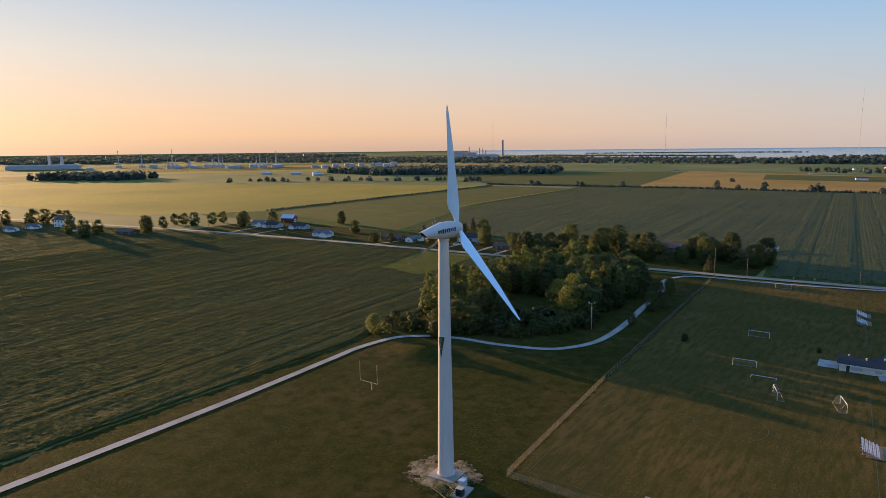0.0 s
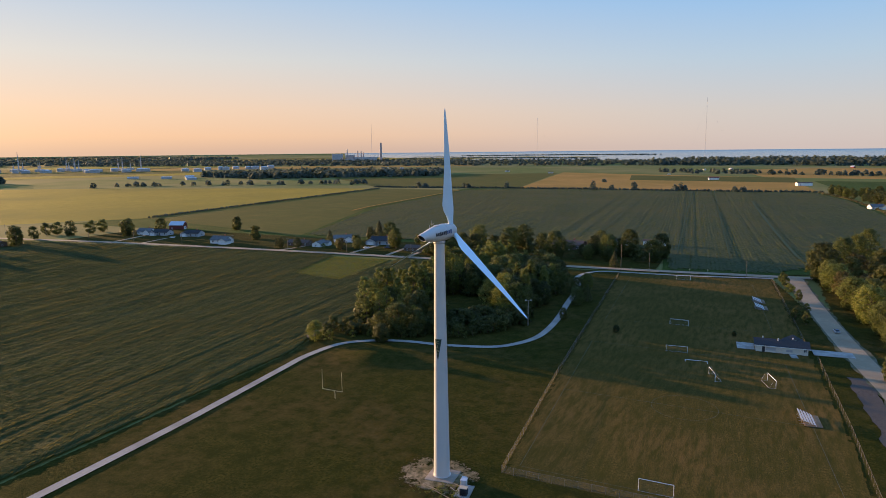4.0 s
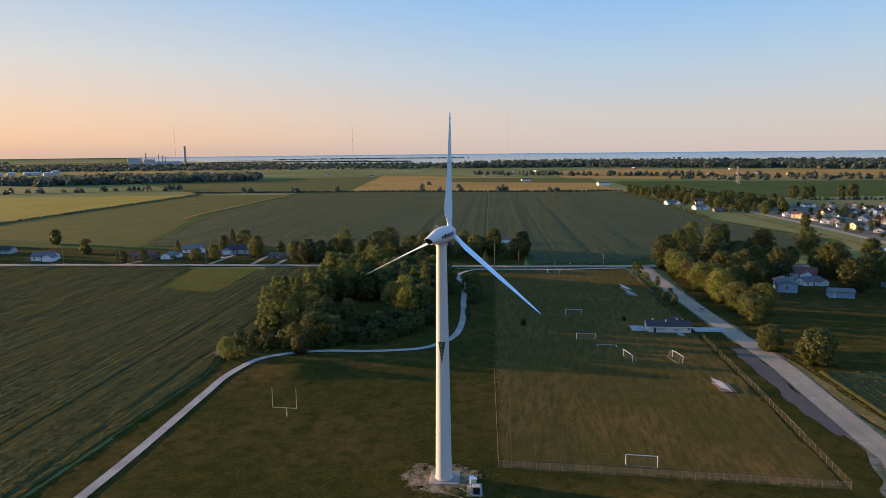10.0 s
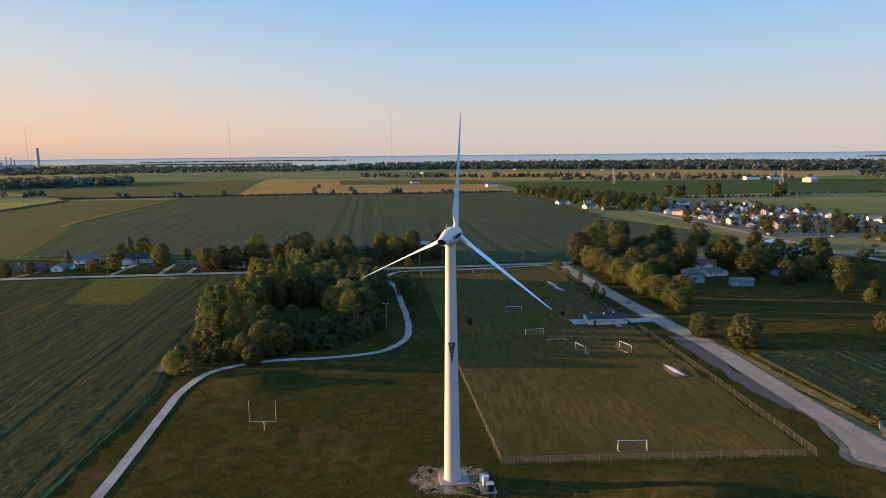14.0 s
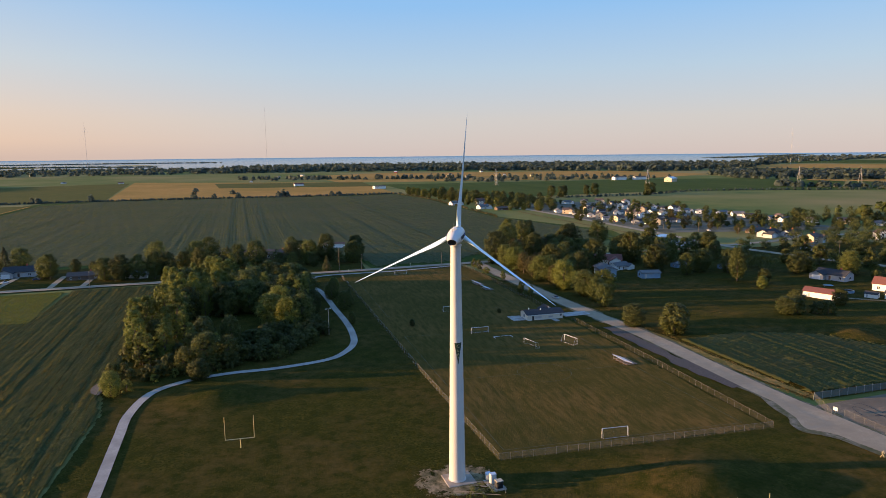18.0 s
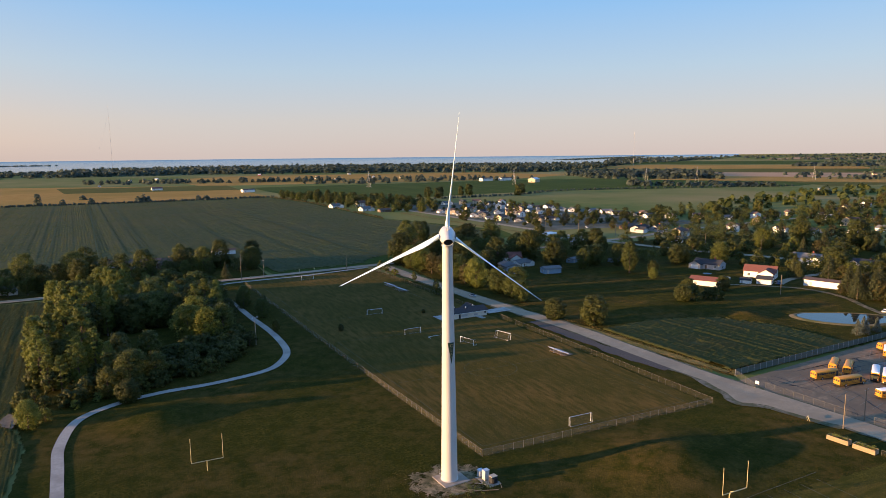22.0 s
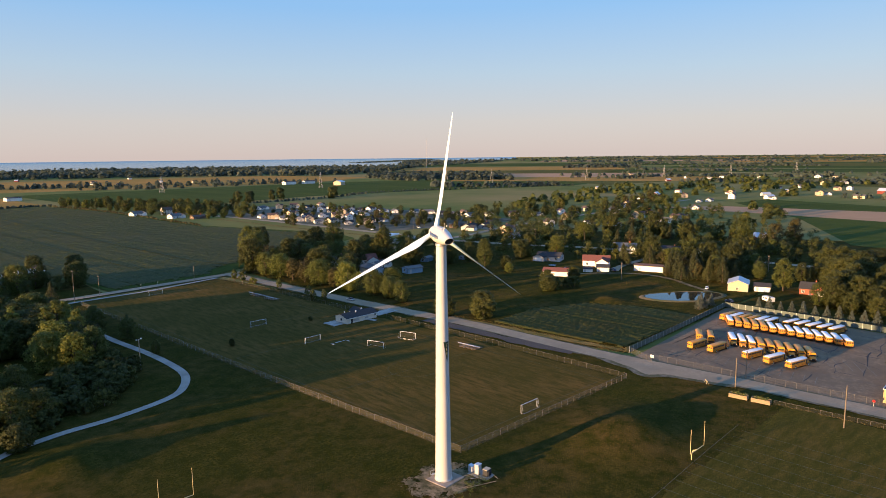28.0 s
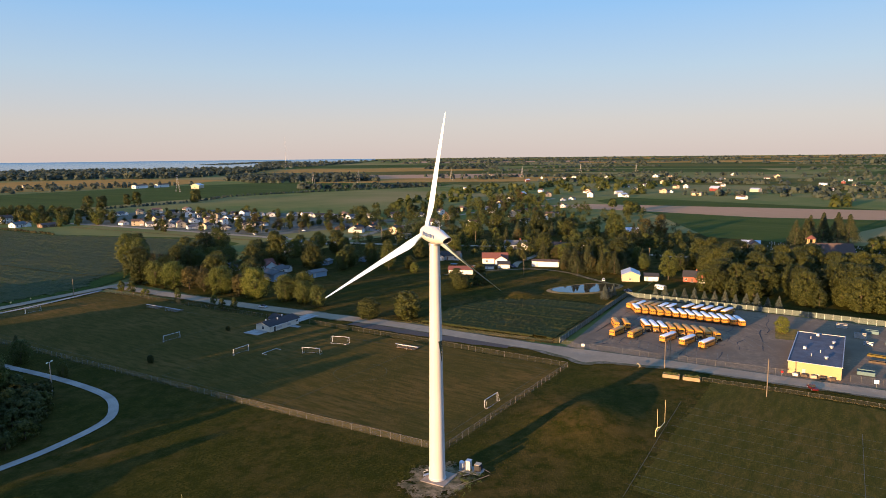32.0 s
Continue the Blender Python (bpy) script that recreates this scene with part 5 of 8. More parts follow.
def window(parent, x, y, z, turn, w=1.1, h=1.2):
    fr = Shape().box(0, 0, 0, w + 0.2, 0.1, h + 0.2)
    win = part("window", fr, M_WPAINT, parent, at=pose(x, y, z, 0, 0, turn))
    part("pane", Shape().box(-w / 4 - 0.02, -0.04, 0, w / 2 - 0.06, 0.06, h).box(w / 4 + 0.02, -0.04, 0, w / 2 - 0.06, 0.06, h), M_GLASS, win)


def make_house(kind, w, d, h, rise, wall, roof_m, label, category="house", wing=None, chimney=True, windows=3, garage=False, plain=False):
    t = thing(kind, pose(0, 0, -700), label, category)
    walls, roof = gable(w, d, h, rise)
    part("wall", walls, wall, t)
    r = part("roof", roof, roof_m, t)
    if chimney:
        part("chimney", Shape().box(w * 0.2, 0.5, h + rise + 0.3, 0.7, 0.7, 1.6, 0, 0.06), M_BRICK, r)
    if wing:
        ww, wd, ox, oy = wing
        w2, r2 = gable(ww, wd, h * 0.92, rise * 0.8)
        m = pose(ox, oy, 0, 0, 0, 90)
        part("wing_wall", w2, wall, t, at=m)
        part("wing_roof", r2, roof_m, t, at=m)
        part("garage_door", Shape().box(0, 0, 1.1, wd * 0.62, 0.1, 2.2).box(0, -0.03, 1.1, wd * 0.6, 0.08, 0.05).box(0, -0.03, 1.6, wd * 0.6, 0.08, 0.05), M_WPAINT, t, at=pose(ox, oy - ww / 2 - 0.03, 0))
    storeys = 2 if h > 4 else 1
    if plain:
        for s in range(storeys):
            for i in range(2):
                part("window", Shape().box((i - 0.5) * w * 0.5, -d / 2 - 0.03, 1.5 + 2.7 * s, 1.3, 0.1, 1.2), M_GLASS, t)
            part("window", Shape().box(-w / 2 - 0.03, 0.2, 1.5 + 2.7 * s, 0.1, 1.3, 1.2), M_GLASS, t)
        HOUSES[kind] = [t, False]
        return
    for s in range(storeys):
        z = 1.5 + 2.7 * s
        for i in range(windows):
            x = -w / 2 + w * (i + 0.5) / windows
            if not (wing and abs(x - wing[2]) < wing[1] / 2):
                if not (i == windows // 2 and s == 0):
                    window(t, x, -d / 2 - 0.03, z, 0)
            window(t, x, d / 2 + 0.03, z, 180)
        for sx in (-1, 1):
            window(t, sx * (w / 2 + 0.03), 0.3, z, 90 * sx)
    if windows:
        dr = part("door", Shape().box(0, 0, 1.05, 0.95, 0.1, 2.1, 0, 0.03), M_SHINGLE_B, t, at=pose(-w / 2 + w * (windows // 2 + 0.5) / windows, -d / 2 - 0.04, 0))
        part("door_step", Shape().box(0, -0.5, 0.1, 1.6, 0.9, 0.2), M_CONC, t, at=dr.matrix_basis.copy())
    elif garage:
        part("large_door", Shape().box(0, 0, 1.5, d * 0.45, 0.1, 3.0).box(0, -0.04, 1.5, d * 0.43, 0.06, 0.06), M_WPAINT, t, at=pose(w / 2 + 0.04, 0, 0, 0, 0, 90))
        part("side_door", Shape().box(0, 0, 1.05, 0.95, 0.1, 2.1), M_GREYSIDE, t, at=pose(-w * 0.3, -d / 2 - 0.04, 0))
    HOUSES[kind] = [t, False]


def house(kind, x, y, turn, s=1.0):
    px, py, pz, k = far(x, y)
    m = Matrix.LocRotScale((px, py, pz), Euler((0, 0, radians(turn))), (s * k,) * 3)
    h = HOUSES[kind]
    if not h[1]:
        h[0].matrix_basis, h[1] = m, True
        return h[0]
    keep = h[0].matrix_basis.copy()
    h[0].matrix_basis = Matrix.Identity(4)
    c = copy_thing(h[0], m)
    h[0].matrix_basis = keep
    return c


make_house("white_house", 13, 8, 2.8, 2.2, M_SIDING, M_SHINGLE_G, "white sided house with a grey shingle roof", wing=(6, 6, 5, -4))
make_house("tan_house", 12, 8, 5.2, 2.2, M_TANSIDE, M_SHINGLE_B, "two-storey tan house with a brown roof", wing=(6, 6, 4.5, -4))
make_house("tall_white_house", 10, 8, 5.4, 2.4, M_SIDING, M_SHINGLE_B, "two-storey white house with a brown roof")
make_house("grey_house", 14, 8.5, 2.8, 2.0, M_GREYSIDE, M_SHINGLE_D, "low grey house with a dark roof", wing=(6, 6.5, -5, -4))
make_house("ranch_house", 18, 8.5, 2.7, 1.8, M_BROWNSIDE, M_SHINGLE_B, "long low brown house with a brown roof", windows=4)
make_house("brick_house", 10, 8, 3.2, 2.8, M_BRICK, M_SHINGLE_D, "red brick house with a dark roof", wing=(6, 6, 5, -3))
make_house("white_farmhouse", 15, 8, 3.4, 2.6, M_SIDING, M_SHINGLE_R, "white house with a red-brown roof and dark porch roof", wing=(7, 7, 3.5, -5), chimney=False)
make_house("white_barn", 15, 8, 3.0, 1.7, M_SIDING, M_SHINGLE_R, "white garage barn with a red-brown roof", "barn", chimney=False, windows=0, garage=True)
make_house("long_white_barn", 17, 6.5, 3.4, 0.8, M_SIDING, M_SHINGLE_B, "long white outbuilding with a low brown roof", "barn", chimney=False, windows=0, garage=True)
make_house("tan_barn", 14, 10, 4.0, 2.0, M_TANSIDE, M_METALROOF, "cream metal barn with a pale ridged roof", "barn", chimney=False, windows=0, garage=True)
make_house("red_barn", 14, 9, 4.4, 3.2, M_REDWOOD, M_METALROOF, "red wooden barn with a pale roof", "barn", chimney=False, windows=0, garage=True)
make_house("garden_shed", 9, 5.5, 2.6, 0.9, M_BLUESIDE, M_SHINGLE_G, "blue-grey garden shed on a lawn", "shed", chimney=False, windows=0, garage=True)
make_house("small_white_shed", 7, 6, 2.6, 1.3, M_SIDING, M_SHINGLE_D, "small white garage with a dark roof", "shed", chimney=False, windows=0, garage=True)

for nm, w, dd, h, r, wall, rf, lb in (("far_white_house", 13, 8, 2.8, 2.2, M_SIDING, M_SHINGLE_G, "small white house with a grey roof"), ("far_tan_house", 12, 8, 5.2, 2.2, M_TANSIDE, M_SHINGLE_B, "two-storey tan house with a brown roof"),
                                      ("far_tall_house", 10, 8, 5.4, 2.4, M_SIDING, M_SHINGLE_B, "two-storey white house with a brown roof"), ("far_grey_house", 14, 8.5, 2.8, 2.0, M_GREYSIDE, M_SHINGLE_D, "low grey house with a dark roof")):
    make_house(nm, w, dd, h, r, wall, rf, lb, wing=(6, 6, 4.5, -4), chimney=False, plain=True)

for kind, x, y, turn, s in (("white_barn", 226, 137, -62, 1), ("white_farmhouse", 273, 139, -60, 1.15), ("small_white_shed", 258, 124, -60, 1.1), ("small_white_shed", 250, 130, -60, 0.8),
                            ("long_white_barn", 278, 103, -72, 1.05), ("white_house", 342, 159, -70, 1.3), ("grey_house", 361, 132, -75, 1), ("tan_barn", 260, 40, 20, 1.0),
                            ("small_white_shed", 264, 29, -70, 1.1), ("brick_house", 274, 8, -80, 1), ("garden_shed", 171, 209, -8, 1.25), ("garden_shed", 208, 236, 20, 1),
                            ("garden_shed", 233, 223, 10, 0.9), ("grey_house", 270, 175, -70, 1.2)):
    house(kind, x, y, turn, s)
for kind, x, y, turn, s in (("tan_barn", 438, 3, 100, 0.95), ("red_barn", 465, 104, 100, 1), ("grey_house", 368, 106, -75, 1), ("tan_house", 579, 287, 20, 1.2), ("red_barn", 930, 454, 10, 1.15),
                            ("tan_house", 949, 413, 40, 1.0), ("white_house", 884, 342, 20, 1.0), ("white_house", 739, 294, 30, 1.0), ("tall_white_house", 965, 340, 10, 1.2), ("white_house", 158, 272, 5, 1.1),
                            ("garden_shed", 150, 224, 80, 1.7), ("white_farmhouse", 170, 259, -20, 1.1), ("white_house", 168, 240, 20, 0.9), ("tan_house", 517, 342, 30, 1)):
    house(kind, x, y, turn, s)
for kind, x, y, turn, s in (("tall_white_house", -608, 186, 10, 1.5), ("white_house", -620, 162, 20, 1), ("white_house", -614, 140, 10, 1), ("ranch_house", -495, 190, 10, 1.1), ("small_white_shed", -559, 174, 40, 1.2),
                            ("white_house", -444, 297, 10, 1.1), ("grey_house", -424, 298, 10, 1.1), ("red_barn", -447, 337, 20, 1), ("grey_house", -391, 303, 10, 1.1), ("white_house", -333, 277, 8, 1.2),
                            ("ranch_house", -264, 291, 8, 1.0), ("white_house", -246, 293, 95, 0.9), ("white_house", -244, 322, 30, 1.1), ("grey_house", -205, 321, 5, 1.3), ("ranch_house", -162, 299, 5, 1.0)):
    house(kind, x, y, turn, s)
for kind, x, y, turn, s in (("white_house", -132, 296, 5, 0.9), ("white_house", -84, 365, 0, 1), ("ranch_house", -62, 352, -5, 1.4), ("ranch_house", -47, 362, 10, 1.0), ("white_house", -30, 383, 10, 1),
                            ("long_white_barn", -4, 392, 0, 1), ("tall_white_house", 230, 775, 0, 1.2), ("white_house", 216, 712, 20, 1.2), ("ranch_house", 234, 684, 10, 1), ("white_house", 195, 785, 20, 1.2),
                            ("ranch_house", 377, 377, 20, 1), ("grey_house", 369, 350, 20, 1.3), ("grey_house", 388, 346, 20, 1.2), ("tan_house", 376, 308, 20, 1), ("white_house", 345, 276, 20, 1)):
    house(kind, x, y, turn, s)

# houses along the road out of town
for kind, x, y, turn, s in (("tan_house", 628, 298, 30, 1.15), ("white_house", 859, 346, 25, 1.1), ("far_tall_house", 973, 345, 10, 1.1), ("far_white_house", 990, 287, 40, 1.2), ("far_white_house", 1249, 427, 30, 1.5), ("far_tan_house", 1515, 371, 20, 1.6),
                            ("far_white_house", 1594, 351, 60, 1.7), ("far_tan_house", 1132, 263, 30, 1.5), ("far_white_house", 1150, 255, 30, 1.3), ("far_tall_house", 1331, 271, 20, 1.4), ("far_tan_house", 1310, 285, 50, 1.3), ("far_white_house", 1777, 283, 40, 1.8),
                            ("far_white_house", 2199, 330, 20, 2.4), ("far_white_house", 1958, 515, 20, 2.4), ("far_tan_house", 1954, 172, 20, 2.0), ("far_white_house", 1040, 372, 30, 1.2), ("far_tan_house", 1090, 395, 20, 1.3)):
    house(kind, x, y, turn, 0.78 * s)

# the housing estate: curved rows of light houses
rng = np.random.default_rng(41)
EST = ("far_white_house", "far_tan_house", "far_tall_house", "far_white_house", "far_grey_house", "far_tan_house")
for line, n in (([(345, 755), (410, 730), (432, 660), (431, 590), (460, 530), (470, 440)], 17), ([(355, 700), (390, 640), (390, 580), (395, 520)], 8), ([(291, 640), (300, 560), (306, 510), (334, 455)], 9),
                ([(330, 640), (345, 580), (350, 520), (362, 470)], 7), ([(470, 480), (500, 420), (560, 380), (640, 390)], 7), ([(600, 330), (700, 380), (820, 420)], 6), ([(430, 320), (480, 270), (560, 240), (640, 260)], 7)):
    pts = spline(line, 1.0)
    for i in range(n):
        q = pts[int((i + 0.5) / n * len(pts))]
        house(EST[int(rng.integers(len(EST)))], q.x + rng.normal() * 2, q.y + rng.normal() * 2, float(rng.choice([60, 75, -20, 15])) + rng.normal() * 6, 0.85 + 0.2 * rng.random())


# ---- fences ----
def resample(pts, gap):
    out = []
    for (x0, y0), (x1, y1) in zip(pts, pts[1:]):
        n = max(1, round(math.hypot(x1 - x0, y1 - y0) / gap))
        out += [(x0 + (x1 - x0) * i / n, y0 + (y1 - y0) * i / n) for i in range(n)]
    return out + [pts[-1]]


M_WIRE_DARK = mesh_material("dark_chain_link", (0.17, 0.155, 0.14), 0.11)


def chain_fence(pts, h, gap, label, wire=None):
    """Wire fence: a post and a span of wire and rail at a time."""
    p = resample(pts, gap)
    t = thing("chain_link_fence", pose(p[0][0], p[0][1], 0), label, "fence")
    post = None
    for i, (x, y) in enumerate(p):
        o = (x - p[0][0], y - p[0][1], gz(x, y))
        if post is None:
            post = part("post", Shape().tube((0, 0, -0.1), (0, 0, h), 0.03, None, 6).lathe([(0.036, h), (0.032, h + 0.03), (0.01, h + 0.05)], 6), M_FENCE, t)
            ob = post
        else:
            ob = new("post", post.data)
            ob.parent = t
        ob.matrix_basis = pose(*o)
    line = [Vector((x - p[0][0], y - p[0][1], gz(x, y))) for x, y in p]
    rings, mesh = [], Shape()
    for i, q in enumerate(line):
        d = (line[min(i + 1, len(line) - 1)] - line[max(i - 1, 0)]).normalized()
        n, u = Vector((-d.y, d.x, 0)), Vector((0, 0, 1))
        rings.append([tuple(q + u * (h - 0.03) + 0.022 * (math.cos(k * 1.2566) * n + math.sin(k * 1.2566) * u)) for k in range(5)])
        mesh.v += [tuple(q + u * 0.05), tuple(q + u * (h - 0.03))]
        if i:
            mesh.f.append((2 * i - 2, 2 * i, 2 * i + 1, 2 * i - 1))
    rail = Shape().loft(rings)
    part("top_rail", rail, M_FENCE, t)
    part("wire_mesh", mesh, wire or M_WIRE, t)
    return t


chain_fence([(12.2, 6.6), (89.9, 6.6)], 1.9, 3.0, "chain-link fence along the end of the pitch")
chain_fence([(89.9, 6.6), (88.3, 65), (86, 112), (85.4, 128)], 1.9, 3.0, "chain-link fence between pitch and lane", M_WIRE_DARK)
chain_fence([(82.5, 146), (79, 200), (74, 276)], 1.9, 3.2, "chain-link fence beyond the snack building", M_WIRE_DARK)
chain_fence([(12.2, 6.6), (6, 76), (-2, 186), (-7.5, 262)], 1.9, 3.2, "long chain-link fence on the side of the pitch")
chain_fence([(115.5, 20), (110.8, 9)], 2.2, 3.0, "wire fence at the gate of the lot")
chain_fence([(114.2, 8), (116, -20)], 2.2, 3.0, "chain-link fence along the bus lot", M_WIRE_DARK)
chain_fence([(117, -24), (120, -58)], 2.2, 3.0, "chain-link fence along the bus lot", M_WIRE_DARK)
chain_fence([(125, -76), (129, -135)], 2.2, 3.0, "chain-link fence past the depot", M_WIRE_DARK)
chain_fence([(100.5, -36), (103, -60), (107, -135)], 1.3, 3.0, "low wire fence along the football field", M_WIRE_DARK)


M_SLAT = material("grey_green_slats", (0.115, 0.14, 0.12), (0.09, 0.11, 0.097), 1.5, 0.8, stretch=(0.3, 0.3, 1), vary=0.08)


def slat_fence(pts, h, gap, label):
    """Close-boarded screen: each span one panel with its slats."""
    p = resample(pts, gap)
    t = thing("slatted_fence", pose(p[0][0], p[0][1], 0), label, "fence")
    meshes = {}
    for i, ((x0, y0), (x1, y1)) in enumerate(zip(p, p[1:])):
        L = round(math.hypot(x1 - x0, y1 - y0), 2)
        if L not in meshes:
            s = Shape()
            n = 16
            for k in range(n):
                s.box(L * (k + 0.5) / n, 0.02 * (k % 2), h / 2 + 0.05, L / n * 0.93, 0.03, h - 0.1)
            s.box(L / 2, 0.05, h * 0.3, L, 0.05, 0.08).box(L / 2, 0.05, h * 0.85, L, 0.05, 0.08)
            ob = part("slat_panel", s, M_SLAT, t)
            q = part("post", Shape().box(0, 0.03, h / 2, 0.12, 0.12, h + 0.1, 0, 0.02), M_STEEL, t)
            meshes[L] = (ob.data, q.data)
        else:
            ob, q = new("slat_panel", meshes[L][0]), new("post", meshes[L][1])
            ob.parent = q.parent = t
        m = pose(x0 - p[0][0], y0 - p[0][1], 0, 0, 0, math.degrees(math.atan2(y1 - y0, x1 - x0)))
        ob.matrix_basis = q.matrix_basis = m
    return t


slat_fence([(116, 21), (213, 27)], 2.3, 3.2, "grey-green slatted screen fence beside the bus lot")
slat_fence([(213, 27), (212.5, -50), (210, -140)], 2.5, 3.2, "grey-green slatted screen fence behind the bus lot")


# ---- school buses ----
M_BUS = material("school_bus_yellow", (0.6192, 0.2706, 0.028), (0.5676, 0.2378, 0.024), 0.6, 0.4, c3=(0.516, 0.2296, 0.04), scale2=0.4, vary=0.06)
M_BUSROOF = material("white_bus_roof", (0.8, 0.8, 0.8), (0.72, 0.72, 0.72), 0.6, 0.45)
M_BLACK = material("black_trim", (0.02, 0.02, 0.02), None, 2.0, 0.6)
M_TYRE = material("tyre_rubber", (0.02, 0.02, 0.021), (0.03, 0.03, 0.03), 4.0, 0.9)
M_RED = material("red_lens", (0.45, 0.02, 0.02), None, 2.0, 0.3)
M_AMBER = material("amber_lens", (0.7, 0.3, 0.02), None, 2.0, 0.3)
M_SILVER = material("silver_paint", (0.5, 0.52, 0.55), (0.45, 0.47, 0.5), 1.0, 0.3, 0.5)


def wheel(parent, x, y, r, w):
    side = 1 if y > 0 else -1
    o = part("wheel", Shape().tube((0, -w / 2, 0), (0, w / 2, 0), r, None, 18), M_TYRE, parent, at=pose(x, y, r))
    part("rim", Shape().tube((0, side * w / 2, 0), (0, side * (w / 2 + 0.02), 0), r * 0.58, r * 0.5, 14), M_SILVER, o)


def make_bus(roof, label):
    """A conventional school bus, front towards +x, origin on the ground at mid length."""
    t = thing("school_bus", pose(0, 0, -800), label, "bus")
    prof = [(-1.2, 0.55), (-1.22, 1.5), (-1.2, 2.3), (-1.1, 2.72), (1.1, 2.72), (1.2, 2.3), (1.22, 1.5), (1.2, 0.55)]
    part("body", Shape().loft([[(x, y * k, z) for y, z in prof] for x, k in ((-5.5, 0.97), (-5.3, 1), (3.3, 1), (3.75, 0.96))]), M_BUS, t)
    arc = [(-1.12, 2.70), (-0.95, 2.92), (-0.5, 3.06), (0.5, 3.06), (0.95, 2.92), (1.12, 2.70)]
    part("roof", Shape().loft([[(x, y * k, z - dz) for y, z in arc] for x, k, dz in ((-5.5, 0.9, 0.06), (-5.2, 1, 0), (3.3, 1, 0), (3.8, 0.93, 0.1))]), roof, t, "", True)
    hood = [[(x, y, z) for y, z in ((-w, 0.6), (-w, h - 0.2), (-w * 0.75, h), (w * 0.75, h), (w, h - 0.2), (w, 0.6))] for x, w, h in ((3.7, 1.08, 1.75), (4.8, 1.0, 1.62), (5.35, 0.92, 1.45), (5.5, 0.85, 1.2))]
    hd = part("hood", Shape().loft(hood), M_BUS, t)
    part("grille", Shape().box(5.5, 0, 0.98, 0.06, 1.1, 0.5), M_BLACK, hd)
    for s in (-1, 1):
        part("headlight", Shape().tube((5.48, s * 0.72, 1.0), (5.55, s * 0.72, 1.0), 0.12, 0.1, 10), M_BUSROOF, hd)
        part("tail_light", Shape().box(-5.53, s * 0.95, 1.25, 0.05, 0.22, 0.22), M_RED, t)
        part("warning_light", Shape().tube((-5.5, s * 0.95, 2.68), (-5.56, s * 0.95, 2.68), 0.11, None, 10), M_AMBER, t)
        part("rub_rail", Shape().box(-0.9, s * 1.23, 1.0, 8.6, 0.05, 0.07).box(-0.9, s * 1.235, 1.45, 8.6, 0.05, 0.07), M_BLACK, t)
        part("mirror", Shape().box(4.1, s * 1.42, 1.95, 0.12, 0.22, 0.36, 0, 0.03).tube((3.8, s * 1.1, 1.9), (4.1, s * 1.4, 2.0), 0.025, None, 5), M_BLACK, t)
        for k in range(9):
            if s < 0 and k == 8:
                part("passenger_door", Shape().box(3.1, s * 1.235, 1.65, 0.8, 0.05, 1.9), M_GLASS, t)
                continue
            part("side_window", Shape().box(-4.7 + 0.92 * k, s * 1.21, 2.07, 0.74, 0.06, 0.62), M_GLASS, t)
        wheel(t, 4.35, s * 1.0, 0.48, 0.3)
        wheel(t, -2.9, s * 0.98, 0.48, 0.5)
    part("windscreen", Shape().add([(3.79, -1.0, 1.75), (3.79, 1.0, 1.75), (3.72, 0.98, 2.6), (3.72, -0.98, 2.6)], [(0, 1, 2, 3)]), M_GLASS, t)
    part("rear_door", Shape().box(-5.54, 0, 1.6, 0.05, 0.75, 1.8), M_BUS, t)
    for y, w in ((-0.8, 0.5), (0, 0.55), (0.8, 0.5)):
        part("rear_window", Shape().box(-5.56, y, 2.05, 0.05, w, 0.55), M_GLASS, t)
    part("rear_bumper", Shape().box(-5.62, 0, 0.62, 0.16, 2.4, 0.28, 0, 0.03), M_BLACK, t)
    part("front_bumper", Shape().box(5.6, 0, 0.6, 0.16, 2.3, 0.28, 0, 0.03), M_BLACK, t)
    return t


BUS_W = make_bus(M_BUSROOF, "yellow school bus with a white roof")
BUS_Y = make_bus(M_BUS, "yellow school bus with a yellow roof")
BUS_USED = set()


def bus(x, y, turn, white):
    src = BUS_W if white else BUS_Y
    m = pose(x, y, 0.06, 0, 0, turn)
    if src.name not in BUS_USED:
        BUS_USED.add(src.name)
        src.matrix_basis = m
        return tagged(src, group="parked school buses")
    keep = src.matrix_basis.copy()
    src.matrix_basis = Matrix.Identity(4)
    copy_thing(src, m)
    src.matrix_basis = keep


for i in range(14):      # rear ends to the west
    bus(183.8 - 0.02 * i, 12.6 - 3.45 * i, 30, i in (0, 5, 6, 7, 8, 9, 10, 11, 12, 13))
for i in range(6):       # slanting row behind
    bus(191.5 + 0.4 * i, 16 - 3.5 * i, -8, i in (1, 4, 5))
for i in range(5):
    bus(197.5 + 0.3 * i, -8.5 - 4.2 * i, -12, True)
for i in range(9):       # fronts to the west
    bus(155.2 + 0.05 * i, -0.8 - 3.45 * i, 210, i < 3)
for x, y, turn, white in ((140.5, 6, -8, False), (141.5, -1.2, -8, False), (152.5, 11.5, 28, False), (154, 7.5, 28, False), (142.5, -14, -14, True), (142.2, -21.5, -14, True), (142, -28.8, -14, True)):
    bus(x, y, turn, white)


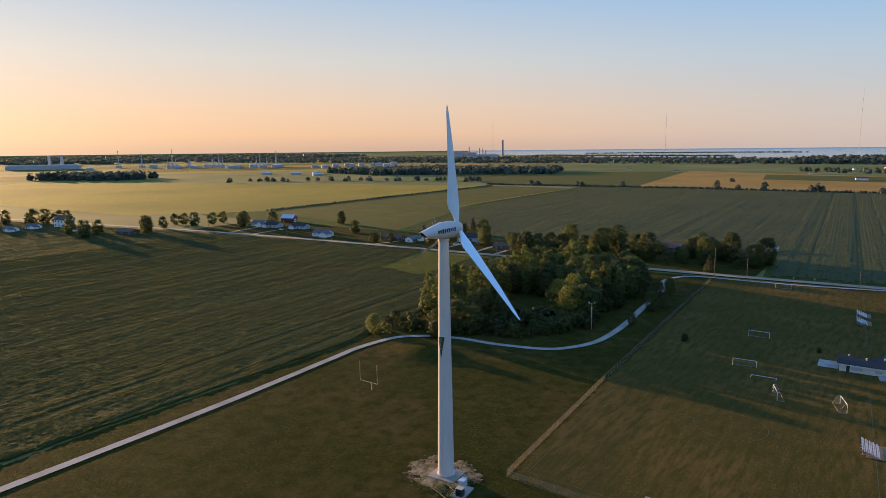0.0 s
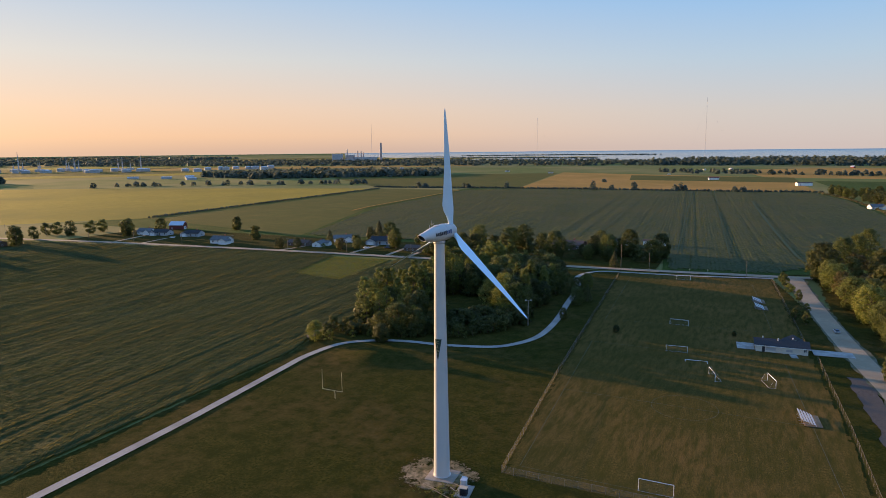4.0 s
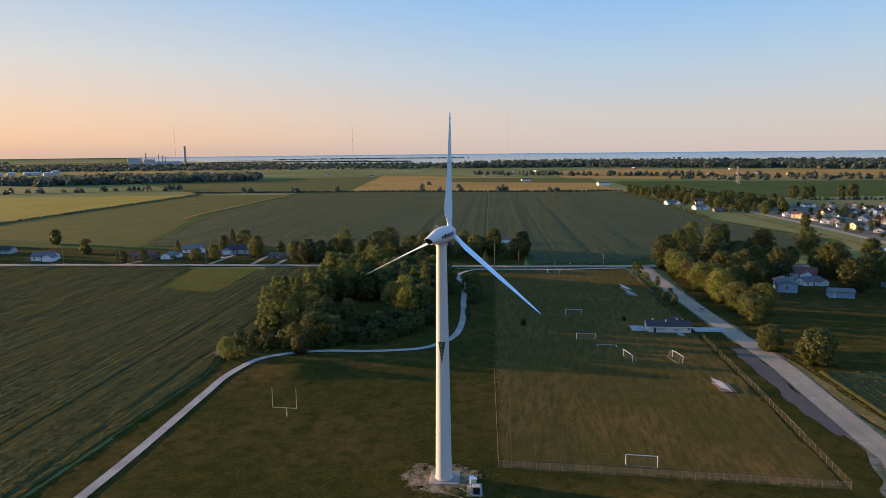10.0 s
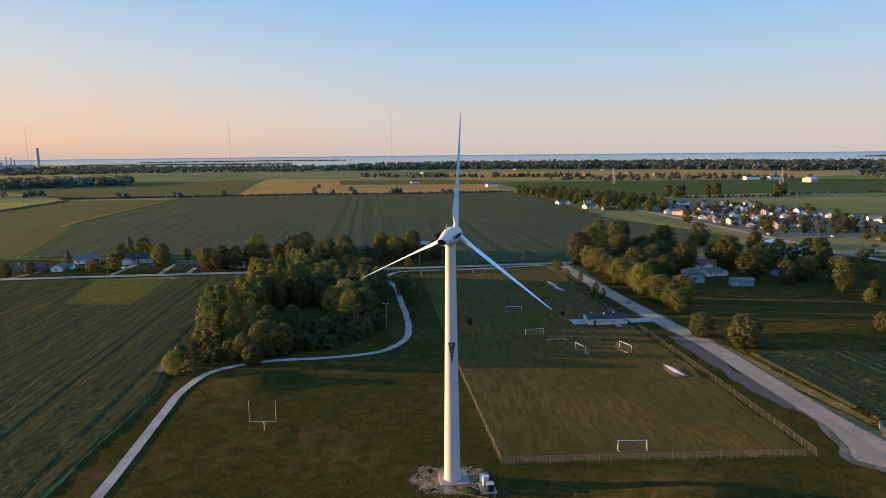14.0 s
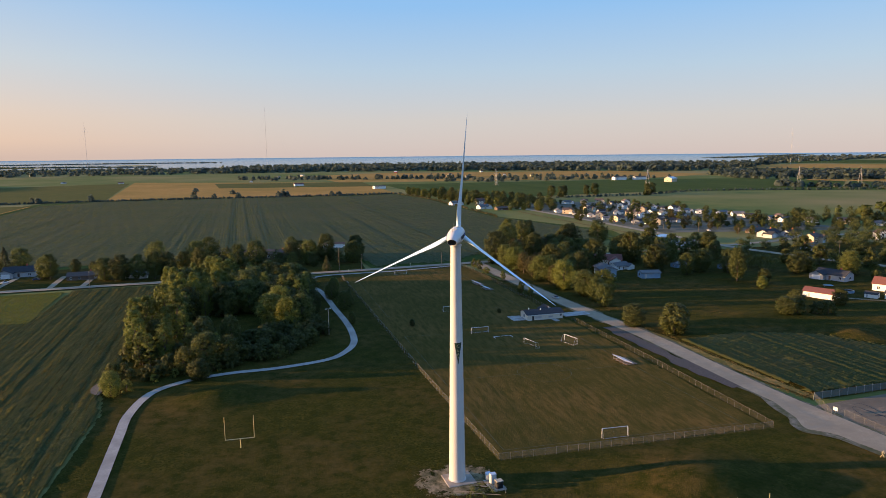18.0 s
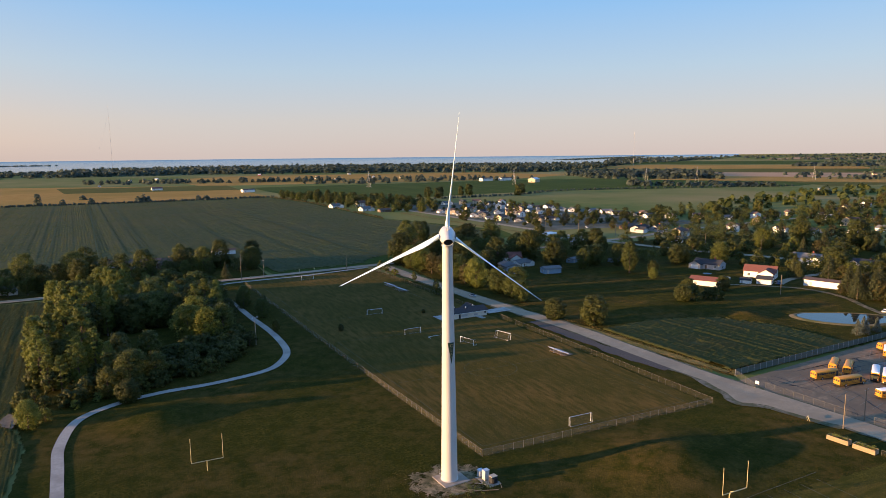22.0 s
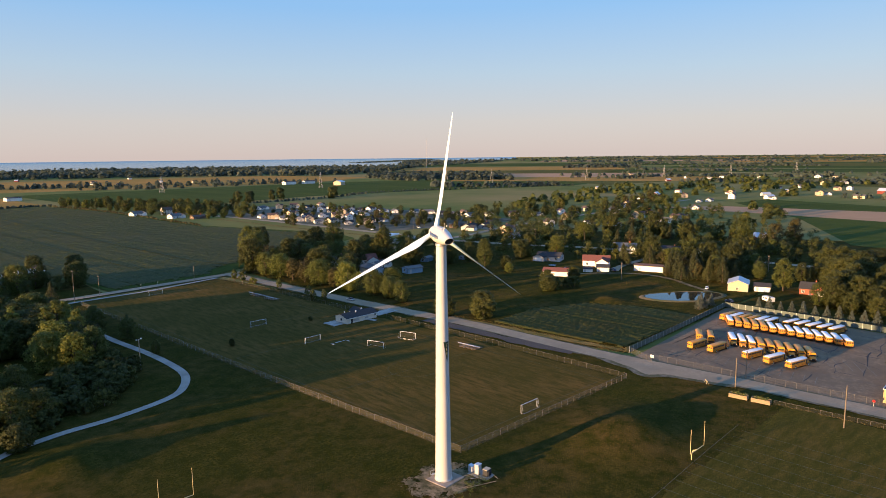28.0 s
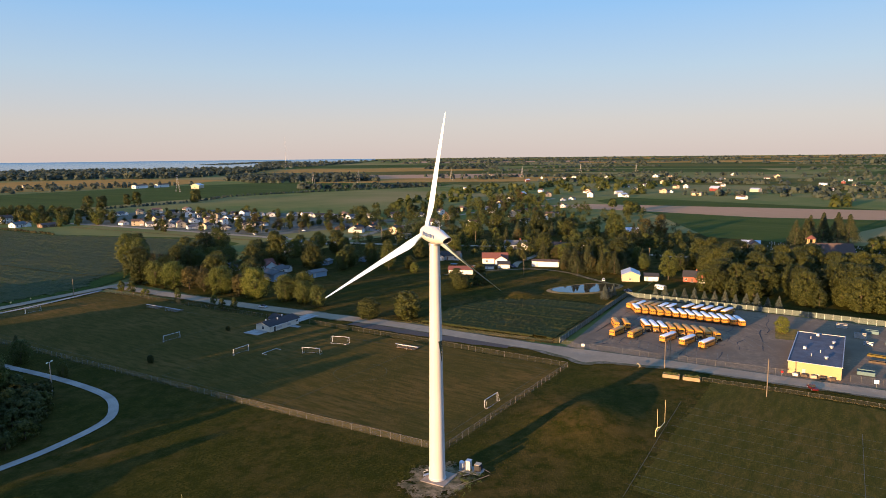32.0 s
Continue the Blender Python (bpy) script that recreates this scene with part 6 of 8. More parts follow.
# ---- cars ----
def make_car(name, paint, label, roof=None, pickup=False):
    t = thing(name, pose(0, 0, -900), label, "car")
    low = [(-2.25, 0.55, 0.8), (-2.2, 0.35, 0.86), (-1.4, 0.3, 0.9), (1.4, 0.3, 0.9), (2.15, 0.35, 0.85), (2.3, 0.5, 0.75)]
    rings = [[(x, -w, z), (x, -w * 1.02, 0.7), (x, -w * 0.94, 0.95 if abs(x) < 2 else 0.82), (x, w * 0.94, 0.95 if abs(x) < 2 else 0.82), (x, w * 1.02, 0.7), (x, w, z)] for x, z, w in low]
    part("body", Shape().loft(rings), paint, t, "", True)
    cab = [(-1.75, 0.72, 0.95), (-1.1, 0.62, 1.45), (0.35, 0.62, 1.46), (1.15, 0.74, 0.97)] if not pickup else [(-0.6, 0.72, 0.95), (-0.5, 0.66, 1.6), (0.5, 0.66, 1.62), (1.2, 0.76, 0.97)]
    gl = part("cabin_glass", Shape().loft([[(x, -w, 0.93), (x, -w * 0.96, z), (x, w * 0.96, z), (x, w, 0.93)] for x, w, z in cab]), M_GLASS, t)
    part("roof", Shape().box((cab[1][0] + cab[2][0]) / 2, 0, cab[1][2] + 0.02, cab[2][0] - cab[1][0] + 0.1, 1.24, 0.06, 0, 0.02), roof or paint, gl)
    for x in (-1.4, 1.4):
        for y in (-0.82, 0.82):
            wheel(t, x, y, 0.33, 0.22)
    for s in (-1, 1):
        part("headlight", Shape().box(2.24, s * 0.6, 0.66, 0.08, 0.3, 0.14), M_BUSROOF, t)
        part("tail_light", Shape().box(-2.22, s * 0.62, 0.72, 0.06, 0.26, 0.14), M_RED, t)
    return t


M_REDPAINT = material("red_car_paint", (0.1, 0.0125, 0.01), None, 1.0, 0.3)
M_NAVY = material("dark_blue_paint", (0.03, 0.05, 0.1), None, 1.0, 0.3)
CARS = {"s": make_car("car", M_SILVER, "silver car with a dark blue roof on the lane", M_NAVY), "w": make_car("white_car", M_WPAINT, "white parked car by a house"),
        "r": make_car("pickup_truck", M_REDPAINT, "dark red pickup truck by the fence", None, True), "n": make_car("dark_car", M_NAVY, "dark parked car by a house")}
CAR_USED = set()
for k, x, y, turn in (("s", 95.2, 170, 97), ("r", 110.5, -66.5, 28), ("w", -205, 296, 60), ("w", -399, 286, 30), ("n", -190, 302, 20), ("n", 262, 118, 30), ("n", 265, 121, 60), ("w", 248, 52, 20), ("n", 344, 170, 10),
                      ("w", 258, 338, 20), ("n", 266, 336, 15), ("w", 274, 332, 20), ("n", 282, 331, 20), ("n", 225, 30, 70), ("w", 300, 420, 80), ("w", 320, 470, 80), ("n", 300, 500, 70), ("w", 345, 400, 80)):
    m = pose(x, y, 0.1 + gz(x, y), 0, 0, turn)
    src = CARS[k]
    if k not in CAR_USED:
        CAR_USED.add(k)
        src.matrix_basis = m
    else:
        keep = src.matrix_basis.copy()
        src.matrix_basis = Matrix.Identity(4)
        copy_thing(src, m)
        src.matrix_basis = keep


# ---- sports gear ----
M_NET = mesh_material("goal_net", (0.45, 0.45, 0.43), 0.035)
M_LINE = material("worn_white_line", (0.108, 0.1008, 0.072), (0.0504, 0.0504, 0.0216), 1.2, 0.95)
M_LINE_F = material("field_line_paint", (0.1581, 0.1488, 0.1162), (0.0651, 0.0651, 0.03255), 1.2, 0.95)
M_GOLD = material("yellow_post_paint", (0.62, 0.50, 0.24), (0.55, 0.44, 0.2), 1.5, 0.5)
M_ALU = material("aluminium_plank", (0.567, 0.5535, 0.54), (0.459, 0.4523, 0.4455), 2.0, 0.55, 0.4, stretch=(0.2, 3, 1))


def soccer_goal(x, y, turn, depth=1.9, tip=0.0, label="white soccer goal with a net"):
    t = thing("soccer_goal", pose(x, y, 0.15, 0, 0, turn) @ (pose(0, 0, 0.06, tip) if tip else pose(0, 0, 0)), label, "goal", "soccer goals")
    w, h = 3.66, 2.44
    for s in (-1, 1):
        part("post", Shape().tube((s * w, 0, 0), (s * w, 0, h), 0.07, None, 8), M_WPAINT, t)
        part("side_frame", Shape().tube((s * w, 0, 0.04), (s * w, depth, 0.04), 0.03, None, 6).tube((s * w, 0, h), (s * w, depth * 0.4, h), 0.025, None, 6).tube((s * w, depth * 0.4, h), (s * w, depth, 0.04), 0.025, None, 6), M_STEEL, t)
    part("crossbar", Shape().tube((-w, 0, h), (w, 0, h), 0.07, None, 8), M_WPAINT, t)
    part("back_bar", Shape().tube((-w, depth, 0.04), (w, depth, 0.04), 0.03, None, 6), M_STEEL, t)
    part("net", Shape().add([(-w, depth, 0.05), (w, depth, 0.05), (w, depth * 0.4, h), (-w, depth * 0.4, h), (-w, 0, h), (w, 0, h), (-w, 0, 0.05), (w, 0, 0.05)], [(0, 1, 2, 3), (3, 2, 5, 4), (6, 0, 3, 4), (7, 5, 2, 1)]), M_NET, t)


for x, y, turn, depth in ((45.9, 12.1, 180, 0.9), (36.5, 157, 0, 0.9), (39.5, 117.5, 4, 0.9), (52.8, 94, -72, 1.9), (70.2, 95, 108, 1.9), (29, 258.5, 4, 1.2)):
    soccer_goal(x, y, turn, depth)
soccer_goal(47, 108, 4, 1.9, -90, "white soccer goal tipped over on the grass")


def football_posts(x, y, turn, label):
    t = thing("football_goal", pose(x, y, gz(x, y), 0, 0, turn), label, "goal", "football goals")
    part("stem", Shape().tube((0, 0, 0), (0, 0, 1.6), 0.11, None, 10).tube((0, 0, 1.6), (0, 0.35, 2.5), 0.11, None, 10).tube((0, 0.35, 2.5), (0, 1.3, 3.05), 0.11, 0.09, 10), M_GOLD, t)
    part("crossbar", Shape().tube((-3.56, 1.3, 3.05), (3.56, 1.3, 3.05), 0.08, None, 8), M_GOLD, t)
    for s in (-1, 1):
        part("upright", Shape().tube((s * 3.56, 1.3, 3.05), (s * 3.56, 1.3, 9.1), 0.06, 0.05, 8), M_GOLD, t)


football_posts(-50, 29.5, 180, "yellow football goal post at the far end")
football_posts(49, -35.6, 180, "yellow football goal post on the grass")


def bleacher(x, y, turn, rows, length, label):
    t = thing("bleacher", pose(x, y, 0.3, 0, 0, turn), label, "bleacher", "bleachers")
    for k in range(rows):
        part("seat_plank", Shape().box(0, 0.8 * k, 0.45 + 0.3 * k, length, 0.27, 0.05, 0, 0.01), M_ALU, t)
        part("foot_plank", Shape().box(0, 0.8 * k - 0.36, 0.12 + 0.3 * k, length, 0.18, 0.04), M_ALU, t)
    for i in range(4):
        x0 = -length / 2 + length * (i + 0.5) / 4
        part("frame", Shape().tube((x0, -0.4, 0.05), (x0, 0.7 * rows, 0.05), 0.04, None, 6).tube((x0, -0.3, 0.08), (x0, 0.7 * rows - 0.5, 0.3 * rows), 0.04, None, 6).tube((x0, 0.7 * rows - 0.4, 0.05), (x0, 0.7 * rows - 0.4, 0.3 * rows), 0.04, None, 6), M_STEEL, t)


for i, (x, y, w, d, turn) in enumerate(((79.4, 68.2, 4.4, 8.4, 5), (67.6, 217, 4.4, 8.4, 5), (68.6, 203, 4.4, 8.4, 5))):
    tagged(part("bleacher_pad", Shape().box(0, 0, 0.05, w, d, 0.12, 0, 0.03), M_LOT, at=pose(x, y, 0.2, 0, 0, turn)), "concrete pad under the bleacher", "", "", "structure")
    bleacher(x + 0.2, y, 95, 5, 8, "aluminium bleacher with five plank rows")


def painted_lines():
    """Faint white markings, each line a thin strip."""
    def strip(name, a, b, w=0.16, dz=0.13, mat=None):
        d = Vector((b[0] - a[0], b[1] - a[1], 0))
        n = max(1, int(d.length / 4))
        nn = Vector((-d.y, d.x, 0)).normalized() * w / 2
        s = Shape()
        for i in range(n + 1):
            p = Vector((*a, 0)) + d * i / n
            for q in (p + nn, p - nn):
                s.v.append((q.x, q.y, gz(q.x, q.y) + dz))
            if i:
                s.f.append((2 * i - 2, 2 * i - 1, 2 * i + 1, 2 * i))
        tagged(part(name, s, mat or M_LINE), "faint white line on the grass", "", "", "structure")
    for a, b in (((15, 11.5), (84, 11.5)), ((15, 11.5), (8, 120)), ((84, 11.5), (75, 118)), ((8, 120), (75, 118)), ((11.5, 65), (80, 64))):
        strip("pitch_line", a, b, 0.13)
    for a, b in (((6, 155), (72, 160)), ((0, 258), (64, 262)), ((6, 155), (0, 258)), ((72, 160), (64, 262))):
        strip("pitch_line", a, b, 0.12)
    strip("goal_line", (15, -38.4), (78, -34.8), 0.1, 0.1, M_LINE_F)
    strip("field_line", (20, -83), (80, -80.5), 0.1, 0.1, M_LINE_F)
    for k in range(11):
        strip("field_line", (21 + 5.4 * k, -37), (22.5 + 5.6 * k, -130), 0.1, 0.1, M_LINE_F)
    ring = [(47 + 9.15 * math.cos(a), 64.5 + 9.15 * math.sin(a)) for a in [2 * math.pi * i / 40 for i in range(41)]]
    s = Shape()
    for i, (x, y) in enumerate(ring):
        for r in (1.007, 0.993):
            s.v.append((47 + (x - 47) * r, 64.5 + (y - 64.5) * r, 0.13))
        if i:
            s.f.append((2 * i - 2, 2 * i - 1, 2 * i + 1, 2 * i))
    tagged(part("centre_circle", s, M_LINE), "faint white centre circle", "", "", "structure")


painted_lines()


# ---- bay markings of the bus lot ----
M_BAY = material("worn_bay_paint", (0.2805, 0.2465, 0.187), (0.17, 0.1403, 0.102), 1.5, 0.9)
BAYS = [(155.2, 4.3 - 3.45 * k, 30, 12) for k in range(16)] + [(179.5, 16 - 3.45 * k, 30, 9) for k in range(20)] + [(131, -2 - 3.6 * k, 12, 8) for k in range(11)]
for x, y, turn, length in BAYS:
    tagged(part("bay_line", Shape().box(0, 0, 0, length, 0.12, 0.02), M_BAY, at=pose(x, y, 0.1, 0, 0, turn)), "worn pale bay line on the asphalt", "", "", "structure")


# ---- snack building on the pitch ----
def snack_building():
    t = thing("snack_building", pose(74, 135.8, 0, 0, 0, 3), "low beige snack building with a dark roof", "building")
    walls, roof = gable(17, 8.5, 2.7, 1.3, 0.7)
    part("wall", walls, M_BEIGE, t)
    r = part("roof", roof, M_SHINGLE_D, t)
    for x, y in ((-6, 0.8), (-1, -1), (4, 1.2)):
        part("roof_vent", Shape().tube((x, y, 3.7), (x, y, 4.6), 0.22, 0.3, 10), M_METALROOF, r)
    w2, r2 = gable(5, 6, 2.6, 1.6, 0.4)
    part("porch_gable", w2, M_BEIGE, t, at=pose(4.5, 4.5, 0, 0, 0, 90))
    part("porch_roof", r2, M_SHINGLE_D, t, at=pose(4.5, 4.5, 0.1, 0, 0, 90))
    part("serving_hatch", Shape().box(-3.5, -4.3, 1.3, 3.2, 0.1, 1.0), M_GREYSIDE, t)
    part("serving_hatch", Shape().box(2.5, -4.3, 1.2, 2.0, 0.1, 0.8), M_GREYSIDE, t)
    part("door", Shape().box(-6, -4.3, 1.05, 1.0, 0.1, 2.1), M_SHINGLE_D, t)
    window(t, 7.5, -4.3, 1.7, 0, 0.9, 0.9)
    window(t, -8.55, 0, 1.6, -90)
    part("fascia", Shape().box(0, -4.98, 2.5, 18.4, 0.06, 0.24), M_WPAINT, t)


M_BEIGE = material("beige_blocks", (0.66, 0.61, 0.52), (0.58, 0.54, 0.46), 1.5, 0.85)
snack_building()
for name, x, y, w, d, turn in (("paving", 62.2, 136.2, 6, 8, 3), ("paving", 78, 129.2, 2.2, 4.5, 10), ("driveway", 91, 137.2, 13, 6.5, 4)):
    tagged(part(name, Shape().box(0, 0, 0.04, w, d, 0.2), M_CONC, at=pose(x, y, 0.2, 0, 0, turn)), "pale concrete slab by the snack building", "", "", "structure")


# ---- bus depot ----
M_DEPOTROOF = material("blue_grey_roofing", (0.085, 0.09, 0.105), (0.12, 0.125, 0.14), 0.8, 0.9, c3=(0.07, 0.073, 0.085), scale2=0.15)
def depot():
    t = thing("bus_depot", pose(145.5, -65.2, 0, 0, 0, 1.5), "flat-roofed cream depot building beside the lot", "building")
    part("wall", Shape().box(0, 0, 2.1, 42, 15.5, 4.2), M_CREAM, t)
    part("roof", Shape().box(0, 0, 4.24, 42.2, 15.7, 0.12), M_DEPOTROOF, t, "dark blue-grey flat roof")
    for s in (-1, 1):
        part("parapet", Shape().box(0, s * 7.85, 4.3, 42.4, 0.25, 0.45), M_GREYSIDE, t)
        part("parapet", Shape().box(s * 21.15, 0, 4.3, 0.25, 15.6, 0.45 if s > 0 else 0.2), M_GREYSIDE, t)
    for x, y, k in ((-13, -3, 0), (-12, 1.5, 1), (-3, 4, 2), (2, -4, 0), (9, -4.5, 0), (18, 1, 2), (12, 3, 1), (-6, -1, 1)):
        if k == 0:
            part("roof_hood", Shape().lathe([(0.5, 4.3), (0.5, 4.8), (0.75, 4.85), (0.6, 5.2), (0.1, 5.3)], 14, (x, y)), M_STEEL, t)
        elif k == 1:
            part("roof_pipe", Shape().tube((x, y, 4.3), (x, y, 5.3), 0.15, None, 10), M_STEEL, t)
        else:
            part("roof_unit", Shape().box(x, y, 4.75, 1.3, 1.0, 0.9, 0, 0.06), M_STEEL, t)
    part("bay_door", Shape().box(-10, 7.8, 1.8, 4, 0.12, 3.6), M_WPAINT, t)
    part("bay_door", Shape().box(2, 7.8, 1.8, 4, 0.12, 3.6), M_WPAINT, t)
    part("bay_door", Shape().box(6, -7.8, 1.8, 4, 0.12, 3.6), M_WPAINT, t)
    part("door", Shape().box(-21.05, 3, 1.05, 0.12, 1.0, 2.1), M_GREYSIDE, t)
    for y in (-5, -1):
        part("wall_pipe", Shape().box(-21.1, y, 0.8, 0.2, 1.2, 0.4), M_STEEL, t)


depot()
field("grass_island", [(167, -49), (188, -46), (186, -58), (168, -56)], M_ROUGH, 0.1, 20, "patch of grass beside the depot")
for i in range(5):
    x, y = 122.2 + 0.2 * i, -60.5 - 2.6 * i
    tagged(part("scrap_crate", Shape().box(0, 0, 0.5, 1.2, 1.8, 0.9, 0, 0.06), (M_STEEL, M_BARK, M_TANSIDE, M_BARK, M_BROWNSIDE)[i], at=pose(x, y, 0.05, 0, 0, 12 * i)), "rusty crate stacked against the depot wall", "crate")
M_TEAL = material("teal_tarp", (0.12, 0.2, 0.22), (0.1, 0.16, 0.18), 1.5, 0.6)
for i, (x, y, w, d, h, m) in enumerate(((186, -77, 4, 2.4, 1.8, M_CONC), (196, -80, 6, 2.5, 1.2, M_TEAL), (193, -92, 6, 2.5, 1.5, M_STEEL), (181, -88, 5, 2.4, 1.4, M_TEAL), (176, -80, 3, 2, 1, M_STEEL), (172, -92, 6, 2.4, 1.2, M_CONC), (160, -84, 8, 1.6, 0.7, M_ROUGH), (152, -84, 7, 1.6, 0.7, M_BARK), (136, -80, 5, 3, 1.2, M_TEAL), (200, -70, 4, 2.2, 1.6, M_CONC))):
    b = thing("storage_bin", pose(x, y, 0.05, 0, 0, 85 + 7 * math.sin(i)), "open storage bin standing in the yard", "bin")
    for s in (-1, 1):
        part("long_side", Shape().box(0, s * d / 2, h / 2, w, 0.12, h, 0, 0.02), m, b)
        part("end", Shape().box(s * w / 2, 0, h / 2, 0.12, d, h, 0, 0.02), m, b)
    part("floor", Shape().box(0, 0, 0.12, w, d, 0.1), M_BARK, b)


# ---- poles, signs and small things ----
M_WOODPOLE = material("weathered_pole", (0.22, 0.17, 0.12), (0.16, 0.125, 0.09), 2.0, 0.9, stretch=(2, 2, 0.1))


def utility_pole(x, y, h, turn=0, arm=True, lamp=False, mat=None):
    t = thing("utility_pole", pose(x, y, gz(x, y), 0, 0, turn), "weathered wooden utility pole" if not lamp else "tall grey pole with a lamp head", "pole")
    part("pole", Shape().tube((0, 0, -0.2), (0, 0, h), 0.16, 0.11, 8), mat or M_WOODPOLE, t)
    if arm:
        part("crossarm", Shape().box(0, 0, h - 0.7, 2.4, 0.1, 0.12), M_WOODPOLE, t)
        for s in (-1, 0, 1):
            part("insulator", Shape().lathe([(0.05, h - 0.62), (0.08, h - 0.5), (0.03, h - 0.4)], 6, (s * 1.05, 0)), M_STEEL, t)
    if lamp:
        part("lamp_arm", Shape().tube((0, 0, h - 0.1), (1.0, 0, h + 0.1), 0.05, None, 6).tube((0, 0, h - 0.1), (-1.0, 0, h + 0.1), 0.05, None, 6), M_STEEL, t)
        for s in (-1, 1):
            part("lamp_head", Shape().box(s * 1.1, 0, h + 0.08, 0.6, 0.35, 0.25, 0, 0.04), M_WPAINT, t)


utility_pole(-22, 132, 11, 30, False, True, M_STEEL)
for x, y, h, turn, arm in ((107, -22, 9.7, 10, False), (117.5, -21, 9.4, 10, True), (96, -55.5, 12, 10, False), (98, -92, 11, 10, False), (-8, 270, 17, 95, True), (7, 281, 11, 95, True), (61, 284, 9, 95, False)):
    utility_pole(x, y, h, turn, arm)
for i in range(9):
    utility_pole(-150 - 52 * i, 266 - 0.02 * (4 + i * 7) ** 1.72, 10, 95, True)
for i in range(9):
    utility_pole(292 + 7.0 * i, 560 - 45 * i, 11, 5, True)
for i in range(3):
    x, y = 240 + 42 * i, 100 - 26 * i
    utility_pole(x, y, 10.5, 50, True)


def wires(name, pts, z, label):
    """Sagging lines from pole to pole."""
    s = Shape()
    for (x0, y0), (x1, y1) in zip(pts, pts[1:]):
        q = [(x0 + (x1 - x0) * k / 6, y0 + (y1 - y0) * k / 6, z - 1.6 * (1 - (2 * k / 6 - 1) ** 2)) for k in range(7)]
        for a, b in zip(q, q[1:]):
            s.tube(a, b, 0.02, None, 4)
    tagged(part(name, s, M_BLACK), label, "wire")


wires("power_line", [(-150 - 52 * i, 266 - 0.02 * (4 + i * 7) ** 1.72) for i in range(9)], 9.4, "thin power lines sagging between poles")
wires("power_line", [(-8, 270), (7, 281), (61, 284)], 9.0, "thin power lines sagging between poles")
wires("power_line", [(292 + 7.0 * i, 560 - 45 * i) for i in range(9)], 10.4, "thin power lines sagging between poles")


def small_sign(x, y, turn, mat, label, name="sign", h=2.0, w=0.8):
    t = thing(name, pose(x, y, gz(x, y), 0, 0, turn), label, "sign")
    part("post", Shape().tube((0, 0, 0), (0, 0, h), 0.04, None, 6), M_STEEL, t)
    part("board", Shape().tube((0, -0.05, h - 0.2), (0, -0.09, h - 0.2), w / 2, None, 8) if name == "stop_sign" else Shape().box(0, -0.06, h - 0.3, w, 0.05, w * 0.9), mat, t)


small_sign(118.6, -57, -80, M_RED, "red octagonal stop sign on the lot fence", "stop_sign")
small_sign(113.6, 10.5, -75, M_WPAINT, "white board on the lot gate", "sign", 1.8, 1.2)
small_sign(123, -83, -80, M_WPAINT, "white board on the depot fence", "sign", 2.2, 1.4)
for x, y in ((40, 286), (-2, 274), (30, 284.5)):
    small_sign(x, y, 5, M_GOLD, "yellow warning sign beside the road", "road_sign", 2.2, 0.7)

M_SOIL = material("planter_weeds", (0.05, 0.06, 0.02), (0.12, 0.11, 0.05), 3.0, 0.95, bump=0.1)
M_TIMBER = material("pale_timber", (0.34, 0.25, 0.15), (0.26, 0.19, 0.115), 1.5, 0.8, stretch=(0.3, 3, 3))
for i, (x, y) in enumerate(((98.5, -26.5), (99.3, -32.8))):
    b = thing("planter_box", pose(x, y, gz(x, y) + 0.03, 0, 0, -82), "pale timber planter box full of weeds", "planter", "planter boxes")
    for s in (-1, 1):
        for k in range(3):
            part("side_board", Shape().box(0, s * 0.95, 0.2 + 0.4 * k, 5.2, 0.1, 0.37), M_TIMBER, b)
            part("end_board", Shape().box(s * 2.6, 0, 0.2 + 0.4 * k, 0.1, 1.8, 0.37), M_TIMBER, b)
    part("weeds", leaf_cloud([(-1.9 + 0.75 * k, 0.2 * (k % 2), 1.15 + 0.15 * (k % 3)) for k in range(6)], [0.75] * 6, 60, 0.14, np.random.default_rng(i)), M_LEAF_Y, b)
a = thing("barrier_frame", pose(104, -14, gz(104, -14), 0, 0, 40), "yellow sawhorse barrier on the grass", "barrier")
part("rail", Shape().box(0, 0, 0.9, 2.2, 0.1, 0.2), M_GOLD, a)
for s in (-1, 1):
    part("leg", Shape().tube((s, -0.4, 0), (s, 0, 0.95), 0.05, None, 6).tube((s, 0.4, 0), (s, 0, 0.95), 0.05, None, 6), M_GOLD, a)

# electrical boxes beside the turbine
tagged(part("equipment_slab", Shape().box(7.6, -4.6, 0.1, 3.4, 5.4, 0.22, 8, 0.03), M_CONC), "small concrete slab under electrical boxes", "", "", "structure")
c = thing("switch_cabinet", pose(7.3, -4.0, 0.2, 0, 0, 8), "tall pale grey electrical cabinet", "cabinet")
part("body", Shape().box(0, 0, 1.15, 1.3, 1.1, 2.3, 0, 0.05), M_CABINET, c)
part("cabinet_door", Shape().box(0, -0.57, 1.15, 1.1, 0.04, 2.0), M_CABINET, c)
part("handle", Shape().box(0.4, -0.61, 1.2, 0.05, 0.05, 0.3), M_STEEL, c)
part("canopy", Shape().box(0, 0, 2.36, 1.45, 1.25, 0.1, 0, 0.03), M_METALROOF, c)
c = thing("transformer", pose(8.1, -6.0, 0.2, 0, 0, 8), "dark finned transformer on a slab", "transformer")
part("tank", Shape().box(0, 0, 0.8, 1.6, 1.3, 1.6, 0, 0.06), M_SHINGLE_D, c)
for k in range(7):
    part("fin", Shape().box(-0.6 + 0.2 * k, -0.78, 0.75, 0.05, 0.3, 1.2), M_SHINGLE_D, c)
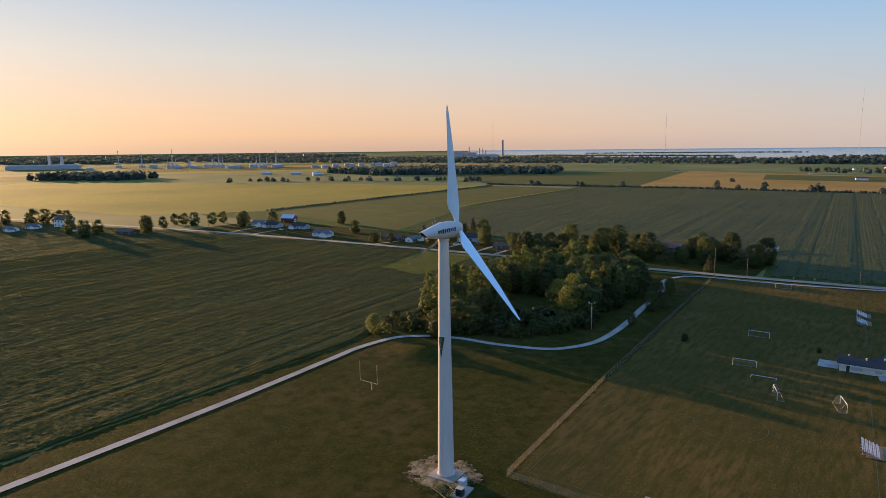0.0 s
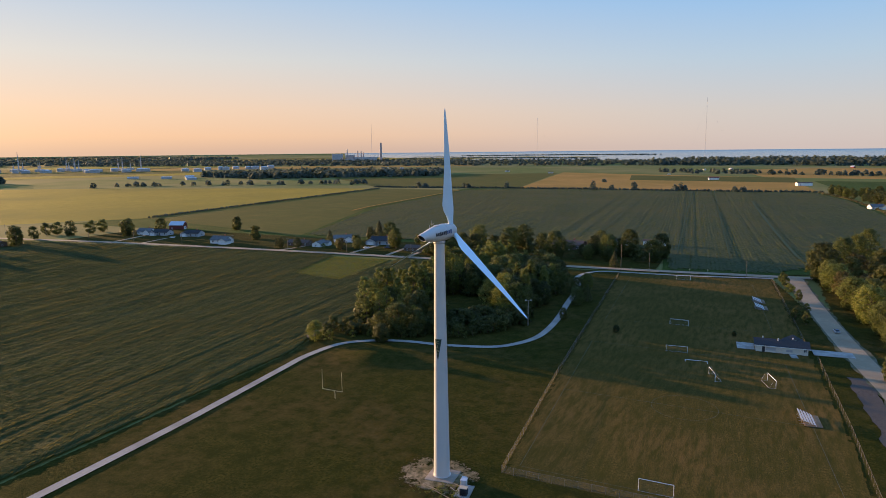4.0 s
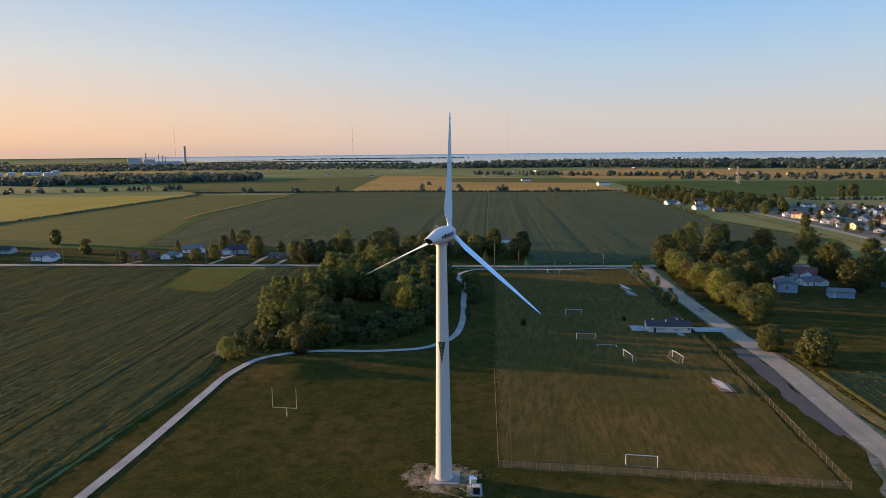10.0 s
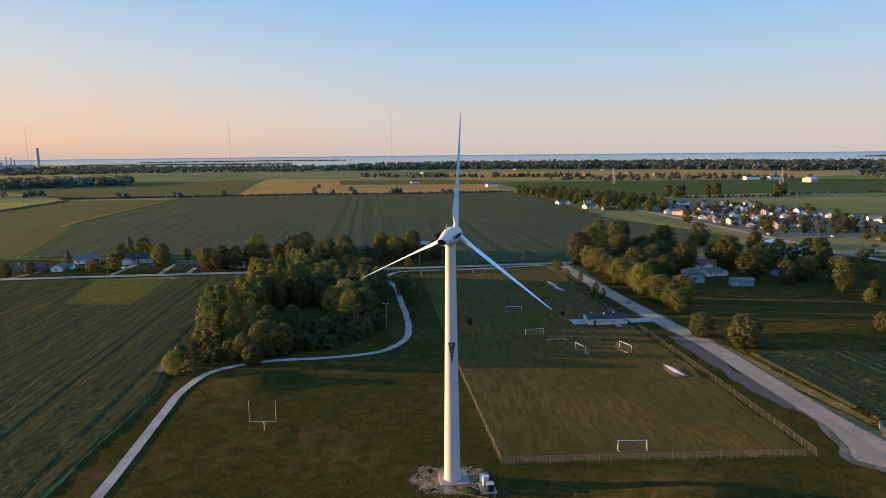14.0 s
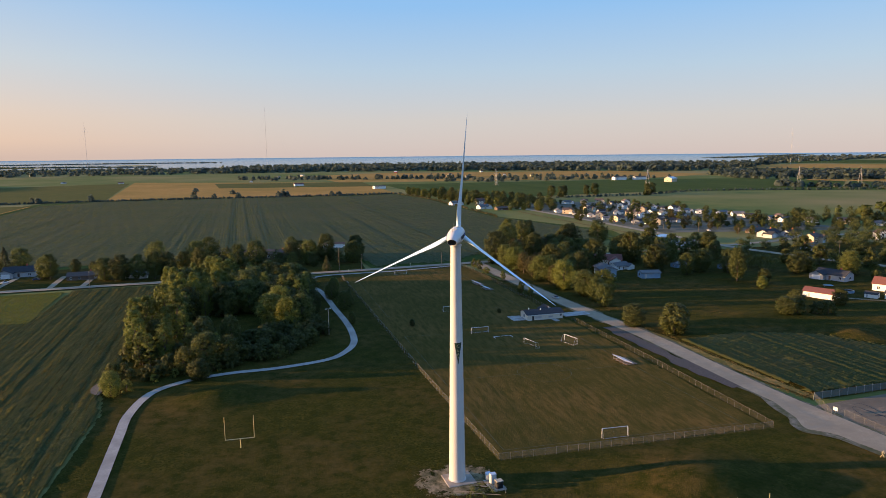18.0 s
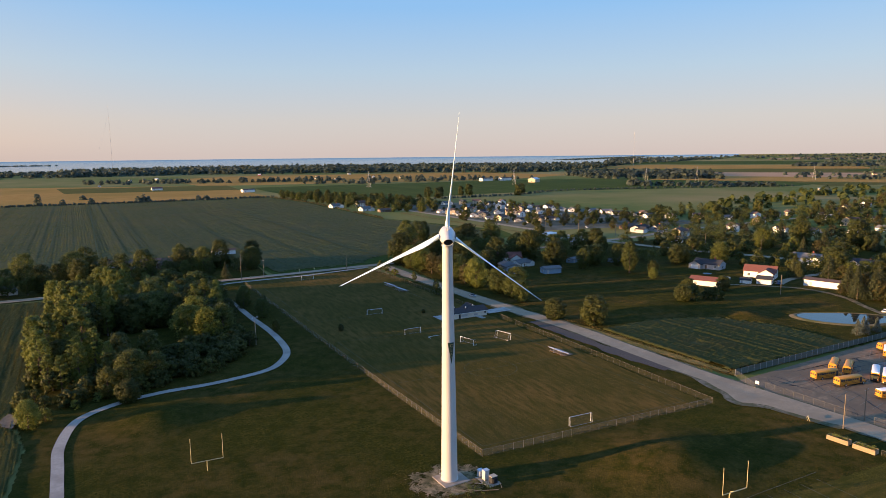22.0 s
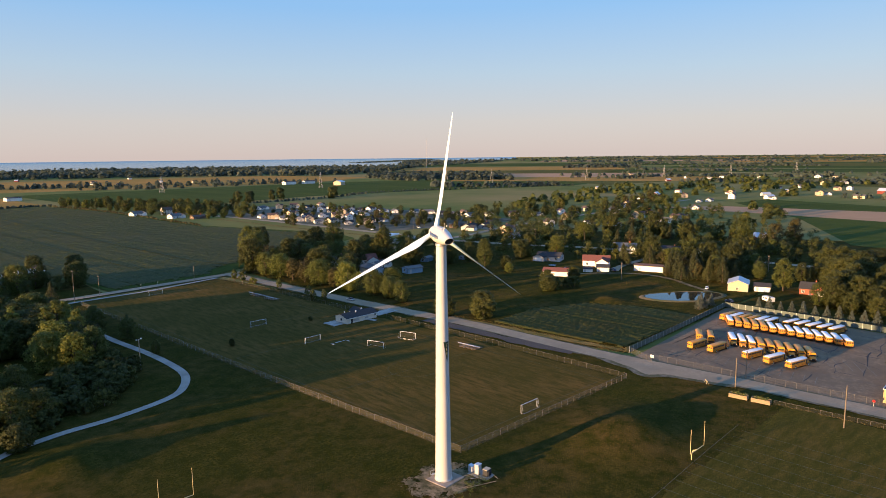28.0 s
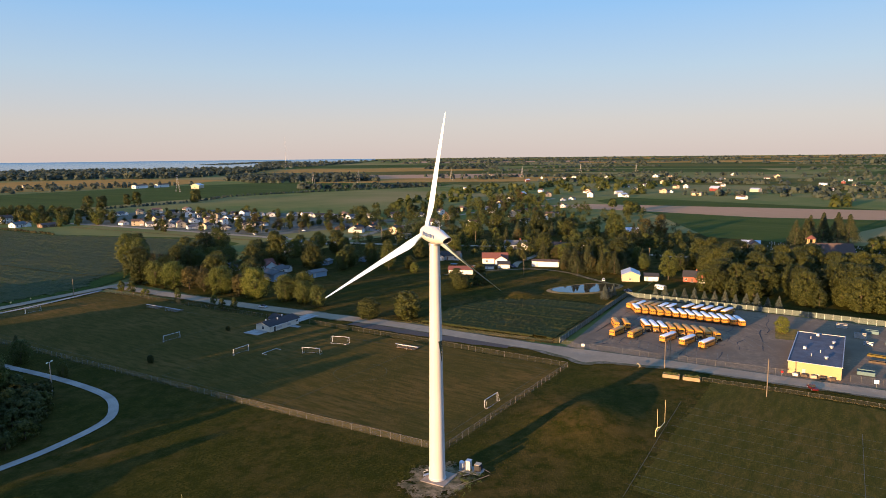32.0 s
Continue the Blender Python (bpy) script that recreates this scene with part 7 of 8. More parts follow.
part("lid", Shape().box(0, 0, 1.65, 1.7, 1.4, 0.1, 0, 0.03), M_TANSIDE, c)
c = thing("meter_box", pose(6.7, -2.5, 0.2, 0, 0, 8), "grey sloping meter box on a slab", "cabinet")
part("body", Shape().loft([[(-0.6, -0.5, z), (0.6, -0.5, z), (0.6, 0.5, z2), (-0.6, 0.5, z2)] for z, z2 in ((0.5, 0.3), (1.7, 1.95))]), M_METALROOF, c)
part("leg", Shape().box(0, 0, 0.3, 0.5, 0.4, 0.6), M_STEEL, c)

# loose poles, hoses and weeds at the foot of the turbine
for x0, y0, x1, y1 in ((-2.2, -5.4, 3.2, -7.0), (0.8, -6.8, 7.6, -9.4), (3.8, -2.4, 7.4, -3.6), (8.8, -8.8, 9.6, -6.2)):
    tagged(part("timber_pole", Shape().tube((x0, y0, 0.2), (x1, y1, 0.24), 0.09, 0.07, 8), M_TIMBER), "pale timber pole lying on the ground", "pole")
s = Shape()
pts = spline([(4.2, -4.4), (5.6, -5.2), (6.8, -5.6), (7.2, -6.8), (8.4, -7.4), (9.2, -6.8)], 0.3)
for p, q in zip(pts, pts[1:]):
    s.tube((p.x, p.y, 0.18), (q.x, q.y, 0.18), 0.07, None, 6)
tagged(part("hose", s, M_CONC), "pale hose curled on the ground", "hose")
wr = np.random.default_rng(77)
cs = [(1.5 + 6 * wr.random(), -8.2 + 4.5 * wr.random(), 0.35) for k in range(60)] + [(-4 + 8 * wr.random(), -9.5 + 3 * wr.random(), 0.25) for k in range(30)]
tagged(part("weeds", leaf_cloud(cs, [0.42] * len(cs), 16, 0.1, wr), M_LEAF_Y), "yellow weeds growing through the stony ground", "weeds", "", "stuff")


# ---- pond behind the small field ----
def pond():
    n, s, b = 48, Shape(), Shape()
    for i in range(n):
        a = 2 * math.pi * i / n
        r = 1 + 0.12 * math.sin(2 * a + 0.6) + 0.06 * math.sin(3 * a)
        c, d = math.cos(a), math.sin(a)
        x, y = 19 * r * c, 11 * r * d
        u, v = x * math.cos(radians(-40)) - y * math.sin(radians(-40)), x * math.sin(radians(-40)) + y * math.cos(radians(-40))
        s.v.append((221 + u, 52 + v, 0.45))
        for k, z in ((0.97, 0.3), (1.02, 0.6), (1.06, 0.6), (1.16, 0.0)):
            b.v.append((221 + u * k, 52 + v * k, z))
    s.f = [tuple(range(n))]
    b.f = [(4 * i + k, 4 * ((i + 1) % n) + k, 4 * ((i + 1) % n) + k + 1, 4 * i + k + 1) for i in range(n) for k in range(3)]
    tagged(part("pond", s, M_WATER_STILL), "still pond reflecting the sky", "pond", "", "structure")
    tagged(part("pond_bank", b, M_BANK), "dry grassy pond bank", "", "", "structure")


M_BANK = material("pond_bank_earth", (0.10, 0.085, 0.04), (0.17, 0.125, 0.07), 0.8, 0.95, c3=(0.05, 0.06, 0.018), scale2=0.06, bump=0.1)
M_WATER_STILL = material("still_water", (0.01, 0.015, 0.018), (0.012, 0.018, 0.02), 0.5, 0.03, spec=0.6)
pond()
ribbon("dirt_track", [(238, 40), (250, 62), (262, 82), (262, 105), (240, 128), (215, 142)], 3, M_GRAVEL, 0.25, 4, "pale dirt track round the pond")
ribbon("driveway", [(262, 118), (280, 125), (310, 128), (345, 135), (356, 140)], 4.5, M_ROAD, 0.25, 5, "pale driveway")
field("forecourt", [(248, 322), (290, 318), (296, 345), (255, 352)], M_CONC, 0.1, 20, "pale concrete forecourt")
g = thing("forecourt_canopy", pose(262, 345, 0, 0, 0, 20), "white flat canopy over the forecourt", "canopy")
part("roof", Shape().box(0, 0, 5, 18, 10, 0.9, 0, 0.1), M_WPAINT, g)
for x in (-7, 7):
    for y in (-3.5, 3.5):
        part("column", Shape().tube((x, y, 0), (x, y, 4.6), 0.2, None, 8), M_WPAINT, g)
d = thing("satellite_dish", pose(352, 124, 0, 0, 0, 20), "large white satellite dish on a pole", "dish")
part("pole", Shape().tube((0, 0, 0), (0, 0, 3), 0.1, None, 8), M_STEEL, d)
part("reflector", Shape().lathe([(0.2, 0), (1.2, 0.2), (2.0, 0.7), (1.95, 0.75), (1.15, 0.28), (0.1, 0.06)], 24), M_WPAINT, d, at=pose(0, 0, 3.2, 60, 0, 180))
t = thing("trampoline", pose(250, 158, 0), "round trampoline with a blue edge in a garden", "trampoline")
part("mat", Shape().lathe([(2.2, 0.8), (2.2, 0.86)], 20), M_BLACK, t)
part("edge", Shape().lathe([(2.2, 0.78), (2.55, 0.8), (2.55, 0.9), (2.2, 0.92)], 20), M_TEAL, t)
for k in range(4):
    part("leg", Shape().tube((2.4 * math.cos(k * 1.57), 2.4 * math.sin(k * 1.57), 0), (2.4 * math.cos(k * 1.57), 2.4 * math.sin(k * 1.57), 0.8), 0.04, None, 6), M_STEEL, t)
p = thing("garden_pool", pose(248, 143, 0), "round blue garden pool beside the barn", "pool")
part("wall", Shape().lathe([(3.0, 0), (3.05, 1.2), (2.9, 1.2), (2.9, 1.0)], 24), M_BLUESIDE, p)
part("water", Shape().lathe([(2.9, 0.98), (2.9, 1.0)], 24), M_TEAL, p)


# ---- church with a belfry ----
def church():
    t = thing("church", pose(408, -54, 0, 0, 0, 110), "pale church with a brown roof and belfry", "church")
    w, r = gable(24, 13, 5, 5.5, 0.6)
    part("wall", w, M_CREAM, t)
    part("roof", r, M_SHINGLE_B, t)
    w, r = gable(20, 9, 4, 3.5, 0.6)
    part("hall_wall", w, M_CREAM, t, at=pose(18, 6, 0, 0, 0, 0))
    part("hall_roof", r, M_SHINGLE_B, t, at=pose(18, 6, 0, 0, 0, 0))
    b = part("belfry", Shape().box(13, -3, 5, 4.6, 4.6, 10, 0, 0.1), M_CREAM, t)
    part("belfry_roof", Shape().lathe([(3.4, 13), (3.4, 13.2), (2.2, 14.3), (0.3, 15.6)], 8, (13, -3)), M_SHINGLE_R, b)
    for x in (-1.8, 1.8):
        for y in (-1.8, 1.8):
            part("belfry_post", Shape().box(13 + x, -3 + y, 11.5, 0.6, 0.6, 3.2), M_CREAM, b)
    part("arched_door", Shape().tube((-12.05, 0, 3), (-12.2, 0, 3), 2.2, None, 20).box(-12.1, 0, 1.5, 0.2, 4.4, 3), M_DARK, t)


church()
gs = Shape()
gr = np.random.default_rng(8)
for i in range(170):
    x, y = 420 + 60 * gr.random(), -95 + 90 * gr.random()
    gs.box(x, y, 0.5, 0.7, 0.25, 1.0, 90 + 5 * gr.normal(), 0.04)
tagged(part("gravestones", gs, M_CONC), "rows of small grey gravestones", "gravestones", "", "stuff")


# ---- the distance: woods, hedges, works, masts ----
def woods(name, spots, height, spread, label, mat=None, per=16, seed=3):
    """Many far trees in one mesh, each a dome of overlapping leaf sprays."""
    rng = np.random.default_rng(seed)
    s = Shape()
    for x, y in spots:
        px, py, pz, k = far(x, y)
        h, r = height * (0.6 + 0.55 * rng.random()), spread * (0.42 + 0.28 * rng.random())
        q = (np.arange(per) + rng.random(per)) / per
        a, up = 2.39996 * np.arange(per) + rng.random() * 6.28, 0.06 + 0.94 * q
        ring = np.sqrt(1 - up ** 2 * 0.98)
        nrm = np.stack([np.cos(a) * ring, np.sin(a) * ring, 0.25 + 0.75 * up], 1) + rng.normal(scale=0.28, size=(per, 3))
        nrm /= np.linalg.norm(nrm, axis=1)[:, None]
        p = np.stack([r * np.cos(a) * ring, r * np.sin(a) * ring, h * up], 1) * (0.8 + 0.28 * rng.random(per))[:, None]
        u = np.cross(nrm, rng.normal(size=(per, 3)))
        u /= np.linalg.norm(u, axis=1)[:, None]
        w = np.cross(nrm, u)
        z = (math.sqrt((r * r + r * h) * 5.2 / per) * (0.5 + 0.5 * rng.random(per)))[:, None]
        v = np.stack([p - u * z, p - w * z * 0.8 - nrm * z * 0.2, p + u * z, p + w * z * 0.8 + nrm * z * 0.1], 1).reshape(-1, 3)
        v[:, 2] = np.maximum(v[:, 2], 0)
        s.add((v * k + np.array((px, py, pz))).tolist(), [(4 * i, 4 * i + 1, 4 * i + 2, 4 * i + 3) for i in range(per)])
    return tagged(part(name, s, mat or M_LEAF_HAZE), label, "woods", "", "stuff")


def along(line, width, gap, seed):
    rng = np.random.default_rng(seed)
    return [(p.x + rng.normal() * width / 2, p.y + rng.normal() * width / 2) for p in spline(line, gap)]


def over(poly, n, seed):
    rng = np.random.default_rng(seed)
    xs, ys = [p[0] for p in poly], [p[1] for p in poly]
    out, k = [], 0
    while len(out) < n and k < 30 * n:
        k += 1
        x, y = min(xs) + (max(xs) - min(xs)) * rng.random(), min(ys) + (max(ys) - min(ys)) * rng.random()
        if inside(x, y, poly):
            out.append((x, y))
    return out


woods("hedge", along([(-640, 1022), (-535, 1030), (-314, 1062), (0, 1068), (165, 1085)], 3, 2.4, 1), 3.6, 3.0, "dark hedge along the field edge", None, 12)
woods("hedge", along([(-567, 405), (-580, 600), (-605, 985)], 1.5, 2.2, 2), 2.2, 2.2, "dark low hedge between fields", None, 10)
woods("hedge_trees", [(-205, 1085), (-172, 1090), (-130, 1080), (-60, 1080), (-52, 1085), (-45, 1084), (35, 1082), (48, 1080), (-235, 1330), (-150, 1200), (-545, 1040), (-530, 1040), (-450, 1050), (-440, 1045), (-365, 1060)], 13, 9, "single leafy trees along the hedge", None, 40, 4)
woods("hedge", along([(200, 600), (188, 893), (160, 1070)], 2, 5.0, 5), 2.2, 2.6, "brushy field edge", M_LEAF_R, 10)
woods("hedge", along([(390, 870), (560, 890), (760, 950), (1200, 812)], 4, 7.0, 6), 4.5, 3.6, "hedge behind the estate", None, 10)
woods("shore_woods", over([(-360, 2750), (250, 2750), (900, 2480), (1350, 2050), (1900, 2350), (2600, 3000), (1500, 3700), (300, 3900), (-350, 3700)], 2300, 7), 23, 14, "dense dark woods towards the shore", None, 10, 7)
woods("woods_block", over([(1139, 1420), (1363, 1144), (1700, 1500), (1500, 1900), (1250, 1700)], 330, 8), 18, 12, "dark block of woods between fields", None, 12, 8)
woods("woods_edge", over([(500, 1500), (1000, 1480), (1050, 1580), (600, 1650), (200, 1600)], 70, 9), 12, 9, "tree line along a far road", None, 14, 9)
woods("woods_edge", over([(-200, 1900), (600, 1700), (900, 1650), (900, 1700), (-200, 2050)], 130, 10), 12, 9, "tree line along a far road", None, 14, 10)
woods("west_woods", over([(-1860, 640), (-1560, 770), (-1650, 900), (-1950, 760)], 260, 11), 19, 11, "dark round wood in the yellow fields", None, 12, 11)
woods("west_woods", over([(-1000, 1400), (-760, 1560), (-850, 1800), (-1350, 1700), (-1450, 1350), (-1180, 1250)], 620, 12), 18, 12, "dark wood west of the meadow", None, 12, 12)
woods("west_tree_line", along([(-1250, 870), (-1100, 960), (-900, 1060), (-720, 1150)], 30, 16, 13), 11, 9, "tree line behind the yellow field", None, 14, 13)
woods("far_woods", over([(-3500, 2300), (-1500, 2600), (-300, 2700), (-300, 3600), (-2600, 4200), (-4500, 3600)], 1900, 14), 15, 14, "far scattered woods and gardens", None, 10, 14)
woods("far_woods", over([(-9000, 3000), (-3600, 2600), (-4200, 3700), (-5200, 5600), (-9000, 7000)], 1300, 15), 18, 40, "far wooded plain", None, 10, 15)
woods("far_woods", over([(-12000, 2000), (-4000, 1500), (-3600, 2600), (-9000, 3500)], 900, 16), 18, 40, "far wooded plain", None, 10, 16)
woods("town_woods", over([(600, 420), (980, 470), (1300, 560), (1300, 760), (900, 620), (600, 520)], 70, 17), 12, 9, "leafy gardens at the edge of town", M_LEAF, 14, 17)
woods("town_woods", over([(980, 430), (1300, 300), (1700, 300), (1800, 700), (1300, 620)], 90, 18), 12, 10, "leafy gardens at the edge of town", M_LEAF, 12, 18)
rng_h = np.random.default_rng(61)
hedges = []
for i in range(24):       # hedgerows and shelter belts in the eastern farmland
    d, a0 = 1300 * 1.10 ** i, rng_h.uniform(-38, 36)
    span = rng_h.uniform(5, 16)
    line = [(d * (1 + 0.02 * k * rng_h.normal()) * math.cos(radians(a0 + span * k / 3)), d * math.sin(radians(a0 + span * k / 3))) for k in range(4)]
    hedges += along(line, 8 + d * 0.008, 5 + d * 0.002, i)
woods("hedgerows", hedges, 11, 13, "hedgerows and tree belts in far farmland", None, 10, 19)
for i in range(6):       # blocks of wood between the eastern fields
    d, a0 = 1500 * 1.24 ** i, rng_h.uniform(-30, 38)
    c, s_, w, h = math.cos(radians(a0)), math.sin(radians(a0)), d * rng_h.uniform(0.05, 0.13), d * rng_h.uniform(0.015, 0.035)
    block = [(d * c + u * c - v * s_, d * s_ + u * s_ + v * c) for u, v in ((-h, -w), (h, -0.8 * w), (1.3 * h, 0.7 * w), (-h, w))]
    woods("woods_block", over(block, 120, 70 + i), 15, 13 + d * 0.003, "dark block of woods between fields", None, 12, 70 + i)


def garden_trees(poly, n, gap, avoid, seed, label, lo=6.5, hi=13.0):
    """Leafy trees closing the gardens of the town, joined."""
    rng = np.random.default_rng(seed)
    s, done = Shape(), []
    for x, y in over(poly, n * 6, seed):
        if len(done) >= n or any((x - a) ** 2 + (y - b) ** 2 < gap * gap for a, b in done) or any((x - a) ** 2 + (y - b) ** 2 < r * r for a, b, r in avoid):
            continue
        done.append((x, y))
        h = rng.uniform(lo, hi)
        w = h * rng.uniform(0.38, 0.56)
        cs, rs = [], []
        for k in range(13):
            q, a = rng.random(), rng.random() * 6.283
            ring = w * math.sin(math.pi * (0.12 + 0.82 * q)) ** 0.7 * math.sqrt(rng.random()) * 0.85
            cs.append((x + ring * math.cos(a), y + ring * math.sin(a), 1.2 + (h - 2.5) * q))
            rs.append(w * rng.uniform(0.28, 0.48))
        cl = leaf_cloud(cs, rs, 42, 0.46, rng)
        s.add(cl.v, cl.f)
        s.tube((x, y, -0.2), (x, y, h * 0.7), 0.3, 0.1, 5)
    tagged(part("garden_trees", s, M_LEAF_D if seed % 2 else M_LEAF), label, "trees", "", "stuff")


clusters = []
for i in range(40):       # gardens, shelter belts and copses of the far east
    d, a0 = 1020 * (3.2 ** rng_h.random()), rng_h.uniform(-32, 34)
    for k in range(int(rng_h.integers(8, 20))):
        u, v = rng_h.normal() * d * 0.006, rng_h.normal() * d * 0.028
        c, s_ = math.cos(radians(a0)), math.sin(radians(a0))
        x, y = d * c + u * c - v * s_, d * s_ + u * s_ + v * c
        if x > 985:
            clusters.append((x, y))
woods("tree_clumps", clusters, 11, 9, "clumps of trees round far farms and gardens", None, 16, 90)


def far_barn(x, y, turn, w, wall, roof_m, label):
    px, py, pz, k = far(x, y)
    t = thing("far_barn", Matrix.LocRotScale((px, py, pz), Euler((0, 0, radians(turn))), (k, k, k)), label, "barn")
    a, b = gable(w, w * 0.45, 4.2, 2.2)
    part("wall", a, wall, t)
    part("roof", b, roof_m, t)


for i in range(22):
    d, a0 = 1000 * (2.6 ** rng_h.random()), rng_h.uniform(-24, 32)
    far_barn(d * math.cos(radians(a0)), d * math.sin(radians(a0)), rng_h.uniform(0, 180), rng_h.uniform(10, 18), (M_SIDING, M_TANSIDE, M_SIDING, M_GREYSIDE)[i % 4], (M_METALROOF, M_SHINGLE_B, M_SHINGLE_G)[i % 3],
             ("far white barn with a pale roof", "far tan barn with a brown roof", "far white barn with a grey roof", "far grey barn among trees")[i % 4])
far_barn(433, 0, 20, 15, M_CREAM, M_SHINGLE_B, "cream hall with a brown roof by a car park")

# camper trailer on the grass behind the spruces
cv = thing("camper_trailer", pose(238.8, 16.5, 0, 0, 0, 60), "white camper trailer parked on the grass", "trailer")
body = part("body", Shape().loft([[(x, -1.2 * q, 0.6 + e), (x, 1.2 * q, 0.6 + e), (x, 1.2 * q, 2.7 - e), (x, -1.2 * q, 2.7 - e)] for x, q, e in ((-3.1, 0.93, 0.25), (-2.9, 1, 0), (2.7, 1, 0), (3.2, 0.93, 0.45))]), M_WPAINT, cv)
for x, w in ((-1.9, 1.0), (0.2, 1.2), (2.0, 0.7)):
    for s_ in (-1, 1):
        part("window", Shape().box(x, s_ * 1.21, 1.9, w, 0.05, 0.6), M_GLASS, body)
part("door", Shape().box(1.2, -1.22, 1.5, 0.7, 0.05, 1.7), M_GREYSIDE, body)
part("roof_vent", Shape().box(0, 0, 2.8, 0.9, 0.8, 0.25, 0, 0.05), M_STEEL, body)
part("drawbar", Shape().tube((3.1, -0.6, 0.6), (4.5, 0, 0.5), 0.06).tube((3.1, 0.6, 0.6), (4.5, 0, 0.5), 0.06).tube((4.4, 0, 0.5), (4.4, 0, 0), 0.05), M_STEEL, cv)
for s_ in (-1, 1):
    wheel(cv, -0.3, s_ * 1.05, 0.36, 0.22)


HOMES = [(226, 137, 13), (273, 139, 15), (258, 124, 9), (250, 130, 8), (283, 99, 13), (340, 162, 11), (361, 132, 12), (260, 40, 13), (264, 29, 10), (274, 8, 12), (270, 175, 13), (368, 106, 12), (376, 308, 12), (345, 276, 12), (377, 377, 12), (369, 350, 12), (388, 346, 12), (517, 342, 12), (579, 287, 12)]
STREET = [(p.x, p.y, 8) for p in spline(TOWN_ROAD, 8)] + [(p.x, p.y, 7) for p in spline(MAIN_ROAD, 8)]
garden_trees([(262, 172), (300, 112), (345, 60), (352, 250), (330, 316), (262, 262), (240, 230)], 40, 9, HOMES + STREET, 301, "dense leafy garden trees round the houses")
garden_trees([(362, 60), (430, 40), (500, 110), (640, 250), (560, 340), (440, 440), (340, 450), (352, 250)], 100, 10, HOMES + STREET, 302, "green garden trees among the town houses")
garden_trees([(300, 60), (330, 30), (420, 20), (480, 60), (420, 130), (330, 130)], 34, 9, HOMES + STREET, 303, "dense leafy garden trees round the houses")
garden_trees([(640, 250), (760, 330), (960, 420), (900, 480), (620, 400)], 70, 12, [], 304, "green garden trees among the town houses")
garden_trees([(-110, 298), (-60, 302), (0, 310), (0, 338), (-60, 362), (-110, 350)], 16, 9, [(-268, 288, 13), (-246, 290, 13), (-249, 320, 11), (-208, 308, 12), (-165, 292, 15), (-132, 296, 12), (-84, 365, 11), (-62, 352, 16), (-204, 300, 10), (-176, 300, 10)], 305, "dark garden trees along the main road")
garden_trees([(285, 690), (296, 420), (480, 400), (470, 560), (430, 740), (330, 770)], 90, 9, STREET, 307, "small dark garden trees between the estate houses", 4, 8)
garden_trees([(400, 150), (470, 60), (700, 160), (720, 330), (640, 400), (560, 420), (450, 330)], 75, 11, HOMES + STREET, 309, "dark garden trees at the east of the town", 7, 14)
garden_trees([(289, 288), (369, 332), (446, 492), (562, 482), (654, 444), (455, 320), (390, 221), (321, 232)], 75, 9, HOMES + STREET, 311, "dark garden trees north of the town street", 7, 14)
woods("far_woods", over([(3500, -1500), (14000, -3000), (14000, 9000), (5000, 6000), (4600, 1500)], 700, 20), 16, 45, "far wooded plain", None, 10, 20)
woods("far_woods", over([(2600, 3000), (5200, 4600), (5500, 6500), (3300, 4000)], 400, 21), 18, 20, "wooded shore", None, 10, 21)
woods("scrub", over([(1000, 200), (1500, 0), (1500, -500), (1000, -400)], 40, 22), 8, 8, "scrub and small trees in meadows", None, 14, 22)
woods("lone_trees", [(905, -28), (920, -40), (715, 190), (720, 184), (780, 235), (1075, 300), (1090, 290)], 16, 12, "lone trees between fields", M_LEAF, 40, 23)


def spit(pts, w, label):
    """Low wooded land in the lake: a strip of ground and a close cover of trees."""
    ribbon("spit_ground", pts, w, M_GREEN_FAR, 1.5, 60, "low green strip of land in the lake", wobble=w * 0.3)
    woods("spit_woods", along(pts, w * 0.3, 9, 31), 5, 24, label, None, 10, 31)


spit([(-3000, 6900), (-1800, 7400), (-900, 7300)], 260, "low wooded spit across the bay")
spit([(-2700, 4950), (-1800, 5050), (-1000, 4800)], 150, "low wooded island in the bay")
spit([(4300, 5900), (5600, 6900), (8000, 8800)], 400, "far wooded shore of the lake")

M_HAZE = material("pale_works_paint", (0.4464, 0.432, 0.4176), (0.3744, 0.36, 0.3528), 0.05, 0.7)
# steel and stack colours are paled to stand in for distance haze
M_WORKS = material("grey_works_steel", (0.48, 0.45, 0.43), (0.4, 0.38, 0.37), 0.05, 0.7)
M_STACK = material("brick_stack", (0.46, 0.37, 0.33), (0.4, 0.32, 0.29), 0.03, 0.85)


def at_far(x, y, turn=0):
    px, py, pz, k = far(x, y)
    return Matrix.LocRotScale((px, py, pz), Euler((0, 0, radians(turn))), (k, k, k))


def chimney(x, y, h, r, mat=None, label="tall brown chimney of the far power station"):
    t = thing("chimney", at_far(x, y), label, "chimney")
    part("shaft", Shape().lathe([(r * 1.15, 0), (r, h * 0.3), (r * 0.8, h)], 18), mat or M_STACK, t, "", True)
    part("rim", Shape().lathe([(r * 0.85, h - 2), (r * 0.92, h - 1.5), (r * 0.92, h), (r * 0.7, h)], 18), M_WORKS, t)


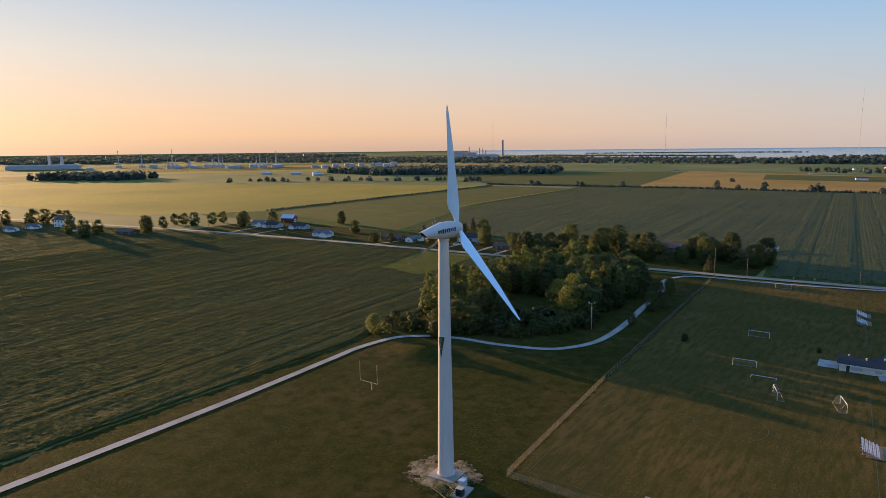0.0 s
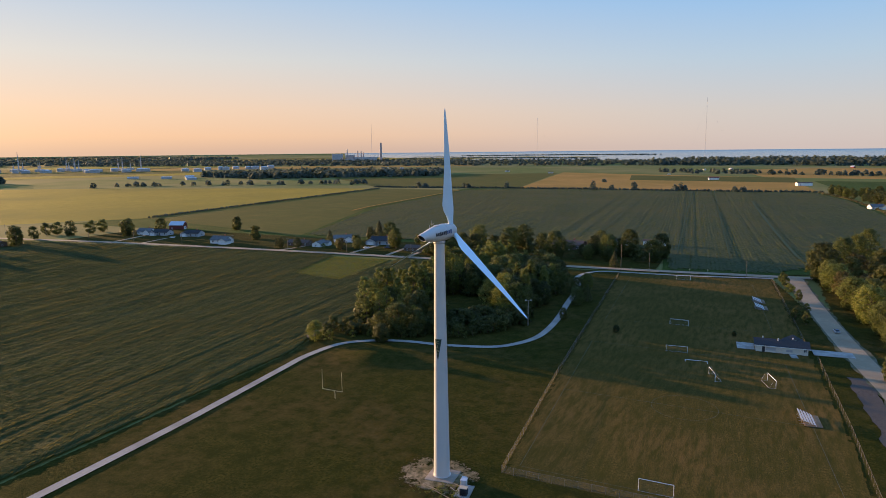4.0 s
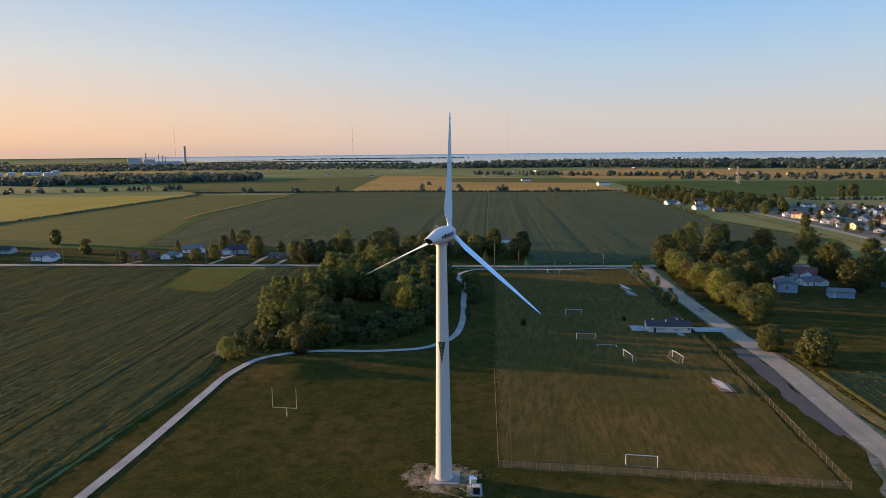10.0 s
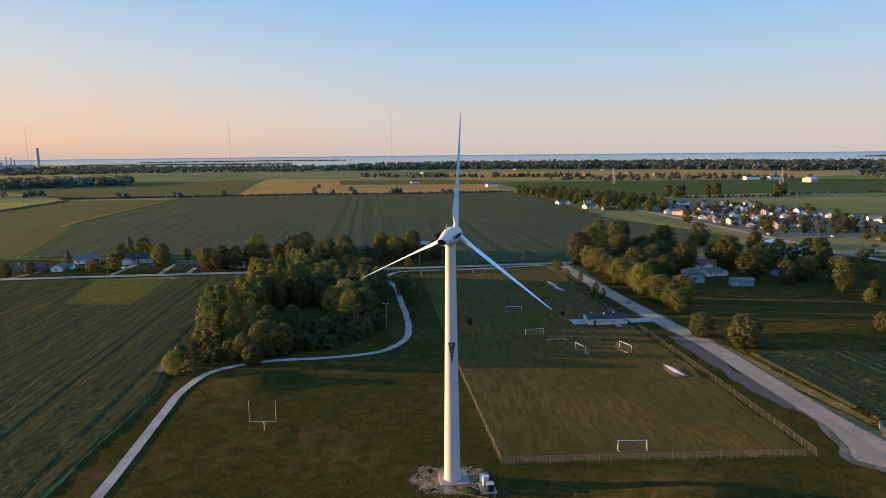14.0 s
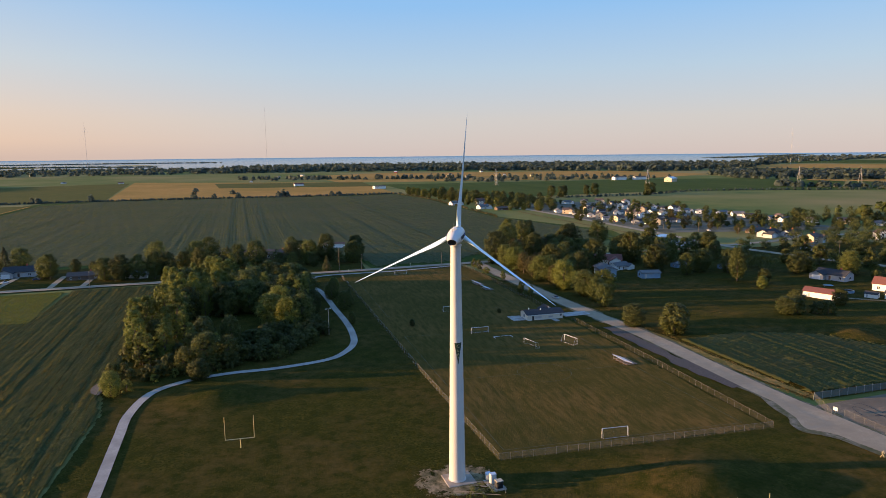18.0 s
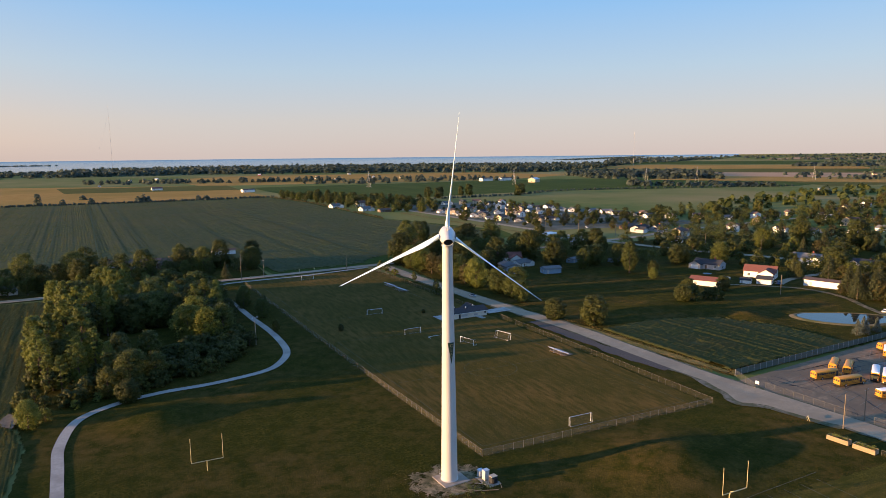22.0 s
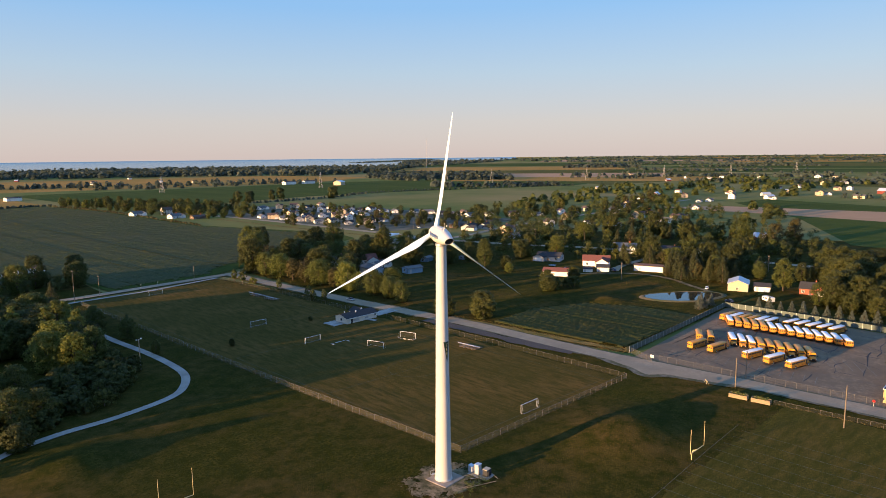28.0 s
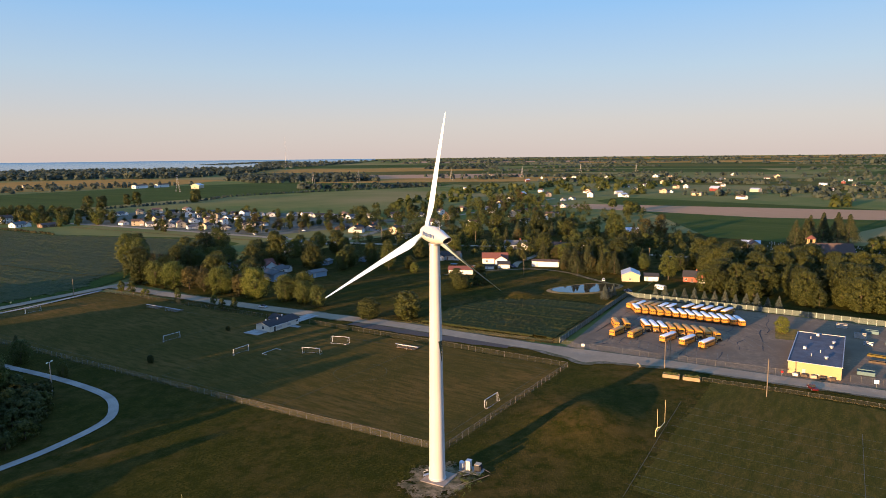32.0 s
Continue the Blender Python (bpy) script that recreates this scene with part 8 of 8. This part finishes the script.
chimney(-2440, 4080, 130, 9)
for x, y, h in ((-2560, 3950, 75), (-2500, 3900, 70), (-2620, 3900, 85), (-2530, 3980, 60)):
    chimney(x, y, h, 4.5)
p = thing("power_station", at_far(-2440, 3760, 20), "far power station of grey and cream blocks", "power station")
for nm, x, y, w, d, h, m in (("boiler_house", -160, 60, 70, 50, 52, M_HAZE), ("boiler_house", -60, 30, 60, 40, 44, M_STACK), ("turbine_hall", 60, 0, 150, 50, 30, M_WORKS), ("annex", -40, -50, 90, 30, 18, M_HAZE)):
    part(nm, Shape().box(x, y, h / 2, w, d, h, 0, 2), m, p)
for x, y, h in ((-2990, 1221, 62), (-3060, 1198, 60)):
    chimney(x, y, h, 7, M_WORKS, "dark chimney of the far works")
p = thing("works_hall", at_far(-3000, 1150, 60), "long low pale hall of the far works", "factory")
part("hall", Shape().box(0, 0, 9, 280, 60, 18, 0, 2), M_HAZE, p)
part("roof_ridge", Shape().box(0, 0, 19, 260, 14, 4, 0, 1), M_METALROOF, p)
rng = np.random.default_rng(55)
for i in range(26):      # storage tanks of the refinery
    f = i / 25
    x, y = -2650 + 900 * f + rng.normal() * 40, 1430 + 620 * f + rng.normal() * 90
    r, h = 11 + 9 * rng.random(), 9 + 5 * rng.random()
    t = thing("storage_tank", at_far(x, y), "white round storage tank of the refinery", "tank", "refinery tanks")
    part("shell", Shape().lathe([(r, 0), (r, h)], 24), M_HAZE, t)
    part("roof", Shape().lathe([(r * 1.01, h), (r * 0.5, h + 1.6), (0.3, h + 2.2)], 24), M_METALROOF, t)
for i in range(16):      # columns and flares
    f = i / 15
    x, y = -2900 + 620 * f + rng.normal() * 30, 1560 + 260 * f + rng.normal() * 60
    h = 38 + 50 * rng.random() ** 2
    t = thing("refinery_column", at_far(x, y), "slim grey refinery column", "column", "refinery columns")
    part("shaft", Shape().lathe([(2.6, 0), (2.4, h * 0.6), (1.2, h * 0.62), (1.0, h)], 10), M_WORKS, t)
    part("platform", Shape().lathe([(4, h * 0.5), (4, h * 0.53)], 10), M_WORKS, t)
    part("base", Shape().box(0, 0, 5, 26, 18, 10, 0, 0.5), M_WORKS, t)
for i in range(24):      # low works buildings and tank yard
    f = i / 23
    x, y = -1500 + 520 * f + rng.normal() * 40, 1230 + 500 * f + rng.normal() * 50
    t = thing("works_building", at_far(x, y, 30 + 30 * rng.random()), "low pale works building far off", "building", "works buildings")
    w, r = gable(16 + 18 * rng.random(), 12, 5, 1.5)
    part("wall", w, M_HAZE, t)
    part("roof", r, M_METALROOF, t)
for i in range(30):      # far houses and farms towards the shore and in the east
    x, y = (rng.uniform(-1300, 900), rng.uniform(1750, 2500)) if i < 14 else (rng.uniform(1050, 2000), rng.uniform(-300, 800))
    house(("far_white_house", "far_tan_house", "white_barn", "far_tall_house", "tan_barn", "red_barn")[i % 6], x, y, 180 * rng.random(), 0.95)
for x, y, turn, s in ((820, 1470, 10, 2.2), (880, 1470, 10, 2.15), (1240, 120, 70, 1.2), (1180, 330, 40, 1.0), (880, 1320, 30, 2.0)):
    house("long_white_barn" if s > 2.1 else "tan_barn", x, y, turn, s)
house("red_barn", 1234, 191, 70, 1.3)
house("white_barn", -20, 1500, 10, 1.5)
house("long_white_barn", 150, 1290, 20, 1.6)


def mast(x, y, h, label="very tall thin guyed radio mast"):
    t = thing("radio_mast", at_far(x, y), label, "mast", "radio masts")
    part("lattice", Shape().tube((0, 0, 0), (0, 0, h), 0.7, 0.5, 6), M_WORKS, t)
    for k in range(3):
        a = 2.1 * k
        part("guy_wire", Shape().tube((0, 0, h * 0.9), (h * 0.5 * math.cos(a), h * 0.5 * math.sin(a), 0), 0.05, None, 4), M_WORKS, t)


mast(-1064, 3529, 250)
mast(-204, 4316, 385)
mast(-1959, 3169, 225)
mast(2520, 2800, 190)


def pylon(x, y, h=38):
    t = thing("pylon", at_far(x, y, 40), "grey lattice power pylon in the fields", "pylon", "pylons")
    for sx in (-1, 1):
        for sy in (-1, 1):
            part("leg", Shape().tube((sx * 4, sy * 4, 0), (sx * 0.7, sy * 0.7, h * 0.72), 0.13, None, 4).tube((sx * 0.7, sy * 0.7, h * 0.72), (0, 0, h), 0.12, None, 4), M_WORKS, t)
    for k in range(4):
        z = h * 0.16 * k
        r = 4 - 3.3 * (0.16 * k) / 0.72
        r2 = 4 - 3.3 * (0.16 * k + 0.16) / 0.72
        part("brace", Shape().tube((-r, -r, z), (r2, -r2, z + h * 0.16), 0.14, None, 4).tube((r, -r, z), (-r2, -r2, z + h * 0.16), 0.14, None, 4).tube((r, r, z), (-r2, r2, z + h * 0.16), 0.14, None, 4), M_WORKS, t)
    for z, w in ((0.7, 9), (0.82, 7), (0.93, 5)):
        part("crossarm", Shape().tube((-w, 0, h * z), (w, 0, h * z), 0.22, None, 4).tube((-w, 0, h * z), (0, 0, h * z + 2), 0.14, None, 4).tube((w, 0, h * z), (0, 0, h * z + 2), 0.14, None, 4), M_WORKS, t)


for x, y in ((755, 1215), (1075, 1119), (1195, 1073), (1500, 980), (1800, 900), (430, 1330), (2100, 820), (2450, 730)):
    pylon(x, y)
